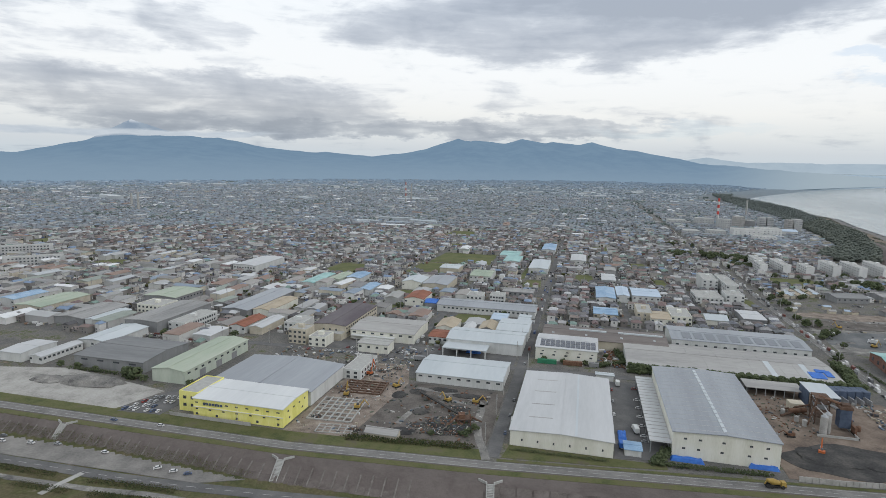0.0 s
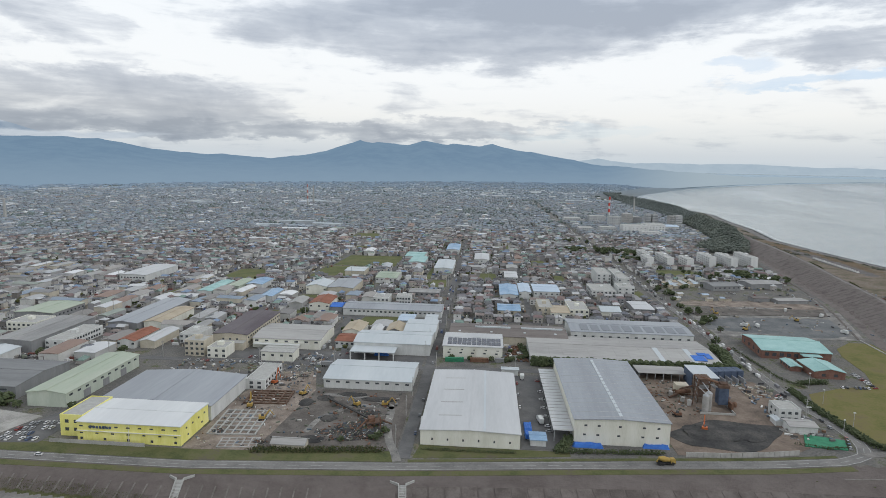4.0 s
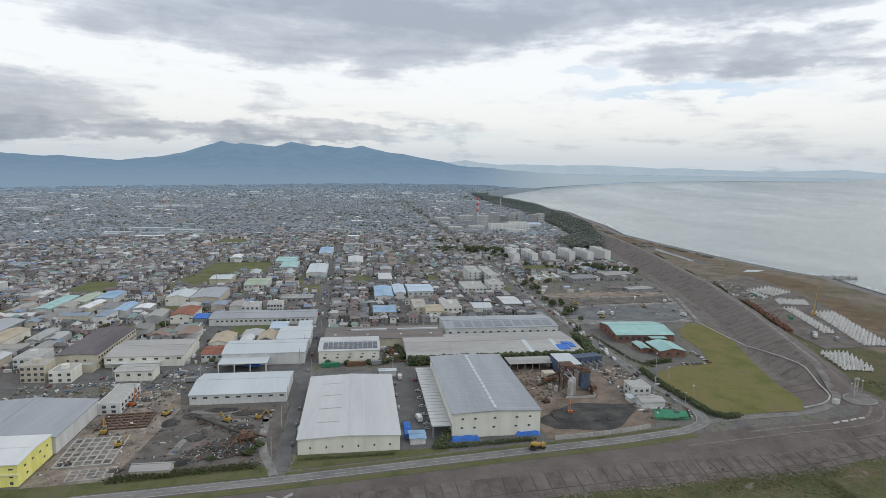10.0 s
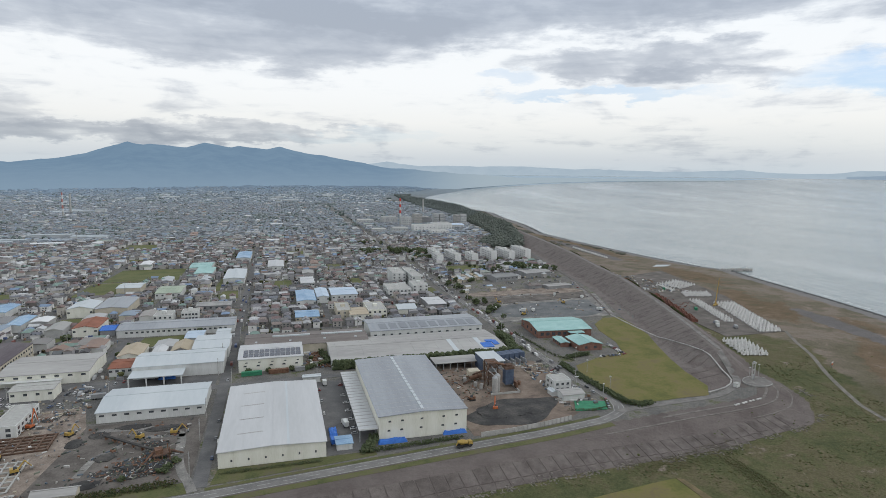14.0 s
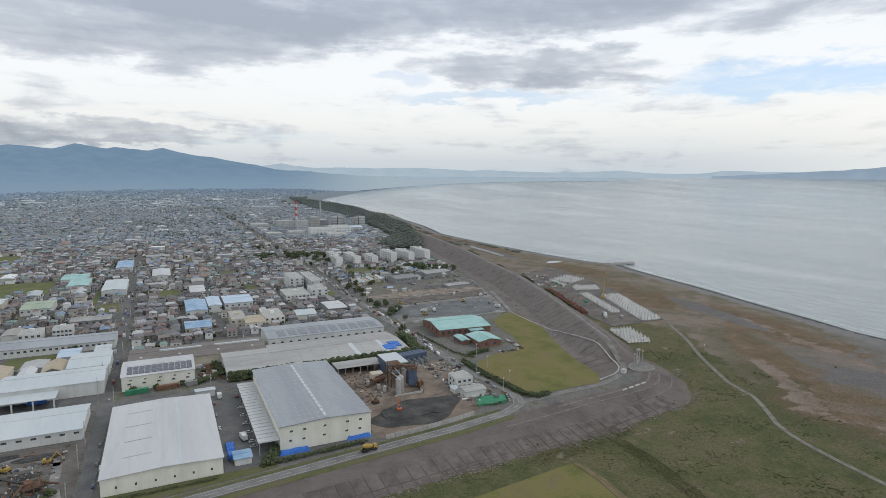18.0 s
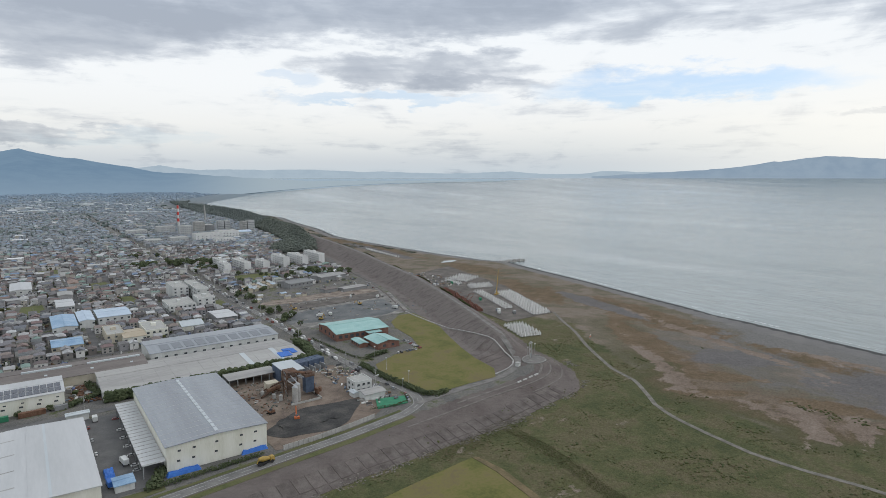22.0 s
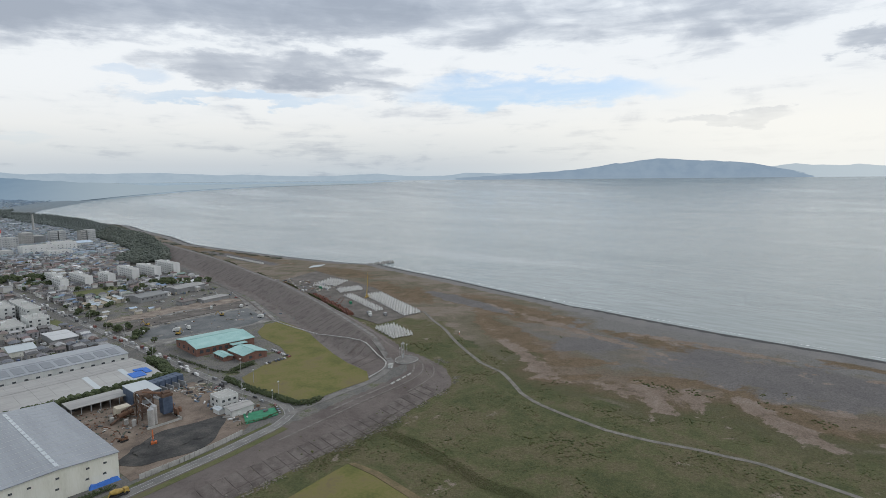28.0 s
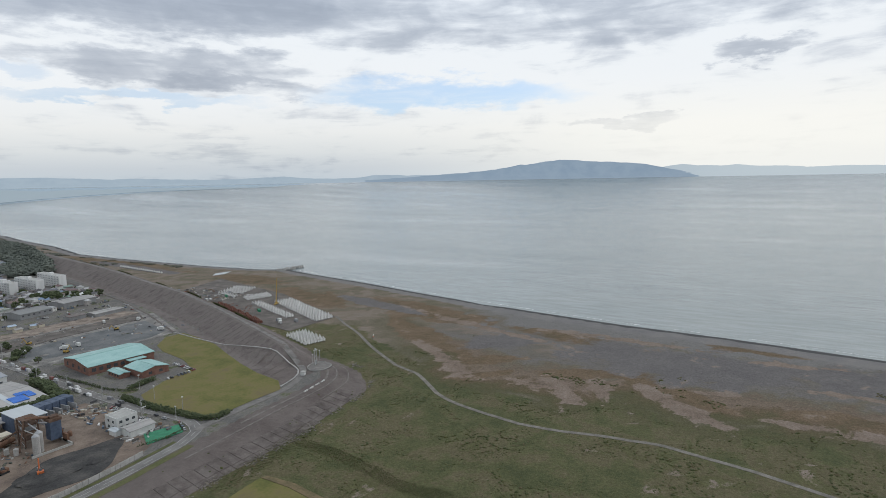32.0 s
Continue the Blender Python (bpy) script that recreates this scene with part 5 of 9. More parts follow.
works(-254, 410, -239, 457, 5.4, 1.2, "y", "roof_tan", "wall_cream", "long cream shed with a tan roof")
works(-380, 345, -354, 390, 5.4, 1.4, "y", "roof_grey", "wall_grey", "weathered grey shed with a metal roof")
works(-352, 345, -341, 378, 5.4, 1.0, "y", "roof_bright", "wall_white", "narrow shed with a bright roof")
works(-316, 304, -295, 342, 5.6, 1.2, "y", "roof_bright", "wall_white", "white shed with a bright roof", south=3)
works(-319.5, 272, -311, 302, 4.4, 1.0, "y", "roof_white", "wall_white", "long low white shed", south=2, east=9)
works(-341, 271, -325, 296, 5.4, 0.8, "x", "roof_white", "wall_white", "open shed with a pale roof")
works(-141, 352, -120, 364, 6.0, 0.6, "x", "pale_concrete", "wall_cream", "cream annex with silver tanks", south=4)
works(-102, 407, -88, 432, 5.4, 2.0, "y", "roof_tan", "wall_cream", "tan-roofed hall with a rounded gable", south=3)
works(-101, 384, -88.5, 402, 5.0, 1.0, "x", "roof_red", "wall_white", "white shop with a rust red canopy", south=4)
works(-71, 412, -58.5, 434, 5.0, 2.4, "y", "roof_tan", "wall_grey", "old shed with a rounded brown roof")
works(-67, 446, -55, 466, 4.4, 0.8, "x", "roof_sky", "wall_white", "small shed with a pale blue roof")
works(-46, 446, -36.8, 466, 4.8, 0.6, "x", "roof_bright", "wall_white", "small white shed with a bright roof", south=3)
block(-100, 512, -86, 530, 2, "wall_white", "white two-storey house block", "house", south=4)
block(-80, 520, -67, 534, 2, "wall_white", "white two-storey house block", "house", south=5)
works(-72, 549, -43, 566, 5.0, 0.8, "x", "roof_grey", "wall_grey", "long dark shed with a grey roof", south=6)
works(-96, 724, -76, 770, 5.4, 1.0, "y", "roof_teal", "wall_white", "shed with a teal roof")
works(-60, 680, -38, 745, 6.0, 1.0, "y", "roof_bright", "wall_white", "large white hall with a bright roof", west=6)
works(-57, 845, -38.5, 910, 5.4, 1.0, "y", "roof_blue", "wall_white", "hall with a blue roof")
works(-107, 772, -82, 812, 5.4, 1.0, "x", "roof_teal", "wall_white", "hall with a faded teal roof")
works(-14, 760, 5, 815, 5.4, 1.0, "y", "roof_white", "wall_white", "long pale hall between the houses", south=3)
works(22, 640, 36, 678, 5.4, 0.8, "x", "roof_white", "wall_white", "pale workshop with a flat gable", south=5)
works(-380, 575, -352, 640, 7.0, 1.0, "y", "roof_white", "wall_white", "large pale factory hall", "factory", south=8)
works(-268, 520, -255, 572, 5.4, 0.8, "y", "roof_teal", "wall_white", "narrow hall with a teal roof")
works(-251, 545, -239, 583, 5.4, 0.8, "y", "roof_green", "wall_green", "shed with a green roof")
works(-237, 558, -221, 590, 5.4, 1.0, "y", "roof_blue", "wall_white", "hall with a blue roof")
works(-204, 508, -192, 540, 5.4, 1.0, "y", "roof_blue", "wall_white", "hall with a bright blue roof")
for x0, y0 in ((-690, 560), (-610, 500)):
    block(x0, y0, x0 + 12, y0 + 58, 3, "mill_wall", "long four-storey school building", "school", rot=-42, south=3, east=14)

# halls and lots towards the sea levee
works(238, 632, 270, 656, 5.0, 1.8, "x", "roof_dark", "wall_grey", "wide grey hall with a long grey front", rot=14, south=6)
works(284, 650, 322, 672, 5.5, 1.4, "x", "roof_grey", "wall_grey", "weathered hall with a dusty roof", rot=14)
works(318, 690, 332, 704, 4.0, 1.0, "x", "roof_snow", "wall_white", "small white hall beside the sea levee", rot=14)
works(262, 583, 278, 593, 3.4, 0.6, "x", "roof_brown", "wall_grey", "dark open shed on a gravel lot", rot=8)
works(282, 578, 312, 590, 3.2, 0.4, "x", "roof_dust", "wall_grey", "low shed with a dusty roof", rot=8)
for k in range(6):
    works(197 + 7.0 * k, 632 + 4 * k, 201.2 + 7.0 * k, 660 + 4 * k, 2.6, 0.8, "y", "roof_bright" if k % 2 else "roof_tan", "wall_beige", "narrow pale shed standing in a row", "shed")
sheet("ground_sheds_lawn", [(203, 669), (222, 700), (236, 716), (257, 716), (252, 694), (242, 682)], 0.1, "grass", "mown lawn behind the narrow sheds", "lawn")
sheet("ground_soil_strip", [(182, 560), (192, 574), (308, 590), (318, 560), (255, 548)], 0.09, "soil", "brown strip of bare soil", "yard")
sheet("ground_dark_lot", [(186, 508), (224, 516), (299, 520), (286, 467), (261, 456), (210, 466), (180, 472)], 0.14, "wet_lot", "blue-grey wet gravel lot", "yard")
sheet("ground_bank", [(184, 546), (243, 549), (314, 556), (303, 529), (226, 524), (186, 515)], 0.5, "yard_soil", "low bank of dark brown soil", "bank", thick=0.6)


def flats(x, y, length, floors, label):
    """A slab block of flats: long walls with balconies, blank end walls."""
    ob = flat_block("apartment_building", x - 4.4, y, x + 4.4, y + length, 2.9 * floors, "pale_concrete", "wall_bright", label, "flats", group="flats by the coast")
    for f in range(floors):
        for k in range(int(length / 7)):
            me = shared("balcony", lambda: boxes((-0.9, -3.0, 0, 0.0, 3.0, 0.12), (-0.9, -3.0, 0.12, -0.8, 3.0, 1.05)), "wall_bright")
            part("balcony", me, None, ob, at=pose(-4.4, -length / 2 + 3.6 + 7 * k, 2.9 * f + 0.3))
            part("window", window_mesh(3.6, 1.3, "far_glass"), None, ob, at=pose(-4.4, -length / 2 + 3.6 + 7 * k, 2.9 * f + 0.6, 0, 0, -90))
    part("roof_hut", boxes((-2, -3, 2.9 * floors + 0.1, 2, 3, 2.9 * floors + 2.6)), "wall_bright", ob)
    return ob


for x, y, length, floors in ((216, 778, 34, 4), (222, 818, 42, 4), (243, 782, 56, 4), (267, 778, 34, 4), (296, 780, 48, 5), (321, 774, 56, 5), (352, 788, 56, 5)):
    flats(x, y, length, floors, "long white %s-storey block of flats" % ("five" if floors == 5 else "four"))

# the mill with its chimneys
for x0, y0, x1, y1, h, wall in ((188, 1198, 216, 1232, 8, "mill_wall"), (230, 1200, 262, 1228, 10, "mill_wall"), (274, 1196, 322, 1226, 15, "wall_bright"), (326, 1228, 366, 1262, 15, "wall_bright"), (300, 1150, 336, 1176, 8, "wall_bright"),
                                (273, 1330, 300, 1350, 22, "mill_wall"), (316, 1382, 337, 1404, 25, "concrete"), (374, 1412, 387, 1432, 23, "mill_wall"), (390, 1412, 402, 1430, 23, "mill_wall"), (408, 1338, 418, 1362, 25, "concrete"),
                                (420, 1338, 435, 1360, 27, "mill_wall"), (246, 1425, 284, 1455, 15, "mill_wall"), (186, 1424, 226, 1456, 9, "mill_wall"), (340, 1390, 360, 1420, 17, "wall_grey")):
    ob = flat_block("mill_building", x0, y0, x1, y1, h, "pale_concrete", wall, "pale flat-roofed mill building", "mill", group="buildings of the mill")
    for z in range(2, int(h) - 1, 4):
        windows(ob, "south", even(6, 0.1, 0.9), float(z), 2.0, 1.0, "far_glass")
works(368, 1262, 404, 1292, 9, 3.0, "x", "roof_sky", "wall_white", "mill hall with a pale blue roof", "mill")


def chimney(x, y, h, r0, r1, bands, label):
    ob = empty("chimney", *draw_in((x, y, 0.0))[:2])
    n = 8
    for k in range(n):
        z0, z1 = h * k / n, h * (k + 1) / n
        a, b = r0 + (r1 - r0) * k / n, r0 + (r1 - r0) * (k + 1) / n
        part("band", tube(bmesh.new(), (0, 0, z0), (0, 0, z1), a, b, 14), (("red" if h < 65 else "hazed_red") if (n - k) % 2 else "wall_white") if bands and k >= 2 else "pale_concrete", ob)
    part("rim", tube(bmesh.new(), (0, 0, h), (0, 0, h + 0.6), r1 + 0.3, r1 + 0.3, 14), "concrete", ob)
    return tagged(ob, label, "chimney")


chimney(300, 1470, 60, 2.9, 2.1, True, "tall red and white banded chimney")
chimney(428, 1750, 45, 2.8, 2.2, False, "tall pale grey concrete chimney")
chimney(-525, 1690, 66, 2.2, 1.6, True, "far red and white banded chimney")
chimney(-545, 1815, 56, 3.0, 2.3, False, "far pale grey concrete chimney")
chimney(-1100, 1240, 32, 3.2, 2.4, False, "far slim grey concrete chimney")
chimney(-985, 1130, 40, 3.2, 2.4, False, "far grey chimney beside a mill")

# ---- the town ----
TAKEN = []   # plan rectangles that hold no house
for ob in list(scene.objects):
    if ob.parent is None and ob.type == "EMPTY" and "size" in ob:
        w, d, _ = ob["size"]
        x, y = ob.matrix_world.translation[:2]
        TAKEN.append((x - w / 2 - 2, y - d / 2 - 2, x + w / 2 + 2, y + d / 2 + 2))
TAKEN += [(-1500, 150, -240, 330), (-240, 150, 300, 372), (-128, 340, -33, 376), (20, 340, 300, 462), (176, 440, 330, 640)]
FIELDS = [(-198, 638, -150, 712), (-190, 715, -112, 800), (-290, 600, -250, 668), (-178, 515, -157, 545), (-101, 445, -69, 472), (-184, 462, -154, 482), (-238, 990, -190, 1068), (-68, 640, -61, 715), (-304, 528, -286, 562), (10, 900, 45, 945), (-100, 502, -88, 511), (60, 760, 80, 800), (148, 575, 163, 610), (-560, 560, -520, 590), (212, 700, 262, 755), (-8, 640, 14, 690), (78, 640, 92, 690), (-60, 600, -40, 640)]
plots = np.random.default_rng(77)
for _ in range(30):
    px, py = float(plots.uniform(-900, 150)), float(380 + 1300 * plots.random() ** 1.4)
    if behind_levee(px, py) and not any(x0 - 22 < px < x1 + 22 and y0 - 22 < py < y1 + 22 for x0, y0, x1, y1 in TAKEN + FIELDS):
        w, d = plots.uniform(14, 42), plots.uniform(12, 34)
        FIELDS.append((px - w / 2, py - d / 2, px + w / 2, py + d / 2))


def is_free(x, y, margin=0.0):
    ok = behind_levee(x, y) & (x < along(SEA_CREST, y) - 52 - 45 * ((y > 780) & (y < 1060)))
    for x0, y0, x1, y1 in TAKEN + FIELDS:
        ok &= ~((x > x0 - margin) & (x < x1 + margin) & (y > y0 - margin) & (y < y1 + margin))
    ok &= (np.abs(x + 33) > 6) | (y > 1000)
    ok &= (np.abs(x - 172) > 11)
    for yy in (468, 560, 660, 770, 880, 1000, 1140, 1300):
        ok &= (np.abs(y - yy - 0.01 * x) > 4.5) | (y > 1100)
    for xx in (-420, -300, -190, -110, 40, 105):
        ok &= (np.abs(x - xx) > 4) | (y > 880)
    return ok


def house_geometry(cx, cy, w, d, h, rise, hip, rot, base=0.0):
    """Corner points of many houses at once: walls, eaves with overhang, ridge."""
    c, s = np.cos(rot), np.sin(rot)
    def at(px, py, pz):
        return np.stack([cx + px * c - py * s, cy + px * s + py * c, np.broadcast_to(pz, cx.shape) + base], -1)
    x, y, o = w / 2, d / 2, 0.4
    pts = [at(-x, -y, 0), at(x, -y, 0), at(x, y, 0), at(-x, y, 0), at(-x, -y, h), at(x, -y, h), at(x, y, h), at(-x, y, h),
           at(-x - o, -y - o, h), at(x + o, -y - o, h), at(x + o, y + o, h), at(-x - o, y + o, h), at(-x - o + hip, 0 * y, h + rise), at(x + o - hip, 0 * y, h + rise)]
    return np.stack(pts, 1)


WALL_FACES = ((0, 1, 5, 4), (1, 2, 6, 5), (2, 3, 7, 6), (3, 0, 4, 7))
ROOF_FACES = ((8, 9, 13, 12), (10, 11, 12, 13), (9, 10, 13), (11, 8, 12), (8, 11, 10, 9))


def house_stuff(name, geo, roof, wall, label):
    """Many far houses as one mesh: real walls and roofs."""
    n = len(geo)
    v = draw_in(geo.reshape(-1, 3))
    faces, idx = [], []
    for k in range(n):
        for f in WALL_FACES:
            faces.append(tuple(i + 14 * k for i in f)), idx.append(1)
        for f in ROOF_FACES:
            faces.append(tuple(i + 14 * k for i in f)), idx.append(0)
    me = bpy.data.meshes.new(name)
    me.from_pydata(v.tolist(), [], faces)
    me.materials.append(M[roof]), me.materials.append(M[wall])
    me.polygons.foreach_set("material_index", idx)
    return tagged(new(name, me), label, "houses", kind="stuff")


# far town palettes with blue-grey haze mixed into the colours
FAR_ROOFS = [(0.15, 0.20, 0.19), (0.17, 0.21, 0.25), (0.19, 0.23, 0.275), (0.135, 0.175, 0.215), (0.18, 0.22, 0.265), (0.22, 0.26, 0.30), (0.15, 0.19, 0.225), (0.36, 0.40, 0.44), (0.21, 0.245, 0.285), (0.52, 0.55, 0.575), (0.22, 0.265, 0.305)]
M["far_roof"] = material("hazed_far_roofs", TONE, 0.05, 0.8, island=FAR_ROOFS)
M["far_wall"] = material("hazed_far_walls", TONE, 0.05, 0.85, island=[(0.34, 0.37, 0.40), (0.26, 0.29, 0.32), (0.42, 0.45, 0.47)])
FAR_WALLS = [(0.34, 0.37, 0.40), (0.26, 0.29, 0.32), (0.42, 0.45, 0.47)]


# blends a palette towards the air's colour, so the haze is in the material
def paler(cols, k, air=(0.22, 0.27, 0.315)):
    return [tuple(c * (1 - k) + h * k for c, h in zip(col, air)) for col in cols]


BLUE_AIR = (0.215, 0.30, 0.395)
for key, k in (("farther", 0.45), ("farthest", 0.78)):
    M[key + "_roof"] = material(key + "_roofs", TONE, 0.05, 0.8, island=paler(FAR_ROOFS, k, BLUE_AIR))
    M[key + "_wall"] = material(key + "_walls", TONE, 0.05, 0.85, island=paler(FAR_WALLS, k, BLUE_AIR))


# tile and plaster colours for the distant rows, part haze
M["beyond_roof"] = material("hazed_roof_tiles", TONE, 0.1, 0.8, island=paler(HOUSE_ROOFS, 0.55))
M["beyond_wall"] = material("hazed_house_plaster", TONE, 0.1, 0.85, island=paler(HOUSE_WALLS, 0.35))
rng = np.random.default_rng(7)


def lots(x0, x1, y0, y1, px, py, keep):
    """Building plots on a loose grid."""
    gx_, gy_ = np.meshgrid(np.arange(x0, x1, px), np.arange(y0, y1, py))
    gx_, gy_ = gx_.ravel(), gy_.ravel()
    gx_, gy_ = gx_ + rng.uniform(-0.24, 0.24, gx_.shape) * px, gy_ + rng.uniform(-0.24, 0.24, gy_.shape) * py
    ok = (rng.random(gx_.shape) < keep) & is_free(gx_, gy_, 3)
    return gx_[ok], gy_[ok]


def seen(x, y, edge=4.0):
    a = np.degrees(np.arctan2(x, y))
    return (a > -54 - edge) & (a < 60)


# single houses nearest to the warehouses
near_x, near_y = lots(-30, 166, 466, 660, 8.4, 9.2, 0.95)
order = np.argsort(np.hypot(near_x, near_y))[:290]
near_x, near_y = near_x[order], near_y[order]
roof_mats = [material("house_roof", [tuple(c * 0.7 for c in col), col, tuple(min(1, c * 1.15) for c in col)], 0.8, 0.8) for col in HOUSE_ROOFS[:13]]
wall_mats = [material("house_wall", [tuple(c * 0.85 for c in col), col], 0.8, 0.85) for col in HOUSE_WALLS]
ROOF_WORDS = ["charcoal", "grey", "dark", "brown", "dark brown", "light grey", "slate blue", "reddish brown", "pale grey", "slate", "grey", "terracotta", "silver"]
for hx, hy in zip(near_x, near_y):
    ob = empty("house", hx, hy, float(rng.choice([0, 90]) + rng.normal(0, 2)))
    w, d = rng.uniform(5.8, 7.8), rng.uniform(5.0, 6.4)
    h, rise, hip = rng.uniform(4.2, 5.2), rng.uniform(1.1, 1.9), rng.choice([0.0, 2.4])
    r, wl = int(rng.integers(13)), int(rng.integers(len(wall_mats)))
    geo = house_geometry(np.zeros(1), np.zeros(1), np.array([w]), np.array([d]), np.array([h]), np.array([rise]), np.array([hip]), np.zeros(1))[0]
    for nm, fs, mt in (("wall", WALL_FACES, wall_mats[wl]), ("roof", ROOF_FACES, roof_mats[r])):
        me = bpy.data.meshes.new(nm)
        used = sorted({i for f in fs for i in f})
        me.from_pydata([tuple(geo[i]) for i in used], [], [tuple(used.index(i) for i in f) for f in fs])
        me.materials.append(mt)
        part(nm, me, None, ob)
    ob["size"] = (w, d, h)
    for z in (0.8, 2.8):
        windows(ob, "south", (0.25, 0.7), z, 1.4, 1.1)
    windows(ob, "west", (0.5,), 2.8, 1.1, 0.9)
    tagged(ob, "two-storey house with a %s %s roof" % (ROOF_WORDS[r], "hipped" if hip else "gabled"), "house", "houses of the town")
    TAKEN.append((hx - 3, hy - 3, hx + 3, hy + 3))

# the town behind: houses by the thousand
hx, hy = lots(-1700, 620, 334, 2400, 8.2, 9.2, 0.9)
work_zone = (hx < -60) & (hy < 520 - 0.22 * (hx + 60)) & (hx > -900)
ok = seen(hx, hy) & ~(work_zone & (rng.random(hx.shape) < 0.42))
hx, hy = hx[ok], hy[ok]
n = len(hx)
turn = np.radians(rng.choice([0, 90], n) + rng.normal(0, 3, n) + 14 * np.sin(hx / 310 + hy / 520) * (hy > 900))
wide, deep = rng.uniform(4.4, 8.0, n) * np.where(rng.random(n) < 0.10, 1.4, 1.0), rng.uniform(3.8, 6.2, n)
geo = house_geometry(hx, hy, wide, deep, rng.choice([2.4, 4.0, 4.5, 4.9, 7.0], n, p=[0.26, 0.26, 0.28, 0.16, 0.04]) + rng.uniform(-0.3, 0.3, n), rng.uniform(0.9, 1.9, n), rng.choice([0.0, 2.2], n), turn)
close = np.hypot(hx, hy) < 1150
front = (np.hypot(hx, hy) < 800) & (hx > -500)
HOUSE_FRONTS = (hx[front], hy[front], np.where(np.abs(np.sin(turn[front])) > 0.7, wide[front], deep[front]) / 2 + 0.0)
house_stuff("house_rows", geo[close], "house_roof", "house_wall", "dense rows of two-storey houses with tiled roofs")
house_stuff("house_rows_beyond", geo[~close], "beyond_roof", "beyond_wall", "dense rows of distant houses with haze-toned tiled roofs")
# workshops and flats among them
sx, sy = lots(-1800, 600, 380, 2600, 40, 36, 0.32)
more_x, more_y = lots(-900, -62, 350, 700, 21, 30, 0.86)
ok = more_y < 540 - 0.22 * (more_x + 60)
sx, sy = np.concatenate([sx, more_x[ok]]), np.concatenate([sy, more_y[ok]])
ok = seen(sx, sy) & ~((sx > -30) & (sx < 166) & (sy > 460) & (sy < 662))
sx, sy = sx[ok], sy[ok]
n = len(sx)
geo = house_geometry(sx, sy, rng.uniform(15, 31, n), rng.uniform(8, 14, n), rng.uniform(4, 6.5, n), rng.uniform(0.5, 1.8, n), np.zeros(n), np.radians(rng.choice([0, 90, 90, 90], n) + rng.normal(0, 2, n)))
house_stuff("workshop_rows", geo, "shed_roof", "shed_wall", "scattered workshops and sheds with metal roofs")
# the far town
far_n = 26000
fa = rng.uniform(-58, 19, far_n)
edge = np.interp(fa, [-58, -50, -34, -24, -12, 0, 12, 19], [3100, 3200, 3700, 4250, 4650, 5300, 5400, 5500])
edge = edge * (1 + 0.10 * np.sin(fa * 1.3) * np.sin(fa * 0.47 + 1.0))
fd = 2350 * (edge / 2350) ** (rng.random(far_n) ** 1.15)
fa = np.radians(fa)
fx, fy = fd * np.sin(fa), fd * np.cos(fa)
ok = fx < along(SEA_CREST, fy) - 120
fx, fy, fd, edge = fx[ok], fy[ok], fd[ok], edge[ok]
n = len(fx)
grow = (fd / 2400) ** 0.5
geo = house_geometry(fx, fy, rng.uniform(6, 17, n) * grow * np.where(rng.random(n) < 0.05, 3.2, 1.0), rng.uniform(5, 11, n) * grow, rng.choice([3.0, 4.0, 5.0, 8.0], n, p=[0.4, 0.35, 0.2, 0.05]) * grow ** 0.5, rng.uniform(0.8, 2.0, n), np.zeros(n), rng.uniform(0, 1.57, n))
# picks an ever hazier palette towards the town's far edge
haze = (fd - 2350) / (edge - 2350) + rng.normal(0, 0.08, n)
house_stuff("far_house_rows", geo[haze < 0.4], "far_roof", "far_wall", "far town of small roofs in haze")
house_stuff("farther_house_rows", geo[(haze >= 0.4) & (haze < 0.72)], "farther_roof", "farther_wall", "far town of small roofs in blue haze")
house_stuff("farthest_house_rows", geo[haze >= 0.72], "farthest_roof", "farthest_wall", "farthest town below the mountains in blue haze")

# pale mills and large halls standing out of the far town
MILLS = [(-42, 1900, 11, 75), (-27, 1910, 10, 90), (-16, 1990, 9, 70), (-19, 1215, 6, 45), (-34, 2750, 8, 160), (-8, 2700, 10, 190), (-22, 3000, 10, 230), (3, 2900, 10, 200), (9, 2300, 8, 90), (-47, 2500, 7, 130)]
mx, my = [], []
for az, dist, count, spread in MILLS:
    side = rng.normal(0, 1.0, count) * spread
    deep_ = rng.normal(0, 0.8, count) * spread
    a = math.radians(az)
    mx += list(dist * math.sin(a) + side * math.cos(a) + deep_ * math.sin(a))
    my += list(dist * math.cos(a) - side * math.sin(a) + deep_ * math.cos(a))
mx, my = np.array(mx), np.array(my)
ok = mx < along(SEA_CREST, my) - 150
mx, my = mx[ok], my[ok]
n = len(mx)
# pale cladding colours with distance haze mixed in
M["mill_roof"] = material("hazed_mill_roof", TONE, 0.05, 0.7, island=[(0.36, 0.40, 0.43), (0.46, 0.49, 0.51), (0.30, 0.345, 0.39), (0.55, 0.575, 0.59)])
M["mill_wall"] = material("hazed_mill_wall", TONE, 0.05, 0.8, island=[(0.40, 0.43, 0.455), (0.50, 0.525, 0.54), (0.33, 0.365, 0.40), (0.44, 0.455, 0.46)])
geo = house_geometry(mx, my, rng.uniform(20, 70, n), rng.uniform(12, 26, n), rng.choice([5, 7, 9, 14], n, p=[0.4, 0.3, 0.2, 0.1]) * 1.0, rng.uniform(0.5, 2.0, n), np.zeros(n), rng.normal(0.1, 0.18, n))
house_stuff("mill_rows", geo, "mill_roof", "mill_wall", "pale mills and large halls in the far town")

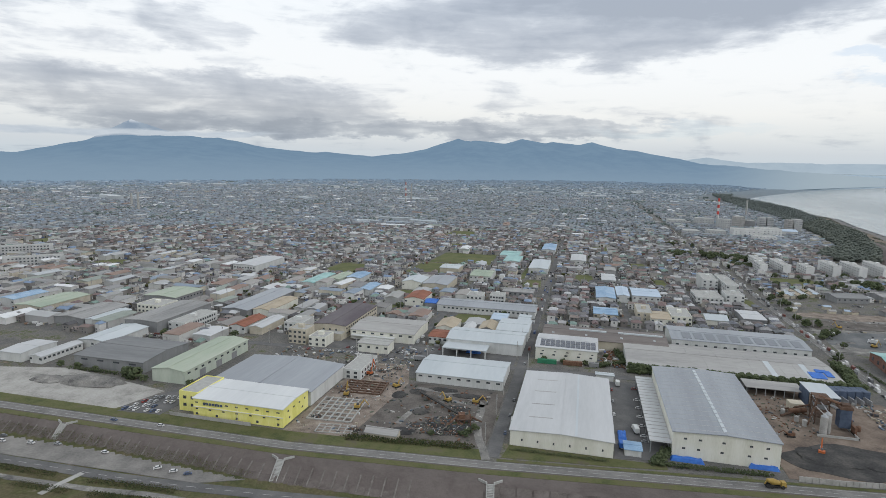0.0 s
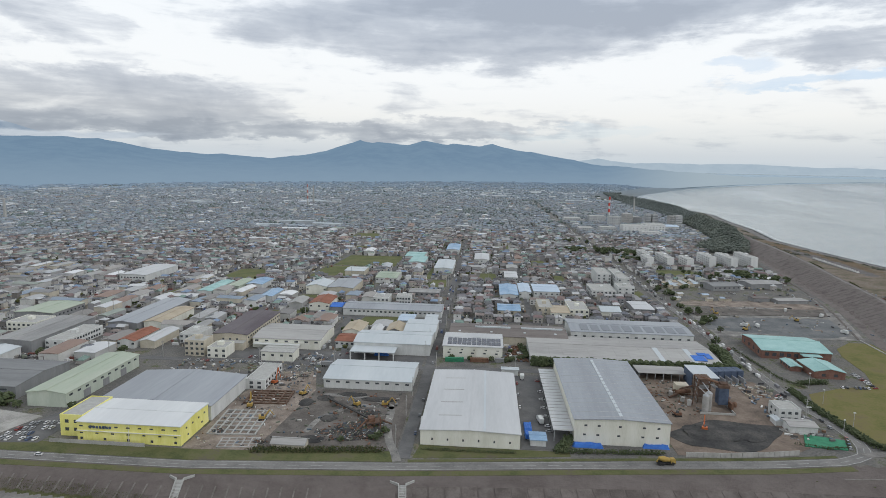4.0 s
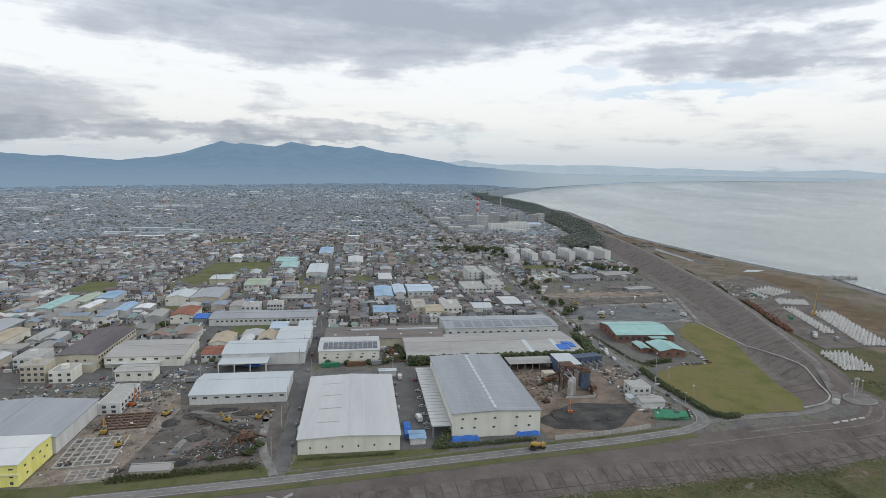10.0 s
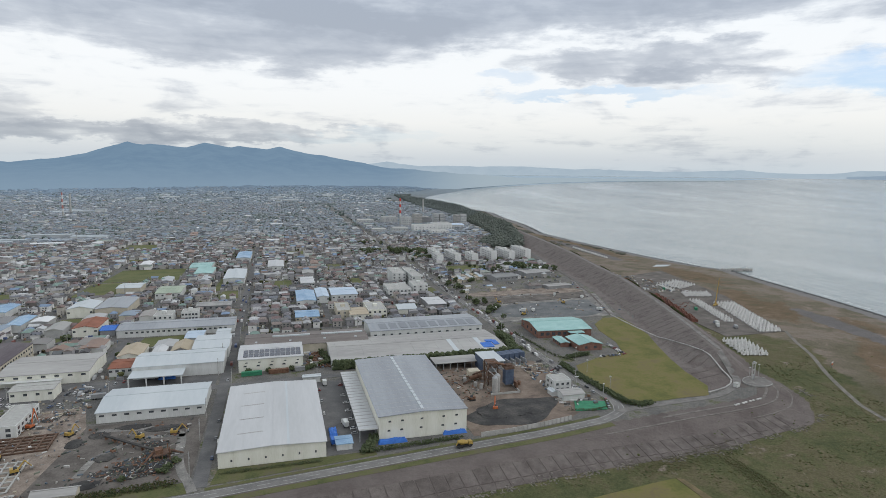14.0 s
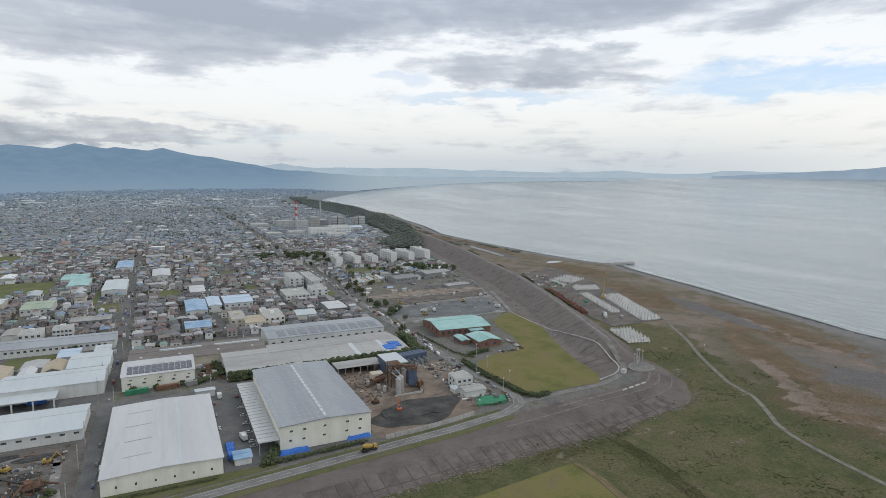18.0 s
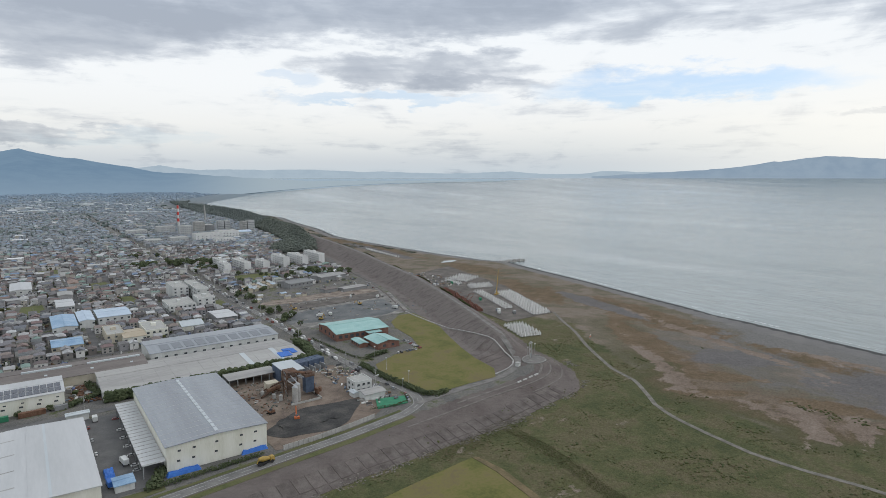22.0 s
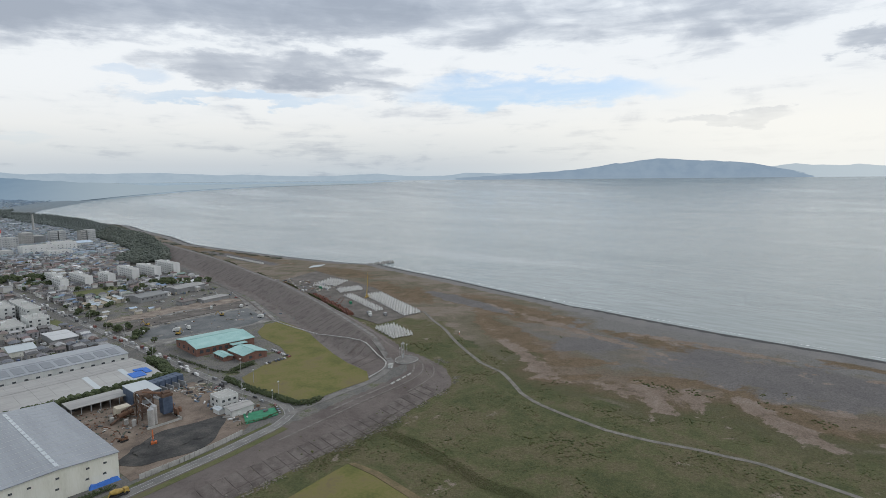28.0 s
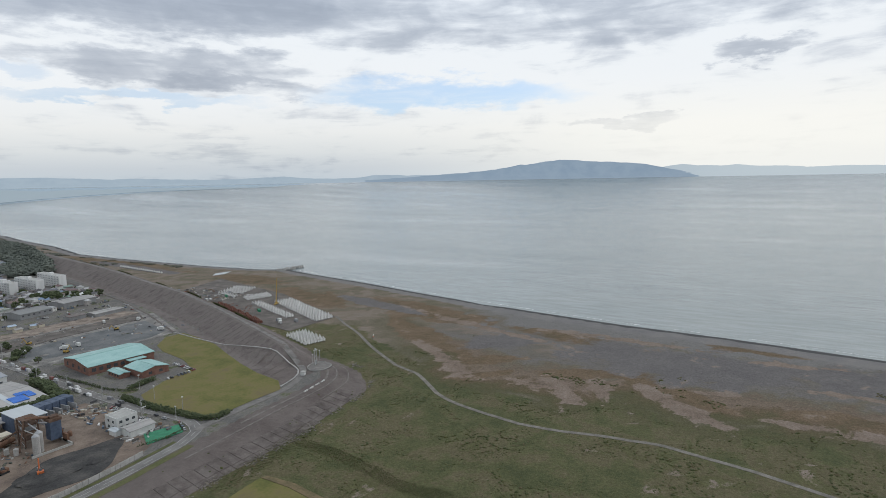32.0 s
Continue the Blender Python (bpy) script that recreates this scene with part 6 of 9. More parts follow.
for k, (x0, y0, x1, y1) in enumerate(FIELDS):
    sheet("ground_field", [(x0, y0), (x1, y0 + 3), (x1 - 2, y1), (x0 + 3, y1 - 2)], 0.16, "field" if k < 18 or k % 4 else "soil", "green field between the houses" if k < 18 or k % 4 else "bare brown plot between the houses", "field")

# ---- planting ----
M["garden"] = material("garden_foliage", [(0.7, 0.7, 0.7), (1, 1, 1)], 0.3, 0.95, island=[(0.03, 0.042, 0.018), (0.05, 0.065, 0.025), (0.07, 0.075, 0.03), (0.04, 0.06, 0.022), (0.085, 0.09, 0.035), (0.075, 0.06, 0.035)])
M["scrub"] = material("river_scrub", TONE, 0.06, 0.95, island=[(0.058, 0.068, 0.028), (0.075, 0.082, 0.032), (0.092, 0.092, 0.04), (0.115, 0.098, 0.055), (0.068, 0.082, 0.034), (0.10, 0.10, 0.05)])
ICO = bmesh.new()
bmesh.ops.create_icosphere(ICO, subdivisions=1, radius=1.0)
ICO_V, ICO_F = np.array([v.co[:] for v in ICO.verts]), [tuple(v.index for v in f.verts) for f in ICO.faces]
ICO.free()


def clumps(centres, radii, squash=0.8, seed=1):
    """Leafy clumps as one point set: each a small ragged ball."""
    r = np.random.default_rng(seed)
    n, k = len(centres), len(ICO_V)
    v = ICO_V[None] * (radii[:, None, None] * r.uniform(0.6, 1.25, (n, k, 1))) * np.array([1, 1, squash]) + np.asarray(centres)[:, None]
    faces = [tuple(i + k * j for i in f) for j in range(n) for f in ICO_F]
    return v.reshape(-1, 3), faces


def leaf_mesh(name, centres, radii, mat="leaf", squash=0.8, seed=1):
    v, f = clumps(np.asarray(centres, float), np.asarray(radii, float), squash, seed)
    me = bpy.data.meshes.new(name)
    me.from_pydata(draw_in(v).tolist(), [], f)
    me.materials.append(M[mat])
    return me


def hedge(line, height, width, label, step=0.9, seed=5, mat="leaf"):
    """A clipped or wild hedge: stems and a long body of leafy clumps."""
    r = np.random.default_rng(seed)
    line = np.array(line, float)
    s = np.concatenate([[0], np.cumsum(np.hypot(*np.diff(line, axis=0).T))])
    n = int(4.6 * s[-1] / step * max(1, width / 1.2))
    q = r.uniform(0, s[-1], n)
    x = np.interp(q, s, line[:, 0]) + r.uniform(-width / 2, width / 2, n)
    y = np.interp(q, s, line[:, 1]) + r.uniform(-width / 2, width / 2, n)
    z = height_at(x, y) + r.uniform(0.1, 0.85, n) * height
    base = line.mean(0)
    ob = empty("hedge", base[0], base[1])
    c = np.stack([x - base[0], y - base[1], z - ob.matrix_world.translation.z], -1)
    part("foliage", leaf_mesh("foliage", c, r.uniform(0.09, 0.24, n) * height, mat, 0.9, seed), mat, ob)
    stems = bmesh.new()
    for k in range(0, n, 24):
        box(stems, c[k, 0] - 0.06, c[k, 1] - 0.06, c[k, 2] - (z[k] - float(height_at(x[k], y[k]))), c[k, 0] + 0.06, c[k, 1] + 0.06, c[k, 2])
    tagged(part("stems", stems, "bark", ob), kind="stuff")
    return tagged(ob, label, "hedge")


def tree(x, y, h, spread, label="dark green broad-leaved tree", seed=1):
    r = np.random.default_rng(seed)
    ob = empty("tree", x, y)
    bm = tube(bmesh.new(), (0, 0, 0), (0.1, 0.05, h * 0.5), 0.05 * h, 0.03 * h, 7)
    for k in range(4):
        a = 1.6 * k + r.uniform(-0.3, 0.3)
        tube(bm, (0.08, 0.04, h * (0.3 + 0.05 * k)), (spread * 0.5 * math.cos(a), spread * 0.5 * math.sin(a), h * 0.65), 0.025 * h, 0.01 * h, 5)
    part("trunk", bm, "bark", ob)
    n = 46
    a, u, t = r.uniform(0, 6.28, n), np.sqrt(r.random(n)), r.random(n)
    rad = spread * (0.35 + 0.65 * np.sin(np.pi * (0.15 + 0.8 * t)))
    part("crown", leaf_mesh("crown", np.stack([u * rad * np.cos(a), u * rad * np.sin(a), h * (0.26 + 0.66 * t)], -1), r.uniform(0.20, 0.36, n) * spread, "leaf", 0.8, seed), "leaf", ob)
    return tagged(ob, label, "tree")


hedge([(32, 364.6), (160, 365.6)], 7.0, 2.4, "long dark hedge below the dusty roof", 0.8, 5)
hedge([(157, 372), (164, 400), (162, 415)], 5.0, 6, "dark shrubs at the warehouse corner", 0.9, 6)
hedge([(33, 249), (82, 253)], 1.8, 3.0, "low shrubs before the cream warehouse", 0.7, 7)
hedge([(36, 250), (42, 262)], 3.2, 5.0, "dark shrubs by the loading canopy", 0.8, 8)
hedge([(-26, 245), (16, 246)], 1.3, 2.0, "low rough shrubs along the white warehouse", 0.7, 9)
hedge([(-100, 235.5), (-44, 242)], 1.7, 5.0, "wild shrubs along the scrap yard", 0.7, 10, "garden")
hedge([(178.5, 341), (178.5, 310), (181, 290), (182.5, 274), (188, 266), (196, 267)], 2.6, 4.5, "dark hedge round the playing field", 0.8, 11)
hedge([(190, 352), (206, 356)], 2.5, 5.0, "garden shrubs before the brick hall", 0.8, 12)
hedge([(147, 270), (160, 266.5), (170, 268), (174, 277)], 1.4, 1.6, "clipped hedge at the road bend", 0.7, 13)
hedge([(-250, 270), (-242, 268)], 3.0, 4.0, "dark shrubs by the grey factory", 0.8, 14)
hedge([(-290, 271), (-256, 271)], 2.0, 2.0, "low shrubs by the grey factory", 0.8, 15)
hedge([(14, 369), (30, 380), (26, 404)], 3.0, 4.0, "shrubs between the warehouses", 0.9, 16)
hedge([(178, 420), (182, 360), (190, 345)], 1.6, 2.0, "low clipped hedge beside the road", 0.9, 17)
TREES = [(-248, 270, 6), (-241, 268, 7), (-252, 272, 5), (-285, 272, 4), (-297, 272, 4), (-272, 271.5, 3.5), (-206, 268, 4), (-234, 266, 4),(-20, 369, 4), (-8, 369, 3.5), (6, 370, 3.5), (170, 430, 6), (180, 520, 7), (186, 600, 7), (205, 690, 8), (250, 700, 9), (262, 692, 8), (272, 700, 9), (215, 860, 10), (228, 870, 9),
         (200, 850, 9), (-150, 470, 6), (-235, 355, 5), (-280, 340, 6), (-60, 472, 5), (120, 470, 6), (196, 640, 6), (300, 770, 8), (335, 770, 7)]
for k, (x, y, h) in enumerate(TREES):
    tree(x, y, h, h * 0.55, seed=40 + k)

# pine green lifted and greyed to carry some haze in its colour
M["pine"] = material("lightly_hazed_needles", [(0.092, 0.108, 0.096), (0.118, 0.134, 0.116), (0.14, 0.155, 0.13)], 0.06, 0.95, 0.2)
for k, (cx, cy, r_, n) in enumerate(((184, 897, 20, 26), (212, 884, 18, 22), (134, 896, 14, 14), (318, 690, 16, 18), (306, 715, 14, 14), (195, 815, 12, 12), (150, 1010, 18, 16))):
    rr = random.Random(700 + k)
    for _ in range(n):
        h = rr.uniform(5, 9)
        tree(cx + rr.gauss(0, r_ * 0.6), cy + rr.gauss(0, r_ * 0.6), h, h * 0.5, "dark green tree in a small wood", rr.randrange(9999))
# pine wood along the coast, trees of the town, scrub of the river bed
r = np.random.default_rng(3)
n = 5200
wy = 931 + 2170 * r.random(n) ** 1.25
wood_land = np.interp(wy, [931, 960, 1005, 1073, 1263, 1456, 1791, 2200, 3100], [352, 338, 358, 408, 449, 470, 503, 500, 600])
wood_sea = np.interp(wy, [931, 1000, 1215, 1506, 1972, 2300, 2700, 3100], [405, 433, 486, 537, 612, 590, 566, 690])
wx = wood_land + (wood_sea - wood_land) * r.random(n)
wh = r.uniform(6, 12, n)
# the farther wood: more haze mixed into the needle colour
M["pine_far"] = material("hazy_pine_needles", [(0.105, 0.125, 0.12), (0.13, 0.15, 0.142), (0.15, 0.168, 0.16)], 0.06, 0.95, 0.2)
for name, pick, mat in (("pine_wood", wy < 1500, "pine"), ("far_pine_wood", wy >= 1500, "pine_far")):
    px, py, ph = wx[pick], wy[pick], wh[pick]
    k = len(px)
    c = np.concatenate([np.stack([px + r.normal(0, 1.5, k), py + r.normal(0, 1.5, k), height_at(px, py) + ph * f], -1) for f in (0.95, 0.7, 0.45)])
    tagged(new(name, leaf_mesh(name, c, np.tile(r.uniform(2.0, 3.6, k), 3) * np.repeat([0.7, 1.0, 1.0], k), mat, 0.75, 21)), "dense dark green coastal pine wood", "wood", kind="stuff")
# low bushes and drift on the dunes before the sea levee
M["dune"] = material("dune_bushes", TONE, 0.06, 0.95, island=[(0.085, 0.092, 0.072), (0.115, 0.112, 0.09), (0.14, 0.132, 0.116), (0.08, 0.09, 0.068), (0.16, 0.155, 0.142)])
n = 15000
dy_ = 830 + 1500 * r.random(n) ** 1.2
u_ = r.random(n)
dx_ = along(SEA_CREST, dy_) + 9 + u_ * (along(SHORE, dy_) - along(SEA_CREST, dy_) - 42)
lump = np.array([noise.noise(Vector((px * 0.03, py * 0.012, 8.0))) + 0.5 * noise.noise(Vector((px * 0.1, py * 0.04, 3.0))) for px, py in zip(dx_, dy_)])
ok = (lump > 0.08) & ((dy_ > 960) | (u_ > 0.75) | (u_ < 0.12))
dx_, dy_, lump = dx_[ok], dy_[ok], lump[ok]
dr = r.uniform(0.8, 2.2, len(dx_)) * (0.7 + lump)
tagged(new("dune_bushes", leaf_mesh("dune_bushes", np.stack([dx_, dy_, height_at(dx_, dy_) + dr * 0.4], -1), dr, "dune", 0.7, 25)), "low grey-brown bushes and drift on the dunes", "bushes", kind="stuff")
n = 17000
tx, ty = r.uniform(-1500, 560, n), 380 + 2200 * r.random(n) ** 1.2
ok = is_free(tx, ty) & seen(tx, ty)
tx, ty = tx[ok], ty[ok]
th = r.uniform(1.0, 3.8, len(tx))
tagged(new("garden_trees", leaf_mesh("garden_trees", np.stack([tx, ty, th * 0.6], -1), th * 0.62, "garden", 0.9, 22)), "garden trees and hedges between the houses", "trees", kind="stuff")
# groves and shrine woods scattered through the far town
n = 170
ga, gd = np.radians(r.uniform(-56, 16, n)), 1250 * (4300 / 1250) ** r.random(n)
gx0, gy0, gs = gd * np.sin(ga), gd * np.cos(ga), r.uniform(12, 48, n) * (gd / 1800) ** 0.5
pick = r.integers(0, n, 2600)
gx1 = gx0[pick] + r.normal(0, 1.0, 2600) * gs[pick]
gy1 = gy0[pick] + r.normal(0, 0.55, 2600) * gs[pick]
ok = gx1 < along(SEA_CREST, gy1) - 60
gx1, gy1 = gx1[ok], gy1[ok]
gr = r.uniform(3.0, 5.4, len(gx1))
# foliage lightened towards blue-grey, so the colour holds the haze
M["grove"] = material("hazed_grove_foliage", [(0.105, 0.135, 0.13), (0.13, 0.158, 0.15), (0.15, 0.175, 0.165)], 0.06, 0.95, 0.2)
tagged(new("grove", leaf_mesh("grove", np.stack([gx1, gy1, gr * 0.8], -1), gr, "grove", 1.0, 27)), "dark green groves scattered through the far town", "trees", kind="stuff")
n = 42000
bx, by = r.uniform(30, 420, n), r.uniform(-160, 330, n)
dense = np.array([noise.noise(Vector((px * 0.035, py * 0.035, 2.0))) + 0.6 * noise.noise(Vector((px * 0.12, py * 0.12, 5.0))) for px, py in zip(bx, by)])
ok = ~behind_levee(bx, by) & (np.minimum(beside(RIVER_CREST, bx, by), beside(SEA_CREST[:14], bx, by)) > slope_edges(bx)[1] - 0.5 + 7 * dense) & (dense > -0.05) & ((bx < along(GREEN_EDGE, by) - 6) | (dense > 0.55)) & (by > -bx * 0.35) & ~((bx < 169) & (by < 206))
PATH = [(408, 384), (387, 353), (370, 323), (350, 294), (336, 272), (321, 247), (313, 222), (300, 205), (288, 190), (281, 174), (277, 155), (273, 128), (275, 108), (281, 85), (282, 74), (285, 60), (282, 42), (279, 20), (273, -3), (266, -30)]
ok |= ~behind_levee(bx, by) & (r.random(n) < 0.07) & (beside(RIVER_CREST, bx, by) > 12) & (beside(RIVER_CREST, bx, by) < 32) & (bx > 120)
ok &= beside(np.array(PATH, float), bx, by) > 2.0
bx, by, dense = bx[ok], by[ok], dense[ok]
br = r.uniform(0.25, 0.75, len(bx)) * (0.7 + dense)
tagged(new("river_scrub", leaf_mesh("river_scrub", np.stack([bx, by, height_at(bx, by) + br * 0.2], -1), br, "scrub", 0.5, 23)), "rough green and brown scrub on the river bed", "scrub", kind="stuff")
for k, (y0, y1) in enumerate(((420, 445), (470, 500), (545, 580), (640, 662), (760, 800), (880, 930))):
    hedge([(float(along(SEA_CREST, y)) + 12, y) for y in (y0, y1)], 2.6, 4.5, "dark bushes on the levee's seaward shoulder", 0.9, 640 + k, "garden")
hedge([(-420, 206), (-217, 206), (-160, 203.5), (-128, 200)], 0.7, 4.5, "rough grass and weeds at the slope's foot", 0.7, 650, "scrub")
hedge([(150, 214), (172, 214.5), (192, 217), (214, 222)], 0.6, 11.0, "dark rank weeds below the levee slope", 0.8, 651, "scrub")
hedge([(198, 212), (197, 186), (193, 164), (189, 146), (192, 120)], 0.8, 8.0, "dark reeds growing in a ditch", 0.7, 24, "scrub")

# ---- levee slopes ----
slope = tagged(new("river_slope"), "concrete block slope of the river levee", "levee", kind="structure")
M["slope_edge"] = material("pale_slope_rib", [(0.11, 0.10, 0.092), (0.21, 0.195, 0.18)], 0.3, 0.95)
M["slope_block"] = material("weathered_slope_block", [(0.078, 0.066, 0.061), (0.116, 0.100, 0.093), (0.152, 0.134, 0.125)], 0.2, 0.95, 0.05, object_random=0.12)
crest_s = np.concatenate([[0], np.cumsum(np.hypot(*np.diff(RIVER_CREST, axis=0).T))])


def crest_at(q):
    """Place and direction on the river levee's crest line, q metres along it."""
    x, y = np.interp(q, crest_s, RIVER_CREST[:, 0]), np.interp(q, crest_s, RIVER_CREST[:, 1])
    x2, y2 = np.interp(q + 4, crest_s, RIVER_CREST[:, 0]), np.interp(q + 4, crest_s, RIVER_CREST[:, 1])
    a = math.atan2(y2 - y, x2 - x)
    return x, y, a


q_first = float(np.interp(-330, RIVER_CREST[:, 0], crest_s))
q_last = float(crest_s[-1])
LONG = lambda: boxes((-2.95, -4.3, -0.25, 2.95, 4.3, 0.12))
SHORT = lambda: boxes((-2.95, -1.7, -0.25, 2.95, 1.7, 0.10))
stops = [(q_first + 6.5 * k, None) for k in range(int((q_last - q_first) / 6.5))]
for q, swing in stops:
    cx, cy, a = crest_at(min(q, q_last - 5))
    if swing is not None:
        cx, cy, a = RIVER_CREST[-1][0], RIVER_CREST[-1][1], radians(swing)
    s0, s1 = slope_edges(cx)
    fall = 5.0 / (s1 - s0)
    for key, make, s in (("slope_panel", LONG, s1 - 8.6), ("foot_panel", SHORT, s1 - 2.3)):
        if s - 4.3 < s0 or cx < -140 or cx > 256:
            continue
        m = Matrix.Translation((cx + s * math.sin(a), cy - s * math.cos(a), -5.0 * (s - s0) / (s1 - s0) + 0.05)) @ Matrix.Rotation(a, 4, "Z") @ Matrix.Rotation(math.atan(fall), 4, "X")
        part(key, shared(key, make, "slope_block"), None, slope, at=m)
for k in range(64):
    q = q_first - 60 + 5.2 * k
    cx, cy, a = crest_at(q)
    s0, s1 = slope_edges(cx)
    run = float(s1 - s0)
    m = Matrix.Translation((cx + (s0 + run / 2) * math.sin(a), cy - (s0 + run / 2) * math.cos(a), -2.5 + 0.04)) @ Matrix.Rotation(a, 4, "Z") @ Matrix.Rotation(math.atan(5.0 / run), 4, "X")
    part("slope_rib", shared(("slope_rib", round(run)), lambda: boxes((-0.28, -run / 2 + 0.8, -0.2, 0.28, run / 2 - 1.6, 0.22)), "slope_edge"), None, slope, at=m)
kerb = [(239, 273.5), (253, 277), (264, 283.5), (270, 291), (274, 305), (277, 320), (280, 344), (282, 372), (283, 415), (286, 456)]
# north of the kerb: a dark wall line, laid as a low strip
road("road_levee_drain", [(286, 456), (315, 541), (341, 639), (362, 755), (385, 890)], 0.9, "slope_block", "dark low wall line along the sea levee's foot", 0.25, category="drain")
road("road_levee_foot", kerb, 0.45, "concrete", "pale concrete kerb along the sea levee's foot", 0.6, category="kerb")
M["levee_slope"] = material("weathered_levee_slope", [(0.088, 0.074, 0.070), (0.125, 0.108, 0.102), (0.155, 0.136, 0.129), (0.115, 0.104, 0.092)], 0.10, 0.95, 0.1)
body_y = np.arange(300.0, 1180.0, 5.0)
body_o = np.concatenate([np.arange(-46, -5, 2.0), np.arange(-5, 6, 1.0), np.arange(6, 26, 2.0)])
oy, oo = np.meshgrid(body_y, body_o, indexing="ij")
ox = along(SEA_CREST, oy) + oo
rise_ = height_at(ox, oy) + np.where((oo > -40) & (oo < 16), 0.12, -0.6)
rise_ = np.where(oy < 306, rise_ - 0.4, rise_)
index = np.arange(oy.size).reshape(oy.shape)
me = bpy.data.meshes.new("sea_levee")
me.from_pydata(np.stack([ox, oy, rise_], -1).reshape(-1, 3).tolist(), [], np.stack([index[:-1, :-1], index[:-1, 1:], index[1:, 1:], index[1:, :-1]], -1).reshape(-1, 4).tolist())
me.materials.append(M["levee_slope"])
tagged(new("sea_levee", me), "long brown earth slope of the sea levee", "levee", kind="structure")
sea_slope = tagged(new("sea_slope"), "block slope of the sea levee", "levee", kind="structure")
for k in range(56):
    y = 330 + 9.0 * k
    x = float(along(SEA_CREST, y))
    rib = [(x - 5, y), (x - float(np.interp(y, [300, 450, 650], [20, 25, 33])), y + 6)]
    part("slope_rib", strip_mesh(rib, 0.3, 0.22, 0.3, step=2.0), "slope_block", sea_slope)
for k in range(13):
    y = 300 + 8.5 * k
    x = float(np.interp(y, [291, 305, 344, 415], [270, 274, 280, 283]))
    x0 = float(np.interp(y, [283, 308, 332, 362, 392, 425], [246, 250, 257, 268, 280, 287]))
    if x - x0 > 2:
        part("slope_rib", strip_mesh([(x - 1, y), (x0 + 1, y - 5)], 0.3, 0.22, 0.3, step=2.0), "slope_block", sea_slope)
def offset_crest(s_):
    """A line s_ metres outside the river levee's crest, carried round its end."""
    pts = []
    for q in np.arange(float(np.interp(150, RIVER_CREST[:, 0], crest_s)), q_last, 4.0):
        x, y, a = crest_at(min(q, q_last - 5))
        pts.append((x + s_ * math.sin(a), y - s_ * math.cos(a)))
    return pts


road("road_terrace", offset_crest(10.5), 0.5, "slope_edge", "narrow worn ledge along the top of the slope", 0.1, category="ledge")
road("road_terrace_upper", offset_crest(4.5)[10:], 0.7, "slope_edge", "narrow worn track along the levee top", 0.1, category="ledge")
road("road_terrace_lower", offset_crest(18.0)[22:], 0.35, "slope_edge", "narrow ledge half way down the slope", 0.1, category="ledge")
landing = empty("sluice_landing", 281, 281, 20, -1.2)
ring = [(9.0 * math.cos(a) * (1.25 if math.cos(a) < 0 else 1.0), 8.0 * math.sin(a)) for a in [2 * math.pi * k / 28 for k in range(28)]]
part("deck", prism(bmesh.new(), ring, 0.0, 1.5), "worn_concrete", landing, "pale rounded concrete deck")
for k in range(28):
    (ax, ay), (bx_, by_) = ring[k], ring[(k + 1) % 28]
    if k < 22:
        part("parapet", boxes((0.0, -0.15, 1.5, math.hypot(bx_ - ax, by_ - ay), 0.15, 2.1)), "concrete", landing, at=pose(ax * 0.97, ay * 0.97, 0, 0, 0, math.degrees(math.atan2(by_ - ay, bx_ - ax))))
tagged(landing, "rounded pale concrete landing at the levee's end", "landing")
sluice = empty("sluice_tower", 281, 285, 20, 0.3)
for x in (-1.6, 1.6):
    part("leg", boxes((x - 0.2, -0.3, 0, x + 0.2, 0.3, 10.5)), "concrete", sluice)
part("hoist_deck", boxes((-2.0, -0.8, 10.5, 2.0, 0.8, 10.75)), "concrete", sluice)
part("hoist", boxes((-0.5, -0.4, 10.75, 0.5, 0.4, 11.6)), "steel", sluice)
part("gate_leaf", boxes((-1.25, -0.15, 0.2, 1.25, 0.15, 3.4)), "steel", sluice)
part("brace", boxes((-1.6, -0.2, 6.0, 1.6, 0.2, 6.4)), "pale_concrete", sluice)
tagged(sluice, "slim pale sluice tower with two legs", "sluice tower")
hut_ = empty("sluice_hut", 262, 277.5, 20, 0.1)
part("body", boxes((-1.6, -1.2, 0, 1.6, 1.2, 2.2)), "wall_white", hut_)
part("roof", boxes((-1.8, -1.4, 2.2, 1.8, 1.4, 2.4)), "pale_concrete", hut_)
tagged(hut_, "small white equipment hut beside the track", "hut")
M["path_dirt"] = material("pale_dirt", [(0.11, 0.103, 0.09), (0.162, 0.152, 0.134), (0.225, 0.212, 0.19)], 0.25, 0.95, 0.05)
M["verge"] = material("verge_grass", [(0.055, 0.066, 0.026), (0.085, 0.094, 0.036), (0.11, 0.108, 0.05), (0.10, 0.088, 0.064)], 0.09, 0.95, 0.1)
tagged(part("ground_verge", strip_mesh(CREST_ROAD[:5], 4.6, 0.10, 0.3, offset=8.6), "verge", None), "rough green verge beside the levee road", "verge", kind="structure")
tagged(part("ground_verge_east", strip_mesh([(-30, 229.5)] + CREST_ROAD[5:8], 1.0, 0.10, 0.3, offset=4.9), "verge", None), "rough green verge before the warehouses", "verge", kind="structure")
sheet("ground_warehouse_grass", [(-29, 237), (17, 242.5), (40, 246), (40, 250), (18, 249.6), (-27, 249.6)], 0.11, "verge", "rough grass before the white warehouse", "verge")
tagged(part("ground_verge_south", strip_mesh(CREST_ROAD[:8], 1.9, 0.10, 0.3, offset=-5.7), "verge", None), "yellowing grass strip beside the levee road", "verge", kind="structure")
road("road_beach_path", PATH, 1.35, "path_dirt", "pale gravel path across the river bed", 0.12)
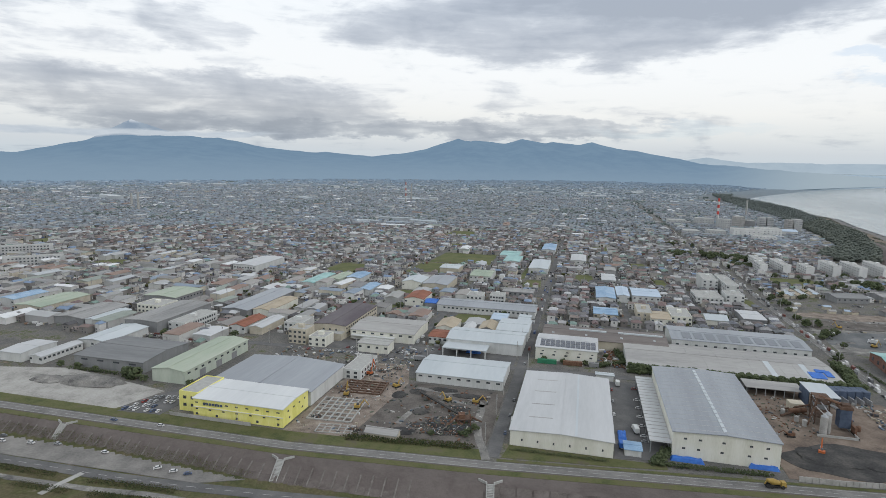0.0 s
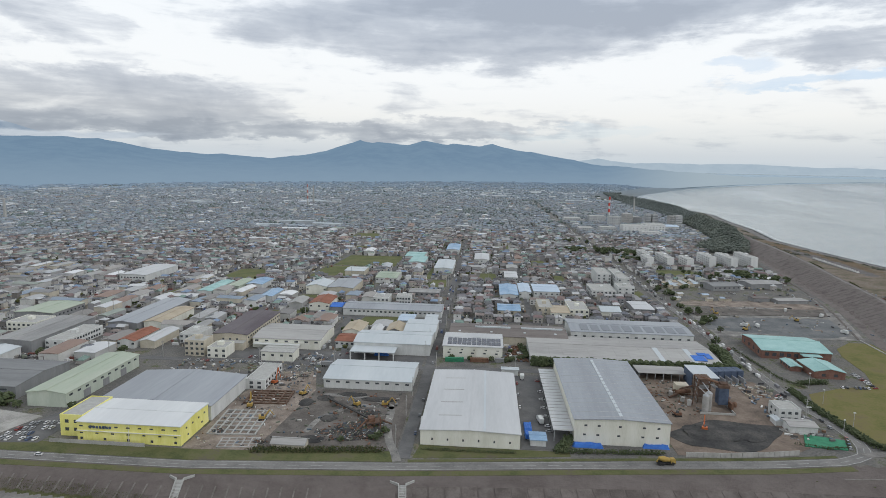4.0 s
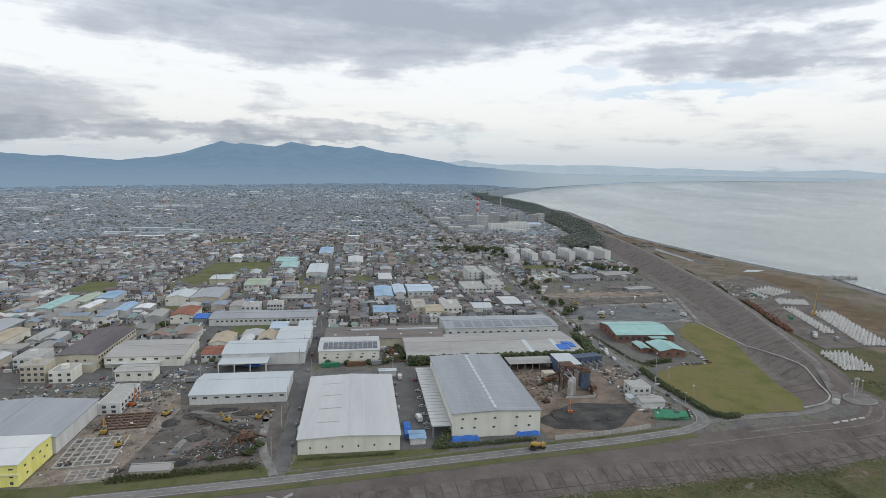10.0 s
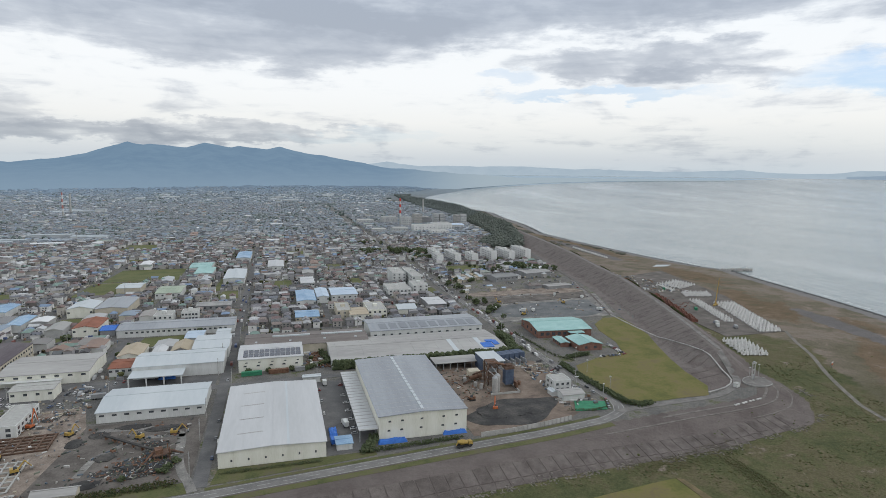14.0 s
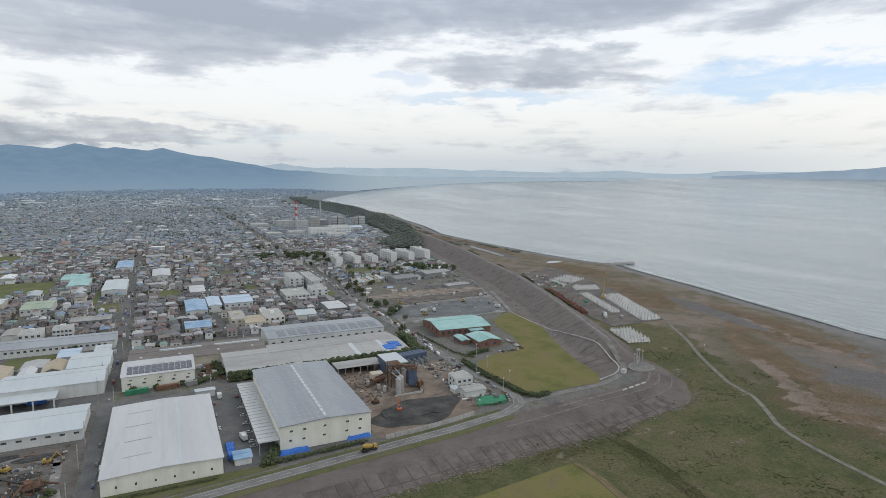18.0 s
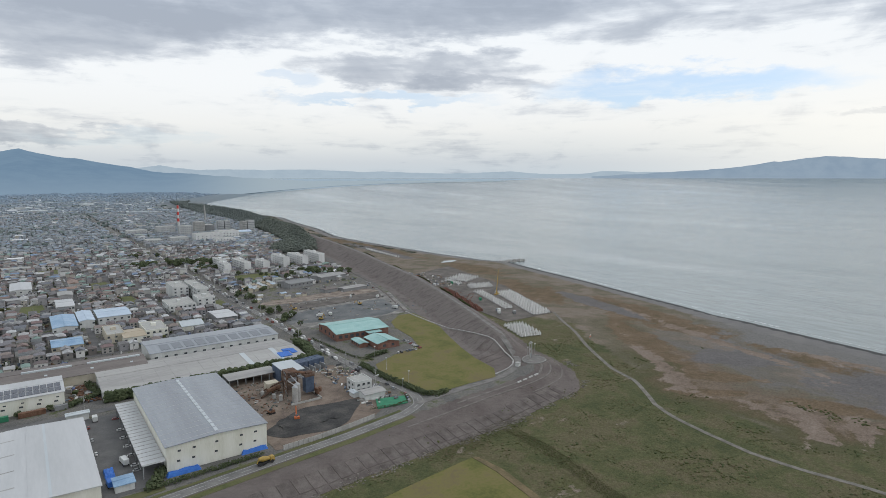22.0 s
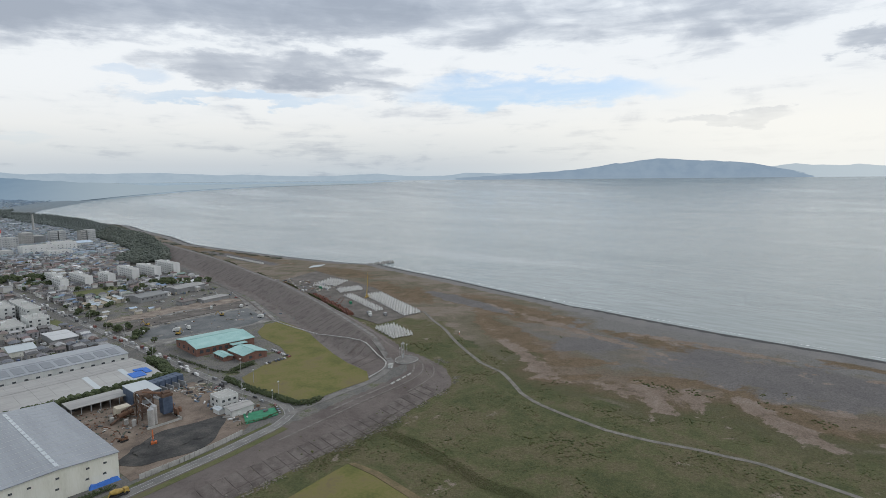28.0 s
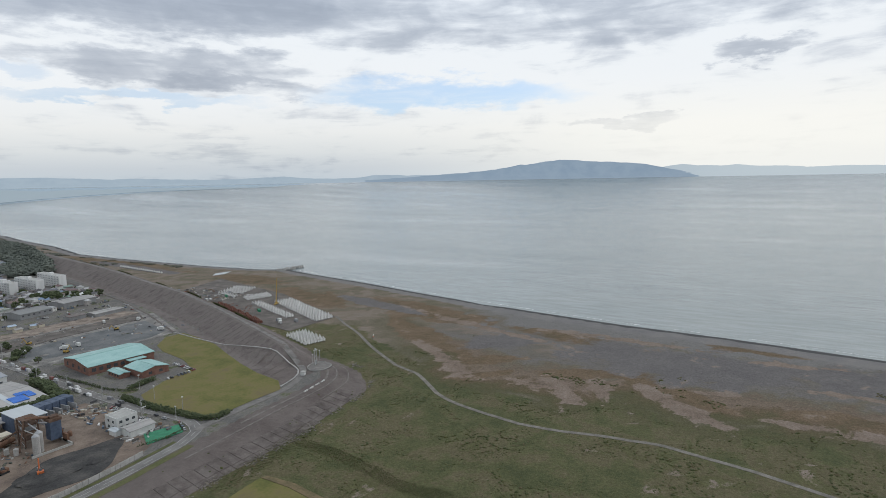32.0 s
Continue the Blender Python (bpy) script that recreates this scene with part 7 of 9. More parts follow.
sheet("ground_block_yard", [(352, 430), (368, 470), (412, 640), (498, 676), (462, 515), (405, 382), (345, 380)], -2.7, "yard_soil", "dark soil yard behind the beach", "yard", thick=0.5)
road("road_riverside", [(-420, 186), (-238, 185), (-180, 186), (-148, 188), (-108, 192), (-60, 198), (-20, 201)], 3.0, "asphalt", "asphalt riverside road with a dashed line", 0.12, lines=((0.0, 4, 4),))
sheet("ground_riverside_park", [(-420, 205.5), (-217, 205.5), (-160, 203), (-128, 199), (-146, 191), (-245, 188.2), (-420, 188.6)], -4.8, "pale_asphalt", "worn asphalt car park by the river", "car park", thick=0.6)
road("road_river_track", [(-400, 172), (-225, 174), (-183, 176), (-159, 179), (-120, 180)], 1.6, "gravel", "pale gravel track on the river bank", 0.12)


for k, line in enumerate(([(-262, 179.5), (-205, 180.5)], [(-188, 181), (-150, 184)], [(-258, 170), (-222, 171)], [(-214, 171.5), (-190, 172)], [(-180, 173), (-150, 176)])):
    hedge(line, 1.0, 4.0, "low dark bushes in a riverside bed", 0.6, 620 + k, "garden")
road("road_bed_path", [(-198, 168), (-197, 176), (-195, 185)], 1.4, "concrete", "pale concrete path between the beds", 0.14)
road("road_bed_path_west", [(-243, 165), (-230, 173)], 1.0, "concrete", "pale concrete path between the beds", 0.14)


def levee_steps(x, y):
    """Concrete steps down the river slope with a forked parapet at the head."""
    ob = empty("levee_steps", x, y, 8, 0.0)
    s0, s1 = slope_edges(x)
    run = float(s1 - s0) - 1.0
    n = 18
    for k in range(n):
        part("step", shared("levee_step", lambda: boxes((-1.2, -0.35, -0.9, 1.2, 0.35, 0.0)), "pale_concrete"), None, ob, at=pose(0, -k * run / n - 0.4, -5.0 * k / n + 0.25))
    for side in (-1, 1):
        bm = bmesh.new()
        vs = [bm.verts.new(p) for p in ((side * 1.25, 0, 0.0), (side * 1.6, 0, 0.0), (side * 1.6, 0, 1.0), (side * 1.25, 0, 1.0), (side * 1.25, -run, -5.0), (side * 1.6, -run, -5.0), (side * 1.6, -run, -4.2), (side * 1.25, -run, -4.2))]
        for q in ((0, 1, 2, 3), (7, 6, 5, 4), (0, 4, 5, 1), (1, 5, 6, 2), (2, 6, 7, 3), (3, 7, 4, 0)):
            bm.faces.new([vs[i] for i in q])
        bmesh.ops.recalc_face_normals(bm, faces=bm.faces)
        part("parapet", bm, "pale_concrete", ob)
        part("head_wall", boxes((0, -0.2, -0.3, 4.2, 0.2, 0.9)), "pale_concrete", ob, at=pose(side * 1.4, 0.2, 0, 0, 0, 35 if side > 0 else 145))
    return tagged(ob, "pale concrete steps down the levee slope", "steps", "steps on the levee")


for x in (-231, -118, -30):
    levee_steps(x, float(np.interp(x, RIVER_CREST[:, 0], RIVER_CREST[:, 1]) - slope_edges(x)[0]))

# ---- the block yard on the beach ----


def tetrapod_mesh():
    bm = bmesh.new()
    c = Vector((0, 0, 0.95))
    legs = [Vector((0, 0, 1))] + [Vector((0.943 * math.cos(2.094 * k), 0.943 * math.sin(2.094 * k), -0.333)) for k in range(3)]
    for d in legs:
        tube(bm, c, c + d * 1.75, 0.75, 0.42, 7)
    return bm


M["block"] = material("white_cast_concrete", [(0.46, 0.455, 0.44), (0.56, 0.555, 0.54), (0.62, 0.615, 0.60)], 0.4, 0.9, 0.03, object_random=0.08)
TETRA = shared("concrete_tetrapod", tetrapod_mesh, "block")


def block_field(corner, along_end, across_end, na, nb):
    """Places of blocks set out in rows over a parallelogram."""
    a, b, c = (np.array(p, float) for p in (corner, along_end, across_end))
    out = []
    for i in range(na):
        for j in range(nb):
            p = a + (b - a) * (i / max(1, na - 1)) + (c - a) * ((j + 0.5 * (i % 2)) / max(1, nb - 0.5))
            out.append((p[0] + random.uniform(-0.25, 0.25), p[1] + random.uniform(-0.25, 0.25)))
    return out


random.seed(4)
for x, y in block_field((321, 336), (333, 371), (339, 332), 12, 7) + block_field((383, 386), (424, 486), (402, 383), 33, 6):
    ob = new("concrete_tetrapod", TETRA)
    s = random.uniform(0.9, 1.05)
    ob.matrix_world = pose(x, y, float(height_at(x, y)) + 0.15, 0, 0, random.uniform(0, 120)) @ Matrix.Diagonal((s, s, s, 1))
    tagged(ob, "white cast concrete tetrapod standing in a row", "tetrapod", "tetrapods of the block yard")
bm = bmesh.new()
rest = block_field((379, 421), (408, 503), (387, 419), 27, 3) + block_field((418, 522), (444, 516), (427, 540), 10, 5) + block_field((423, 553), (429, 589), (427, 552), 12, 2) + block_field((440, 560), (470, 575), (436, 590), 9, 8)
rest += block_field((488, 798), (498, 926), (492, 797), 40, 1)
for x, y in rest:
    z = float(height_at(x, y)) + 0.15
    c = Vector((x, y, z + 0.95))
    a = random.uniform(0, 2)
    for d in [Vector((0, 0, 1))] + [Vector((0.943 * math.cos(a + 2.094 * k), 0.943 * math.sin(a + 2.094 * k), -0.333)) for k in range(3)]:
        tube(bm, c, c + d * 1.75, 0.75, 0.42, 6)
tagged(part("tetrapod_rows", bm, "block", None), "further rows of white concrete tetrapods", "tetrapods", kind="stuff")

# ---- vehicles ----
PAINTS = {"white": (0.62, 0.62, 0.62), "silver": (0.34, 0.35, 0.36), "black": (0.025, 0.025, 0.03), "blue": (0.06, 0.09, 0.17), "red": (0.22, 0.04, 0.035), "grey": (0.14, 0.145, 0.15)}
for key, c in PAINTS.items():
    M["car_" + key] = material(key + "_car_paint", [tuple(v * 0.9 for v in c), c], 2.0, 0.3, spec=0.5)


def car_shell(l, w, h0, h1, roof_from, roof_to):
    """A car's lower body or cabin: a box with a drawn-in top."""
    bm = bmesh.new()
    lo = [(-l / 2, -w / 2, h0), (l / 2, -w / 2, h0), (l / 2, w / 2, h0), (-l / 2, w / 2, h0)]
    hi = [(roof_from, -w / 2 * 0.86, h1), (roof_to, -w / 2 * 0.86, h1), (roof_to, w / 2 * 0.86, h1), (roof_from, w / 2 * 0.86, h1)]
    a, b = [bm.verts.new(p) for p in lo], [bm.verts.new(p) for p in hi]
    for k in range(4):
        bm.faces.new((a[k], a[(k + 1) % 4], b[(k + 1) % 4], b[k]))
    bm.faces.new(b), bm.faces.new(a[::-1])
    return bm


def wheel():
    return tube(bmesh.new(), (0, -0.12, 0.32), (0, 0.12, 0.32), 0.32, 0.32, 10)


def car_master(colour):
    ob = new("car")
    part("body", shared(("car_body", colour), lambda: car_shell(4.3, 1.75, 0.25, 0.92, -2.1, 2.05), "car_" + colour), None, ob)
    part("cabin", shared("car_cabin", lambda: car_shell(3.0, 1.6, 0.92, 1.42, -1.15, 0.75), "glass"), None, ob, "dark glazed cabin")
    part("car_roof", shared(("car_roof", colour), lambda: boxes((-1.12, -0.66, 1.42, 0.72, 0.66, 1.5)), "car_" + colour), None, ob)
    for x in (-1.35, 1.35):
        for y in (-0.8, 0.8):
            w = part("wheel", shared("car_wheel", wheel, "tyre"), None, ob, at=pose(x, y, 0))
            part("rim", shared("car_rim", lambda: tube(bmesh.new(), (0, -0.14, 0.32), (0, 0.14, 0.32), 0.19, 0.19, 8), "steel"), None, w)
    return tagged(ob, "small %s parked car" % colour, "car", "parked cars")


MASTERS = {}
random.seed(11)


def car(x, y, rot, colour=None, lift=0.16):
    colour = colour or random.choice(["white", "white", "white", "silver", "silver", "black", "grey", "blue", "red"])
    z = max(float(height_at(x, y)), -4.8) + lift
    m = pose(x, y, z, 0, 0, rot) @ Matrix.Diagonal((0.87, 0.87, 0.87, 1))
    if colour not in MASTERS:
        MASTERS[colour] = car_master(colour)
        MASTERS[colour].matrix_world = m
        return
    copy_thing(MASTERS[colour], m)


def car_row(x0, y0, x1, y1, n, rot, skip=0.15):
    for k in range(n):
        if random.random() > skip:
            u = k / max(1, n - 1)
            car(x0 + (x1 - x0) * u, y0 + (y1 - y0) * u, rot + random.uniform(-3, 3))


def truck(x, y, rot, colour="car_white", box_mat="wall_white", length=7.0, label="white box truck parked in the yard"):
    ob = empty("truck", x, y, rot)
    part("cargo_box", boxes((-length / 2, -1.1, 0.95, length / 2 - 1.9, 1.1, 3.2)), box_mat, ob)
    cab = car_shell(1.7, 2.1, 0.6, 2.5, -0.8, 0.55)
    bmesh.ops.translate(cab, verts=cab.verts, vec=(length / 2 - 0.85, 0, 0))
    part("cab", cab, colour, ob)
    part("chassis", boxes((-length / 2 + 0.2, -0.5, 0.55, length / 2 - 0.3, 0.5, 0.95)), "steel", ob)
    for wx in (-length / 2 + 1.2, -length / 2 + 2.3, length / 2 - 1.2):
        for wy in (-0.95, 0.95):
            part("wheel", shared("truck_wheel", lambda: tube(bmesh.new(), (0, -0.16, 0.5), (0, 0.16, 0.5), 0.5, 0.5, 10), "tyre"), None, ob, at=pose(wx, wy, 0))
    return tagged(ob, label, "truck")


car_row(-217, 233, -199, 234.5, 7, 90)
car_row(-215, 238, -200, 240, 7, 90)
car_row(-214, 243, -200, 246, 6, 90)
car_row(-212, 249, -200, 252, 5, 90)
for x, y, a in ((-255, 201, 5), (-251, 197, 0), (-237, 199, 4), (-225, 201.5, 0), (-199, 201, 2), (-168, 196, 40), (-160, 195.5, 30), (-153, 195.5, 25), (-212, 220.5, 0), (-187, 221.5, 0)):
    car(x, y, a, lift=0.2)
car_row(-150, 357, -128, 359, 8, 80)
car_row(-118, 358, -100, 360, 7, 85)
car_row(-98, 366, -90, 372, 3, 85)
car_row(-118, 340, -106, 346, 4, 60)
car_row(33, 264, 33, 336, 14, 0, 0.35)
car_row(20.5, 262, 20.5, 340, 10, 90, 0.6)
car_row(210, 348.5, 230, 349, 9, 80)
car_row(162, 285, 166, 300, 4, 30)
car_row(170, 268, 174, 278, 4, 70, 0.1)
car_row(-30, 240, -31, 300, 4, 90, 0.3)
for y in (286, 300, 372, 430, 470, 545, 610, 700, 820, 960):
    car(171 + random.uniform(-2, 3), y + random.uniform(-8, 8), 90, lift=0.18)
for y in (360, 420, 520, 600, 690):
    car(-33 + random.choice((-1.5, 1.5)), y, 90, lift=0.18)
for k in range(70):
    x, y = random.uniform(-160, 166), random.uniform(470, 720)
    if bool(is_free(np.array([x]), np.array([y]), 1.5)[0]):
        car(x, y, random.choice((0, 90)) + random.uniform(-6, 6), lift=0.12)
for k in range(26):
    car(random.uniform(184, 222), random.uniform(585, 690), random.choice((0, 90)) + random.uniform(-20, 20), lift=0.12)
truck(29.5, 280, 100, label="white box truck beside the loading canopy")
truck(22, 262, 95, "car_blue", "tarp", 6.0, "truck under a blue tarpaulin")
truck(-96, 347, 5, box_mat="wall_grey", length=9.0, label="grey trailer truck on the forecourt")
truck(38, 318, 8, length=6.0)
truck(39, 300, 8, length=6.0)
truck(24, 340, 90, length=6.0)
truck(-28, 272, 92, length=6.0, label="small white truck on the lane")


def container(x, y, rot, mat, label, length=12.0):
    ob = empty("container", x, y, rot)
    bm = boxes((-length / 2, -1.2, 0.15, length / 2, 1.2, 2.7))
    part("body", bm, mat, ob)
    for k in range(int(length / 1.0)):
        for s in (-1, 1):
            part("rib", shared(("container_rib", mat), lambda: boxes((-0.15, -0.05, 0.3, 0.15, 0.05, 2.6)), mat), None, ob, at=pose(-length / 2 + 0.6 + k, s * 1.23, 0))
    return tagged(ob, label, "container")


container(-18, 366.5, 2, "green_net", "dark green shipping container beside the lane")
container(-2, 367.5, 3, "rust", "rust red shipping container beside the lane")
container(11, 368.5, 3, "wall_grey", "grey shipping container beside the lane", 6.0)


def excavator(x, y, rot, mat, label, reach=1.0):
    ob = empty("excavator", x, y, rot)
    for s in (-1, 1):
        part("track", boxes((-1.9, s * 1.2 - 0.3, 0, 1.9, s * 1.2 + 0.3, 0.8)), "tyre", ob)
    part("body", boxes((-1.8, -1.3, 0.95, 1.3, 1.3, 1.9), (-1.8, -1.3, 1.9, -0.6, 1.3, 2.3)), mat, ob)
    part("cab", car_shell(1.5, 1.0, 1.9, 3.0, -0.5, 0.45), "glass", ob)
    bm = tube(bmesh.new(), (1.2, 0.3, 1.6), (3.4, 0.3, 4.6 * reach), 0.35, 0.28, 6)
    boom = part("boom", bm, mat, ob)
    part("arm", tube(bmesh.new(), (3.4, 0.3, 4.6 * reach), (5.6, 0.3, 1.6), 0.25, 0.2, 6), mat, boom)
    part("bucket", boxes((5.2, -0.2, 0.6, 6.2, 0.8, 1.6)), "steel", boom)
    return tagged(ob, label, "excavator")


excavator(-118, 314, 70, "orange", "orange excavator with a raised boom", 1.9)
excavator(-119, 281, 100, "amber", "yellow excavator on the building site", 1.5)
excavator(-107, 267, 20, "amber", "yellow excavator among foundation beams")
excavator(-97, 300, 60, "amber", "yellow excavator beside the lane")
excavator(-65, 289, 150, "amber", "yellow loader in the scrap yard")
excavator(-50, 291, 0, "amber", "yellow excavator in the scrap yard")
excavator(109, 280, 70, "orange", "orange-red excavator on the ash heap", 1.4)
excavator(101, 296, 190, "rust", "rusty brown loader by the mixing plant", 0.7)
gate = empty("site_barrier", 366, 304, 30)
part("board", boxes((-1.8, -0.12, 1.2, 1.8, 0.12, 2.6)), "orange", gate)
part("top_board", boxes((-1.8, -0.14, 2.62, 1.8, 0.14, 3.3)), "wall_white", gate)
for x in (-1.5, 1.5):
    part("post", boxes((x - 0.12, -0.3, 0, x + 0.12, 0.3, 1.2)), "steel", gate)
tagged(gate, "orange and white barrier beside the gravel path", "barrier")
mixer = empty("mixer_truck", 80, 243.6, 7, 0.16)
part("chassis", boxes((-3.9, -1.1, 0.6, 3.9, 1.1, 1.0)), "tyre", mixer)
part("cab", car_shell(2.0, 2.2, 1.0, 2.8, -0.95, 0.7), "amber", mixer, at=pose(2.9, 0, 0))
part("drum", tube(tube(bmesh.new(), (1.6, 0, 2.1), (-1.2, 0, 2.5), 0.8, 1.25, 14), (-1.2, 0, 2.5), (-3.4, 0, 3.0), 1.25, 0.6, 14), "amber", mixer, "orange-yellow mixing drum")
part("chute", tube(bmesh.new(), (-3.3, 0, 2.6), (-4.1, 0, 1.2), 0.3, 0.25, 6), "amber", mixer)
for x in (-2.9, -1.6, 2.6):
    for y in (-1.0, 1.0):
        part("wheel", shared("truck_wheel", wheel, "tyre"), None, mixer, at=pose(x, y, 0) @ Matrix.Diagonal((1.5, 1.5, 1.5, 1)))
tagged(mixer, "orange-yellow concrete mixer truck on the levee road", "truck")

# ---- building site and scrap yard ----
site = empty("foundation_grid", -116, 263, 4)
for k in range(7):
    part("beam", boxes((-11.5 + 3.7 * k, -14, 0.1, -10.9 + 3.7 * k, 14, 0.7)), "pale_concrete", site)
for k in range(7):
    part("cross_beam", boxes((-11.5, -14 + 4.4 * k, 0.1, 11.3, -13.4 + 4.4 * k, 0.68)), "pale_concrete", site)
tagged(site, "pale concrete foundation beams in a grid", "foundation")
site2 = empty("foundation_grid", -113, 294, 4)
for k in range(6):
    part("beam", boxes((-12 + 4.4 * k, -9, 0.1, -11.2 + 4.4 * k, 9, 0.9)), "dark_rust", site2)
for k in range(6):
    part("cross_beam", boxes((-12, -9 + 3.4 * k, 0.1, 11, -8.3 + 3.4 * k, 0.87)), "dark_rust", site2)
tagged(site2, "rust brown trench sheeting round foundations", "foundation")
site3 = empty("foundation_grid", -108, 242, 8)
for k in range(6):
    part("beam", boxes((-9 + 3.4 * k, -4.5, 0.1, -8.5 + 3.4 * k, 4.5, 0.5)), "concrete", site3)
for k in range(4):
    part("cross_beam", boxes((-9, -4.5 + 2.9 * k, 0.1, 8.6, -4.1 + 2.9 * k, 0.48)), "concrete", site3)
tagged(site3, "grey foundation strips in brown soil", "foundation")
M["scrap"] = material("mixed_scrap", TONE, 0.5, 0.8, island=[(0.16, 0.09, 0.06), (0.10, 0.10, 0.10), (0.25, 0.24, 0.22), (0.06, 0.07, 0.06), (0.20, 0.115, 0.08), (0.12, 0.13, 0.10), (0.45, 0.44, 0.42), (0.09, 0.12, 0.15)])


def heap(x, y, rx, ry, h, n, mat, label, seed, size=0.8):
    """A heap of scrap or rubble: a low mound under tumbled pieces."""
    r = random.Random(seed)
    ob = empty("scrap_heap", x, y)
    mound = bmesh.new()
    bmesh.ops.create_icosphere(mound, subdivisions=3, radius=1.0)
    for v in mound.verts:
        k = 1 + 0.25 * noise.noise(v.co * 2.0 + Vector((seed, 0, 0)))
        v.co = Vector((v.co.x * rx * k, v.co.y * ry * k, max(v.co.z, -0.02) * h * k * 0.7))
    part("mound", mound, "dark_soil" if mat == "scrap" else mat, ob)
    bm = bmesh.new()
    for k in range(n):
        a, u = r.uniform(0, 6.28), math.sqrt(r.random())
        px, py = rx * u * math.cos(a) * 1.15, ry * u * math.sin(a) * 1.15
        pz = max(0.1, h * 0.7 * (1 - u * u)) + r.uniform(0, 0.4)
        t = Matrix.Translation((px, py, pz)) @ Euler((r.uniform(-0.6, 0.6), r.uniform(-0.6, 0.6), r.uniform(0, 3))).to_matrix().to_4x4()
        l, w, d = size * r.uniform(0.4, 2.6), size * r.uniform(0.15, 0.7), size * r.uniform(0.15, 0.7)
        box(bm, -l / 2, -w / 2, -d / 2, l / 2, w / 2, d / 2, t)
    part("rubble", bm, mat, ob)["kind"] = "stuff"
    return tagged(ob, label, "scrap heap")


HEAPS = [(-62, 262, 7, 6, 2.4, 90), (-53, 258, 7, 6, 3.4, 110), (-54, 270, 6, 6, 2.6, 80), (-62, 252, 7, 3, 1.4, 50), (-72, 257, 5, 3, 1.0, 30), (-57, 281, 6, 3, 1.5, 30)]
for k, (x, y, rx, ry, h, n) in enumerate(HEAPS):
    heap(x, y, rx, ry, h, n, "scrap", "tumbled heap of rusty scrap and timber", 60 + k)
for k, (x, y, rx, ry, h) in enumerate([(-75, 272, 4, 4, 1.6), (-77, 249, 6, 4, 1.2), (-92, 290, 4, 5, 1.2), (-70, 303, 8, 3, 1.6), (-55, 298, 10, 3, 1.8), (-84, 297, 5, 4, 1.0)]):
    heap(x, y, rx, ry, h, 14, "dark_soil", "low heap of dark crushed stone", 80 + k, 0.4)
for k, (x, y, rx, ry, h) in enumerate([(-262, 258, 20, 9, 4.2), (-287, 254, 10, 6, 2.0)]):
    heap(x, y, rx, ry, h, 30, "gravel", "broad heap of grey gravel", 90 + k, 0.4)
for k, (x, y, rx, ry) in enumerate([(-112, 322, 4, 3), (-106, 328, 4, 2), (-99, 244, 3, 2), (-122, 252, 3, 2)]):
    heap(x, y, rx, ry, 0.9, 60, "scrap", "rubble and timber on the site", 95 + k, 0.6)
for x, y, rx, ry in ((112, 277, 15, 10), (128, 279, 10, 9)):
    heap(x, y, rx, ry, 2.0, 10, "dark_soil", "broad dark heap of ash", 110 + rx, 0.4)
for k in range(9):
    tree(-52 + random.uniform(-12, 8), 262 + random.uniform(-14, 10), random.uniform(2.0, 3.6), random.uniform(1.4, 2.4), "dark wild bush among the scrap", 820 + k)
road("road_yard_track", [(-35, 233), (-38, 243), (-42, 252), (-45, 268), (-46, 290), (-60, 300), (-86, 302)], 1.9, "gravel", "pale dirt track through the scrap yard", 0.2)
road("road_yard_track_west", [(-45, 288), (-66, 290), (-80, 272), (-82, 256)], 1.6, "gravel", "pale dirt track through the scrap yard", 0.2)
hut = hall("site_hut", -92, 238.5, -77, 244.5, 2.4, 1.3, "x", "roof_dust", "wall_beige", "old hut with a rounded pale roof", "hut")
crusher = empty("scrap_crusher", -51, 263, 20)
for x in (-3, 0, 3):
    for y in (-2.2, 2.2):
        part("post", boxes((x - 0.22, y - 0.22, 0, x + 0.22, y + 0.22, 5.5 + 0.4 * x)), "rust", crusher)
part("deck", boxes((-3.6, -2.8, 4.0, 3.6, 2.8, 4.3)), "dark_rust", crusher)
part("hopper", boxes((-2.4, -1.8, 4.32, 0.6, 1.8, 6.2)), "rust", crusher)
part("chute", tube(bmesh.new(), (3, 0, 4.6), (9, 1, 1.2), 0.5, 0.45, 6), "dark_rust", crusher)
part("chute", tube(bmesh.new(), (-3, 0, 5.0), (-9, -3, 1.0), 0.45, 0.4, 6), "rust", crusher)
tagged(crusher, "rusty scrap crusher with chutes among heaps", "crusher")
belt = empty("conveyor", -68, 282, -40)
part("belt", boxes((-17, -0.6, 1.6, 17, 0.6, 2.2)), "dark_soil", belt)
for k in range(6):
    part("trestle", boxes((-15 + 6 * k, -0.7, 0, -14.6 + 6 * k, 0.7, 1.6)), "rust", belt)
tagged(belt, "long dark conveyor belt on trestles", "conveyor")

# ---- the mixing plant ----
pl = empty("mixing_plant", 122, 314, 0)
for x, y in ((-5, -12), (-2.2, -8.5)):
    part("silo", tube(bmesh.new(), (x, y, 0), (x, y, 9.6), 1.6, 1.6, 16), "concrete", pl)
    part("silo_cap", tube(bmesh.new(), (x, y, 9.6), (x, y, 10.6), 1.7, 0.5, 16), "steel", pl)
part("tower", boxes((4.5, -4.5, 1.8, 9.5, 0.5, 11.0)), "dark_blue", pl, "dark blue sheeted tower")
part("tower_head", boxes((4.2, -4.8, 11.02, 9.8, 0.8, 12.4), (5.2, -3.8, 12.4, 8.8, -0.4, 13.4)), "dark_rust", pl)
frame_bm = bmesh.new()
for x in (-4, 2):
    for y in (2, 9):
        box(frame_bm, x - 0.25, y - 0.25, 0, x + 0.25, y + 0.25, 13.5)
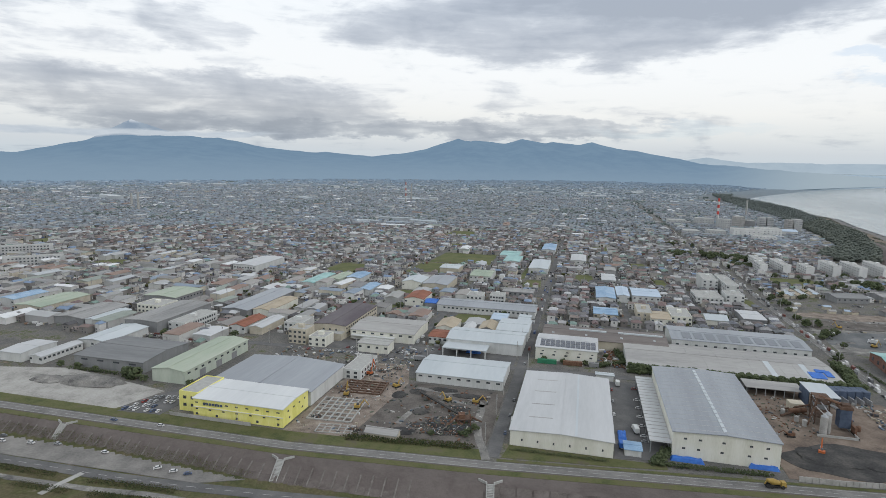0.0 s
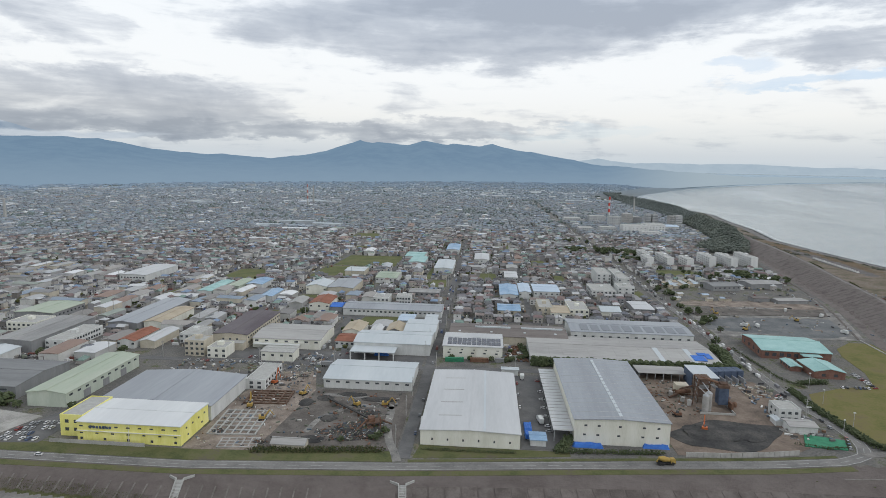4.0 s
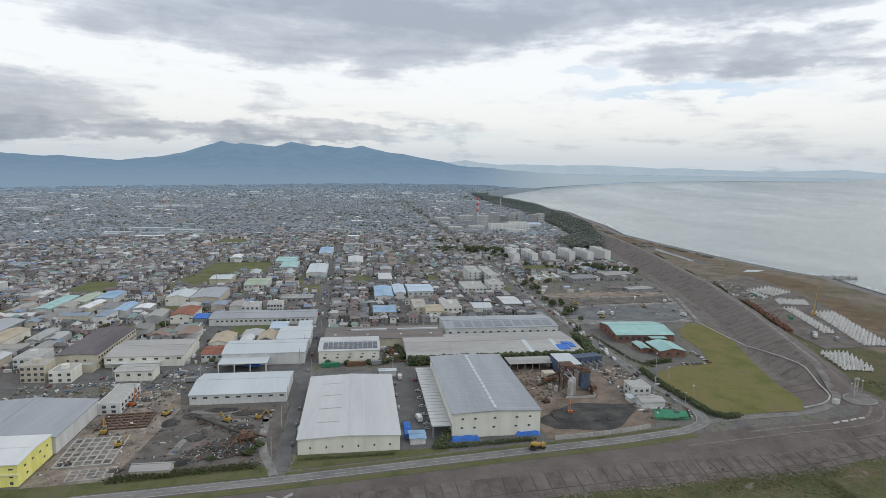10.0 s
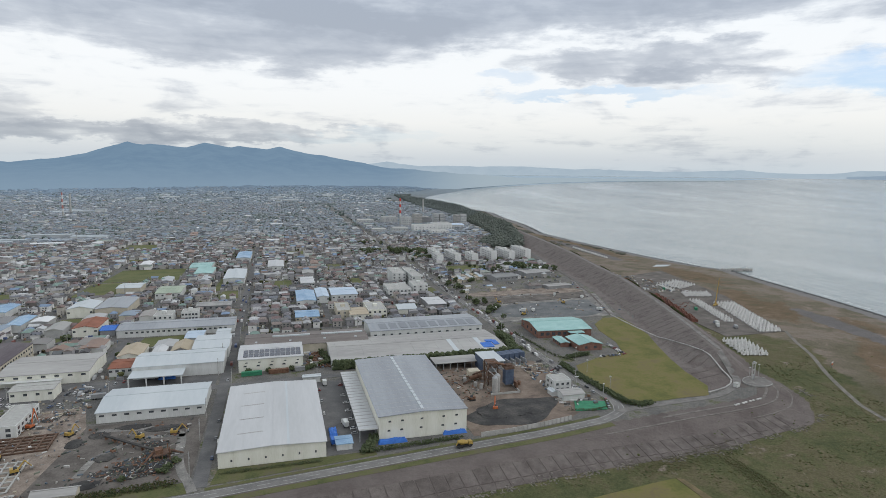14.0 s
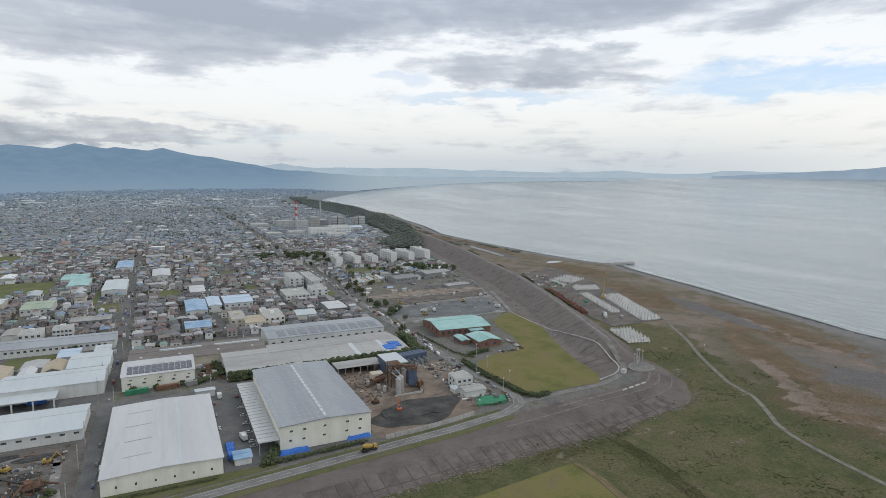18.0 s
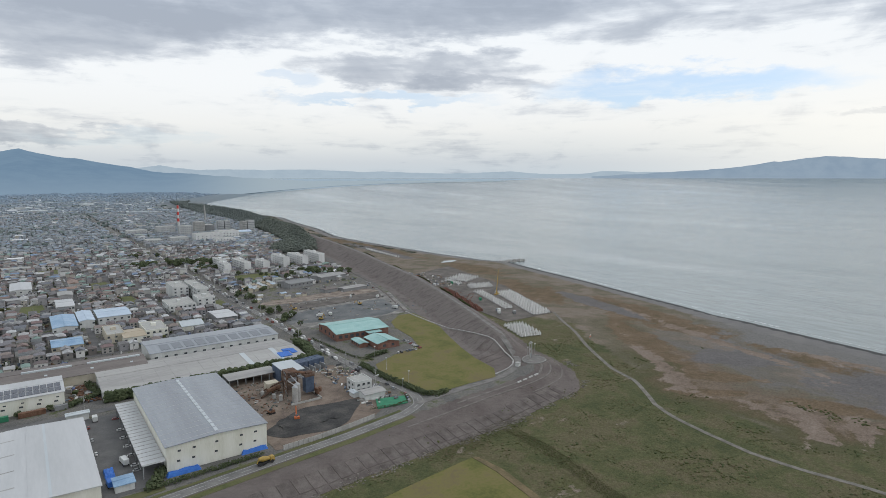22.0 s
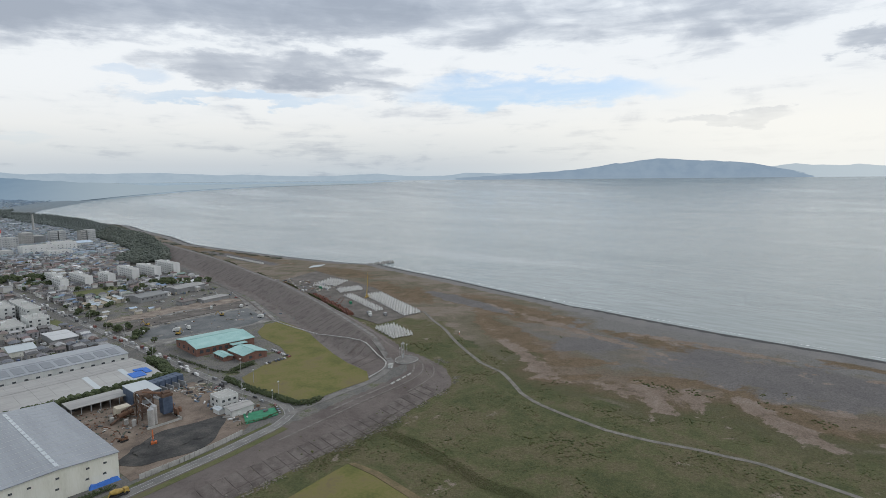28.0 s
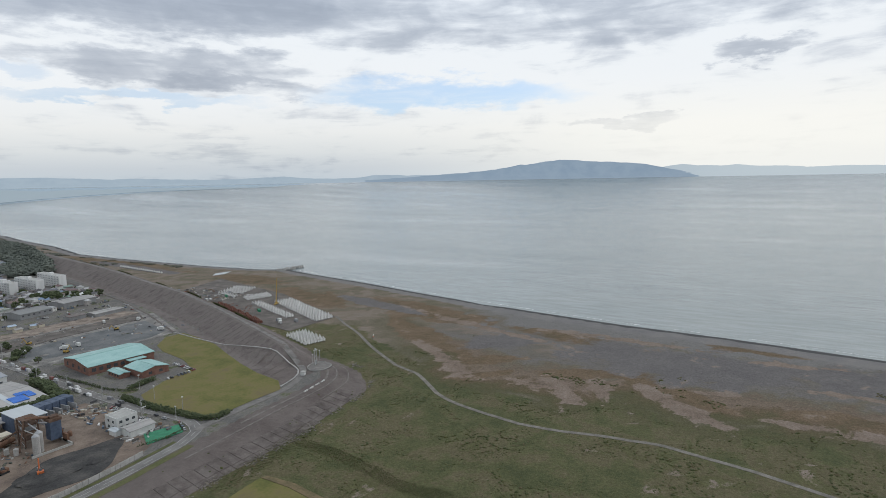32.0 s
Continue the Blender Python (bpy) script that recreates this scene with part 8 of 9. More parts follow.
for z in (3.5, 7.0, 10.5, 13.3):
    box(frame_bm, -4.5, 1.5, z, 2.5, 9.5, z + 0.3)
part("tower_frame", frame_bm, "dark_rust", pl, "rust brown steel frame with decks")
part("hopper", boxes((-3.2, 3, 7.4, 1.4, 8, 10.4)), "steel", pl)
part("dryer_drum", tube(bmesh.new(), (-13, 10, 2.2), (-5, 12, 2.8), 1.3, 1.3, 14), "rust", pl, "orange-brown dryer drum")
part("elevator", tube(bmesh.new(), (-2, 5, 13.5), (5, -2, 13.0), 0.7, 0.7, 6), "rust", pl)
part("chute", tube(bmesh.new(), (4, 6, 12), (12, 22, 3), 0.6, 0.6, 6), "steel", pl)
part("chute", tube(bmesh.new(), (3, 8, 12), (8, 26, 3), 0.5, 0.5, 6), "steel", pl)
for a_, b_, r_, mt_ in (((-4, 2, 13), (-9, -4, 1), 0.35, "dark_rust"), ((2, 9, 10), (14, 15, 1), 0.4, "steel"), ((-4, 9, 7), (-14, 16, 0.6), 0.5, "dark_rust"), ((2, 2, 10.6), (4.5, -2, 10.6), 0.45, "steel"), ((-2.2, -8.5, 10.4), (-2, 2, 11.5), 0.3, "steel"),
                       ((-5, -12, 10.4), (-4, 2, 9.0), 0.25, "concrete"), ((7, 0.5, 6), (16, 9, 0.8), 0.45, "dark_blue"), ((0, 9.5, 3), (3, 24, 1.0), 0.5, "rust"), ((-8, 12, 2.6), (-18, 6, 0.6), 0.6, "dark_rust"), ((9.5, -3, 9), (9.5, -3, 0.2), 0.2, "steel")):
    part("duct", tube(bmesh.new(), a_, b_, r_, r_, 6), mt_, pl)
for x_ in (-4, 2):
    for z_ in (0.2, 3.8, 7.3, 10.8):
        part("brace", tube(bmesh.new(), (x_, 2, z_), (x_, 9, min(13.3, z_ + 3.3)), 0.1, 0.1, 4), "steel", pl)
for x_, y_, h_ in ((-10, -3, 3.2), (-12, 2, 2.6), (12, 3, 3.6), (14, -2, 2.4), (-16, 10, 2.8)):
    part("tank", tube(tube(bmesh.new(), (x_, y_, 0), (x_, y_, h_), 1.1, 1.1, 12), (x_, y_, h_), (x_, y_, h_ + 0.5), 1.1, 0.3, 12), "concrete" if x_ < 0 else "rust", pl)
part("skirt", boxes((-8, -14, 0.1, 10, -13.6, 1.2), (9.6, -14, 0.1, 10, 0, 1.2)), "pale_concrete", pl)
part("filter_house", boxes((-12, 13, 0, -5, 19, 5.2)), "wall_beige", pl)
part("stair", boxes((9.6, -9, 0.3, 10.6, -4.6, 4.2)), "rust", pl)
tagged(pl, "weathered asphalt mixing plant with silos and tower", "mixing plant")
shed = empty("open_shed", 109, 354, 0)
part("roof", boxes((-15, -6, 4.2, 15, 8, 4.5)), "roof_dust", shed)
part("back_wall", boxes((-15, 7.6, 0, 15, 8, 4.2)), "wall_grey", shed)
for k in range(7):
    part("post", boxes((-14.6 + 4.8 * k, -5.8, 0, -14.2 + 4.8 * k, -5.4, 4.2)), "steel", shed)
tagged(shed, "open shed with a dusty flat roof on posts", "shed")
shed = empty("open_shed", 128.5, 342, 0)
part("roof", boxes((-6.5, -11, 8.6, 6.5, 11, 8.95)), "roof_bright", shed)
for x in (-6, 6):
    for y in (-10.5, 0, 10.5):
        part("post", boxes((x - 0.25, y - 0.25, 0, x + 0.25, y + 0.25, 8.6)), "dark_blue", shed)
part("side_wall", boxes((-6.4, -4, 0.1, -6.1, 10, 8.5)), "dark_blue", shed)
tagged(shed, "tall open shed with a bright white roof", "shed")
bins = empty("aggregate_bins", 148, 358, 10)
for k in range(5):
    part("bin", boxes((-10 + 4.1 * k, -4, 0, -6.2 + 4.1 * k, 4, 5.5)), "dark_blue", bins)
    part("ramp", boxes((-9.9 + 4.1 * k, -11, 0, -9.4 + 4.1 * k, -4, 3.0)), "steel", bins)
tagged(bins, "row of dark blue steel aggregate bins", "bins")
block_office = flat_block("site_office", 151, 296, 162, 307, 6.2, "pale_concrete", "wall_white", "white two-storey site office", "office")
for z in (1.0, 4.0):
    windows(block_office, "south", (0.2, 0.5, 0.8), z, 1.6, 1.2)
    windows(block_office, "west", (0.3, 0.7), z, 1.6, 1.2)
hall("site_office", 150, 282, 163, 291, 3.4, 0.8, "x", "roof_dust", "wall_white", "low white site office with a grey roof", "office")
hall("site_hut", 147, 290, 150, 296, 2.6, 0.4, "y", "roof_bright", "wall_white", "small white site hut", "hut")
sheet("ground_green_sheet", [(150, 268), (168, 266), (172, 276), (156, 281)], 0.5, "green_net", "bright green netting over a pit", "netting", thick=0.4)
wall_line = [(91, 251.6), (108, 252.6), (128, 255.8), (143, 259)]
fence = tagged(new("site_wall"), "pale concrete panel wall round the plant yard", "wall")
wl = np.array(wall_line, float)
ws = np.concatenate([[0], np.cumsum(np.hypot(*np.diff(wl, axis=0).T))])
for k in range(int(ws[-1] / 2.4)):
    a, b = ws[-1] * k / int(ws[-1] / 2.4), ws[-1] * (k + 1) / int(ws[-1] / 2.4)
    p, q = [np.array([np.interp(s, ws, wl[:, 0]), np.interp(s, ws, wl[:, 1])]) for s in (a, b)]
    ang = math.degrees(math.atan2(q[1] - p[1], q[0] - p[0]))
    part("wall_panel", shared("wall_panel", lambda: boxes((-1.17, -0.12, 0, 1.17, 0.12, 2.3), (-1.2, -0.2, 0, -1.1, 0.2, 2.4)), "concrete"), None, fence, at=pose(*((p + q) / 2), 0.02, 0, 0, ang))


def tarp_pile(x0, y0, x1, y1, h, seed, label="rumpled blue tarpaulin over stacked goods"):
    bm = bmesh.new()
    bmesh.ops.create_grid(bm, x_segments=12, y_segments=5, size=0.5)
    for v in bm.verts:
        edge = max(abs(v.co.x), abs(v.co.y)) > 0.49
        n = noise.noise(Vector((v.co.x * 5 + seed, v.co.y * 4, seed)))
        v.co = Vector((v.co.x * (x1 - x0), v.co.y * (y1 - y0), 0.02 if edge else h * (0.8 + 0.4 * n)))
    low = bmesh.ops.extrude_face_region(bm, geom=list(bm.faces))
    for g in low["geom"]:
        if isinstance(g, bmesh.types.BMVert):
            g.co.z = 0.0
    ob = empty("tarpaulin_pile", (x0 + x1) / 2, (y0 + y1) / 2)
    part("cover", bm, "tarp", ob)
    part("pallets", boxes((-(x1 - x0) * 0.45, -(y1 - y0) * 0.4, 0.0, (x1 - x0) * 0.45, (y1 - y0) * 0.4, 0.14)), "wall_beige", ob)
    return tagged(ob, label, "tarpaulin")


tarp_pile(42, 255, 56, 258.4, 1.8, 1)
tarp_pile(74, 257.5, 86, 262, 2.2, 2)
tarp_pile(21, 268, 25, 279, 1.6, 3)
tarp_pile(-72, 371, -62, 374, 1.6, 4)
roof_tarp = empty("roof_tarpaulin", 143, 380, 0, 5.72)
for x0, y0, x1, y1 in ((-8, -9, 0, 0), (1, -5, 5, 4), (-3, 1, 3, 5)):
    bm = bmesh.new()
    z0, z1 = (y0 + 9) * 0.066, (y1 + 9) * 0.066
    vs = [bm.verts.new(p) for p in ((x0, y0, z0), (x1, y0, z0), (x1, y1, z1), (x0, y1, z1), (x0, y0, z0 + 0.3), (x1, y0, z0 + 0.35), (x1, y1, z1 + 0.3), (x0, y1, z1 + 0.35))]
    for q in ((0, 3, 2, 1), (4, 5, 6, 7), (0, 1, 5, 4), (1, 2, 6, 5), (2, 3, 7, 6), (3, 0, 4, 7)):
        bm.faces.new([vs[i] for i in q])
    part("cover", bm, "tarp", roof_tarp)
tagged(roof_tarp, "bright blue tarpaulins on the dusty roof", "tarpaulin")
hall("site_hut", 23, 254, 30, 262, 3.0, 0.4, "x", "roof_blue", "wall_white", "small hut with a blue roof", "hut")
hall("gate_hut", 12, 345, 22, 349, 3.6, 0.2, "x", "roof_bright", "wall_white", "small white flat gate hut", "hut")

# ---- poles, lamps, crane, beach stores ----


def pole_master(h, arms):
    ob = new("utility_pole")
    part("pole", tube(bmesh.new(), (0, 0, 0), (0, 0, h), 0.20, 0.13, 7), "concrete", ob)
    for k in range(arms):
        part("crossarm", boxes((-1.0, -0.06, h - 0.6 - 0.9 * k, 1.0, 0.06, h - 0.48 - 0.9 * k)), "steel", ob)
    part("transformer", tube(bmesh.new(), (0.35, 0, h - 3.2), (0.35, 0, h - 2.2), 0.25, 0.25, 8), "steel", ob)
    return tagged(ob, "grey concrete utility pole with crossarms", "pole", "utility poles")


pole = pole_master(11.0, 2)
spots = [(-37.6, 246), (-37.6, 280), (-37.6, 306), (-28.5, 350), (-37.8, 372), (-37.8, 405), (-28.8, 445), (-28.8, 480), (-37.5, 520), (-28.8, 560), (-37.5, 600), (20.5, 352), (88, 352), (-118, 318), (-140, 347), (-92, 347), (166.5, 300), (166.8, 340),
         (166.5, 380), (166.8, 420), (166.5, 470), (178, 500), (178, 540), (178, 580), (178, 640), (178, 700), (178, 760), (60, 465), (100, 465), (-205, 350), (-240, 348)]
for k, (x, y) in enumerate(spots):
    m = pose(x, y, 0.0, 0, 0, 90 if abs(x + 33) < 12 else 0)
    if k:
        copy_thing(pole, m)
    else:
        pole.matrix_world = m


def field_lamp(x, y, h, head):
    ob = empty("field_lamp", x, y)
    post = part("pole", tube(bmesh.new(), (0, 0, 0), (0, 0, h), 0.16, 0.10, 7), "pale_concrete", ob)
    part("lamp_head", boxes((-head, -0.25, h, head, 0.25, h + 0.5)), "wall_white", post)
    return tagged(ob, "pale lamp post beside the playing field", "lamp")


for x, y, h, head in ((184, 290, 8.5, 0.5), (192, 346, 9, 0.5), (187, 322, 8, 0.4), (171, 306, 4, 1.4), (176, 284, 7, 0.4), (292, 292, 7, 0.5), (283, 290, 6, 0.4), (297, 300, 7, 0.4)):
    field_lamp(x, y, h, head)
crane = empty("mobile_crane", 418, 478, 30)
part("carrier", boxes((-4.5, -1.3, 0.5, 4.5, 1.3, 1.6)), "amber", crane)
part("cab", car_shell(2.2, 1.8, 1.62, 3.4, -0.9, 0.7), "amber", crane)
part("boom", tube(bmesh.new(), (-1, 0, 2.0), (5, 0, 27.0), 0.55, 0.25, 6), "amber", crane)
part("cable", tube(bmesh.new(), (5, 0, 26.8), (5, 0, 4.0), 0.06, 0.06, 4), "tyre", crane)
for x in (-3.2, -1.6, 1.6, 3.2):
    for y in (-1.2, 1.2):
        part("wheel", shared("truck_wheel", wheel, "tyre"), None, crane, at=pose(x, y, 0))
tagged(crane, "yellow mobile crane with a tall boom", "crane")
M["mould"] = material("rust_red_mould", [(0.10, 0.045, 0.035), (0.17, 0.075, 0.055), (0.21, 0.11, 0.085)], 0.5, 0.85, 0.05)
for k in range(17):
    u = k / 16
    x, y = 352 + 33 * u, 428 + 100 * u
    ob = empty("steel_stack", x, y, 70)
    for j in range(3):
        part("form", boxes((-3.1, -2.9 + 1.9 * j, 0.05, 3.1, -1.3 + 1.9 * j, 2.4 + 0.6 * ((k + j) % 3)), (-2.7, -2.6 + 1.9 * j, 2.4 + 0.6 * ((k + j) % 3), -1.9, -1.6 + 1.9 * j, 3.1 + 0.6 * ((k + j) % 3)), (1.5, -2.6 + 1.9 * j, 2.4 + 0.6 * ((k + j) % 3), 2.3, -1.6 + 1.9 * j, 2.9 + 0.6 * ((k + j) % 3))), "mould", ob)
    part("rail", boxes((-3.3, -3.0, 0.0, 3.3, 3.0, 0.05)), "steel", ob)
    tagged(ob, "stack of rust red steel moulds", "stack", "steel moulds of the block yard")
container(385, 466, 60, "green_net", "green site container in the block yard", 6.0)
container(418, 560, 60, "green_net", "green site container in the block yard", 6.0)
container(402, 600, 60, "wall_white", "white site container in the block yard", 6.0)
container(412, 622, 55, "rust", "rust red site container in the block yard", 6.0)
for x, y in ((360, 408), (366, 416), (372, 400), (392, 560), (396, 580), (408, 640), (414, 660)):
    truck(x, y, random.uniform(40, 90), random.choice(["car_white", "car_blue"]), random.choice(["wall_white", "steel"]), 6.0, "site truck parked in the block yard")
sheet("ground_white_sheet", [(508, 708), (528, 706), (546, 718), (524, 722)], -2.6, "roof_bright", "white sheeting spread on the beach", "sheet")
for k in (0, 1, 3, 4, 6, 7, 9, 10):
    p = (240.5 + 2.0 * k, 254 + 0.4 * k)
    ob = tagged(new("concrete_block", shared("concrete_block", lambda: boxes((-0.8, -0.4, 0, 0.8, 0.4, 0.6), (-0.6, -0.3, 0.6, 0.6, 0.3, 0.7)), "block")), "white concrete block beside the track", "block", "blocks at the levee end")
    ob.matrix_world = pose(p[0], p[1], float(height_at(*p)) + 0.02, 0, 0, 10)
groyne = bmesh.new()
random.seed(9)
for k in range(60):
    x, y = 586 + random.uniform(0, 52), 668 + random.uniform(-6, 6)
    c = Vector((x, y, -4.8 + random.uniform(0, 0.8)))
    for d in (Vector((0, 0.3, 1)), Vector((0.9, 0, -0.3)), Vector((-0.5, 0.8, -0.3)), Vector((-0.5, -0.8, -0.3))):
        tube(groyne, c, c + d * 2.2, 0.9, 0.5, 6)
tagged(part("groyne_blocks", groyne, "concrete", None), "weathered groyne of tumbled concrete blocks", "groyne", kind="stuff")
M["foam"] = material("white_foam", [(0.6, 0.62, 0.62), (0.75, 0.77, 0.77)], 0.3, 0.6)
foam = bmesh.new()
for k in range(150):
    y = -90 + k * 12.0
    if random.random() < 0.9:
        x = float(along(SHORE, y)) + 2.6
        w = random.uniform(0.25, 0.7)
        y2 = y + random.uniform(9, 12)
        x2 = float(along(SHORE, y2)) + 2.6
        vs = [foam.verts.new(p) for p in ((x, y, -5.5), (x + w, y, -5.5), (x2 + w * 0.5, y2, -5.5), (x2, y2, -5.5))]
        foam.faces.new(vs)
tagged(part("surf", foam, "foam", None), "thin broken line of white surf", "surf", kind="stuff")

front = tagged(new("factory_wall"), "grey concrete wall before the yellow factory", "wall")
for k in range(15):
    part("wall_panel", shared("low_wall_panel", lambda: boxes((-1.45, -0.1, 0, 1.45, 0.1, 1.8), (-1.5, -0.16, 0, -1.38, 0.16, 1.9)), "concrete"), None, front, at=pose(-190 + 2.95 * k, 233.4, 0.02))

# yellow factory's lettering board: a round mark and plain bars
sign = empty("factory_sign", -168, 235.6, 0, 7.0)
part("mark", tube(bmesh.new(), (-5.6, 0.1, 0), (-5.6, -0.1, 0), 0.75, 0.75, 14), "dark_blue", sign)
for k in range(6):
    part("letter_bar", boxes((-4.4 + 1.5 * k, -0.1, -0.55, -3.3 + 1.5 * k, 0.1, 0.55)), "dark_blue", sign)
tagged(sign, "dark blue sign bars on the yellow wall", "sign")

# ---- clutter of the lots beside the main road ----
road("road_dirt_track", [(176, 508), (224, 520.5), (302, 525), (318, 560), (335, 620)], 1.8, "gravel", "pale dirt track across the lots", 0.22)
road("road_dirt_track_east", [(181, 455), (230, 452), (284, 458)], 1.8, "gravel", "pale dirt track behind the brick hall", 0.22)
random.seed(31)
for k in range(16):
    x, y = random.uniform(186, 300), random.uniform(462, 560)
    heap(x, y, random.uniform(1.5, 4), random.uniform(1.5, 3), random.uniform(0.5, 1.3), 10, random.choice(["gravel", "dark_soil", "soil", "scrap"]), "small heap of gravel on the lot", 200 + k, 0.4)
for k in range(9):
    x, y = random.uniform(190, 300), random.uniform(470, 545)
    (truck if k % 4 else excavator)(x, y, random.uniform(0, 180), *(("car_white", "wall_white", 6.0, "site truck parked on the gravel lot") if k % 4 else ("amber", "yellow excavator on the gravel lot")))
for k in range(14):
    x, y = random.uniform(184, 245), random.uniform(575, 600) if k % 2 else random.uniform(640, 662)
    hall("shed", x - 3, y - 2, x + 3, y + 2, 2.6, 0.7, "x", random.choice(["roof_dust", "roof_brown", "roof_sky", "roof_white"]), "wall_beige", "small shed on the lot's edge", "shed", rot=random.uniform(-10, 20))
for k in range(34):
    x, y = random.choice([(random.uniform(180, 250), random.uniform(560, 770)), (random.uniform(178, 196), random.uniform(440, 620)), (random.uniform(270, 330), random.uniform(672, 760))])
    tree(x, y, random.uniform(3, 6.5), random.uniform(1.8, 3.6), "dark green tree beside the lots", 300 + k)
for k in range(30):
    car(random.uniform(250, 330), random.uniform(575, 625), random.choice((0, 90)) + random.uniform(-20, 20), lift=0.14)

# ---- small things of the town and the yards ----
PIECE_V = np.array([(-1, -1, 0), (1, -1, 0), (1, 1, 0), (-1, 1, 0), (-1, -1, 1), (1, -1, 1), (1, 1, 1), (-1, 1, 1)], float)
PIECE_F = ((4, 5, 6, 7), (0, 1, 5, 4), (1, 2, 6, 5), (2, 3, 7, 6), (3, 0, 4, 7))


def scatter(name, x, y, half_l, half_w, h, turn, mat, label, category, lift=0.12, taper=1.0):
    """Many small upright boxes as one mesh, each with its own size and turn."""
    n = len(x)
    p = np.repeat(PIECE_V[None], n, 0)
    p[:, 4:, :2] *= taper
    px, py = p[..., 0] * half_l[:, None], p[..., 1] * half_w[:, None]
    c, s = np.cos(turn)[:, None], np.sin(turn)[:, None]
    v = np.stack([x[:, None] + px * c - py * s, y[:, None] + px * s + py * c, p[..., 2] * h[:, None] + (height_at(x, y) + lift)[:, None]], -1).reshape(-1, 3)
    me = bpy.data.meshes.new(name)
    me.from_pydata(draw_in(v).tolist(), [], [tuple(i + 8 * k for i in f) for k in range(n) for f in PIECE_F])
    me.materials.append(M[mat])
    return tagged(new(name, me), label, category, kind="stuff")


M["car_mix"] = material("mixed_car_paint", TONE, 1.0, 0.4, island=[(0.62, 0.62, 0.62), (0.58, 0.58, 0.58), (0.34, 0.35, 0.36), (0.04, 0.04, 0.045), (0.12, 0.125, 0.13), (0.07, 0.10, 0.20), (0.55, 0.55, 0.54), (0.45, 0.45, 0.45), (0.20, 0.20, 0.21), (0.16, 0.06, 0.05)])
M["clutter"] = material("mixed_yard_goods", TONE, 0.8, 0.8, island=[(0.30, 0.29, 0.27), (0.12, 0.115, 0.11), (0.50, 0.50, 0.49), (0.20, 0.13, 0.09), (0.08, 0.08, 0.085), (0.38, 0.34, 0.27), (0.13, 0.17, 0.22), (0.24, 0.235, 0.23), (0.62, 0.62, 0.61), (0.17, 0.19, 0.15)])
rs = np.random.default_rng(55)
n = 11000
cx, cy = rs.uniform(-900, 330, n), 335 + 1100 * rs.random(n) ** 1.3
ok = is_free(cx, cy, 1) & seen(cx, cy)
cx, cy = cx[ok], cy[ok]
n = len(cx)
scatter("cars_beyond", cx, cy, rs.uniform(1.9, 2.3, n), rs.uniform(0.8, 0.9, n), rs.uniform(1.3, 1.8, n), np.radians(rs.choice([0, 90], n) + rs.normal(0, 5, n)), "car_mix", "parked cars by the houses and works", "cars", taper=0.85)
streets = [(-33, 360, 990)] + [(xx, 480 if xx > -60 else 350, 870) for xx in (-420, -300, -190, -110, 40, 105)] + [(172, 330, 1300)] * 3
sx_, sy_ = [], []
for xx, a, b in streets:
    k = int((b - a) / 22)
    sy_.append(rs.uniform(a, b, k)), sx_.append(xx + rs.choice([-1.6, 1.6], k))
sx_, sy_ = np.concatenate(sx_), np.concatenate(sy_)
n = len(sx_)
scatter("cars_on_streets", sx_, sy_, rs.uniform(1.9, 2.4, n), np.full(n, 0.85), rs.uniform(1.3, 1.9, n), np.full(n, math.pi / 2), "car_mix", "cars on the straight streets", "cars", lift=0.3, taper=0.85)
n = 15000
cx, cy = rs.uniform(-620, 330, n), 335 + 420 * rs.random(n)
ok = is_free(cx, cy, 0.5) & seen(cx, cy)
cx, cy = cx[ok], cy[ok]
n = len(cx)
scatter("yard_goods", cx, cy, rs.uniform(0.2, 1.6, n), rs.uniform(0.2, 1.0, n), rs.uniform(0.3, 2.2, n), rs.uniform(0, 3.14, n), "clutter", "crates, bins and sheds in yards and gardens", "clutter")


def yard_scatter(name, x0, y0, x1, y1, n, size, mat, label):
    px, py = rs.uniform(x0, x1, n), rs.uniform(y0, y1, n)
    scatter(name, px, py, size * rs.uniform(0.3, 2.4, n), size * rs.uniform(0.15, 0.8, n), size * rs.uniform(0.3, 1.6, n), rs.uniform(0, 3.14, n), mat, label, "clutter", lift=0.14)


yard_scatter("site_timber", -129, 238, -98, 330, 130, 0.5, "clutter", "timber, pipes and forms on the building site")
yard_scatter("yard_scrap", -96, 246, -44, 306, 190, 0.5, "scrap", "loose scrap strewn over the yard")
yard_scatter("plant_scrap", 92, 298, 118, 348, 150, 0.45, "scrap", "steel parts and pallets round the mixing plant")
yard_scatter("office_goods", 148, 274, 168, 350, 160, 0.8, "clutter", "stacked goods beside the site offices")
yard_scatter("lot_goods", 184, 470, 310, 556, 70, 0.7, "clutter", "pipes and stones on the gravel lot")
yard_scatter("bay_goods", -128, 310, -98, 372, 160, 0.7, "clutter", "stacked goods on the works forecourt")
n = 420
px, py = rs.uniform(-700, 330, n), 420 + 900 * rs.random(n) ** 1.2
ok = is_free(px, py) & seen(px, py)
px, py = px[ok], py[ok]
n = len(px)
scatter("poles_beyond", px, py, np.full(n, 0.16), np.full(n, 0.16), rs.uniform(8, 13, n), np.zeros(n), "concrete", "thin utility poles between the houses", "poles")
car_row(232, 350, 233.5, 374, 8, 20, 0.1)
car_row(163, 286, 167, 330, 12, 20, 0.2)

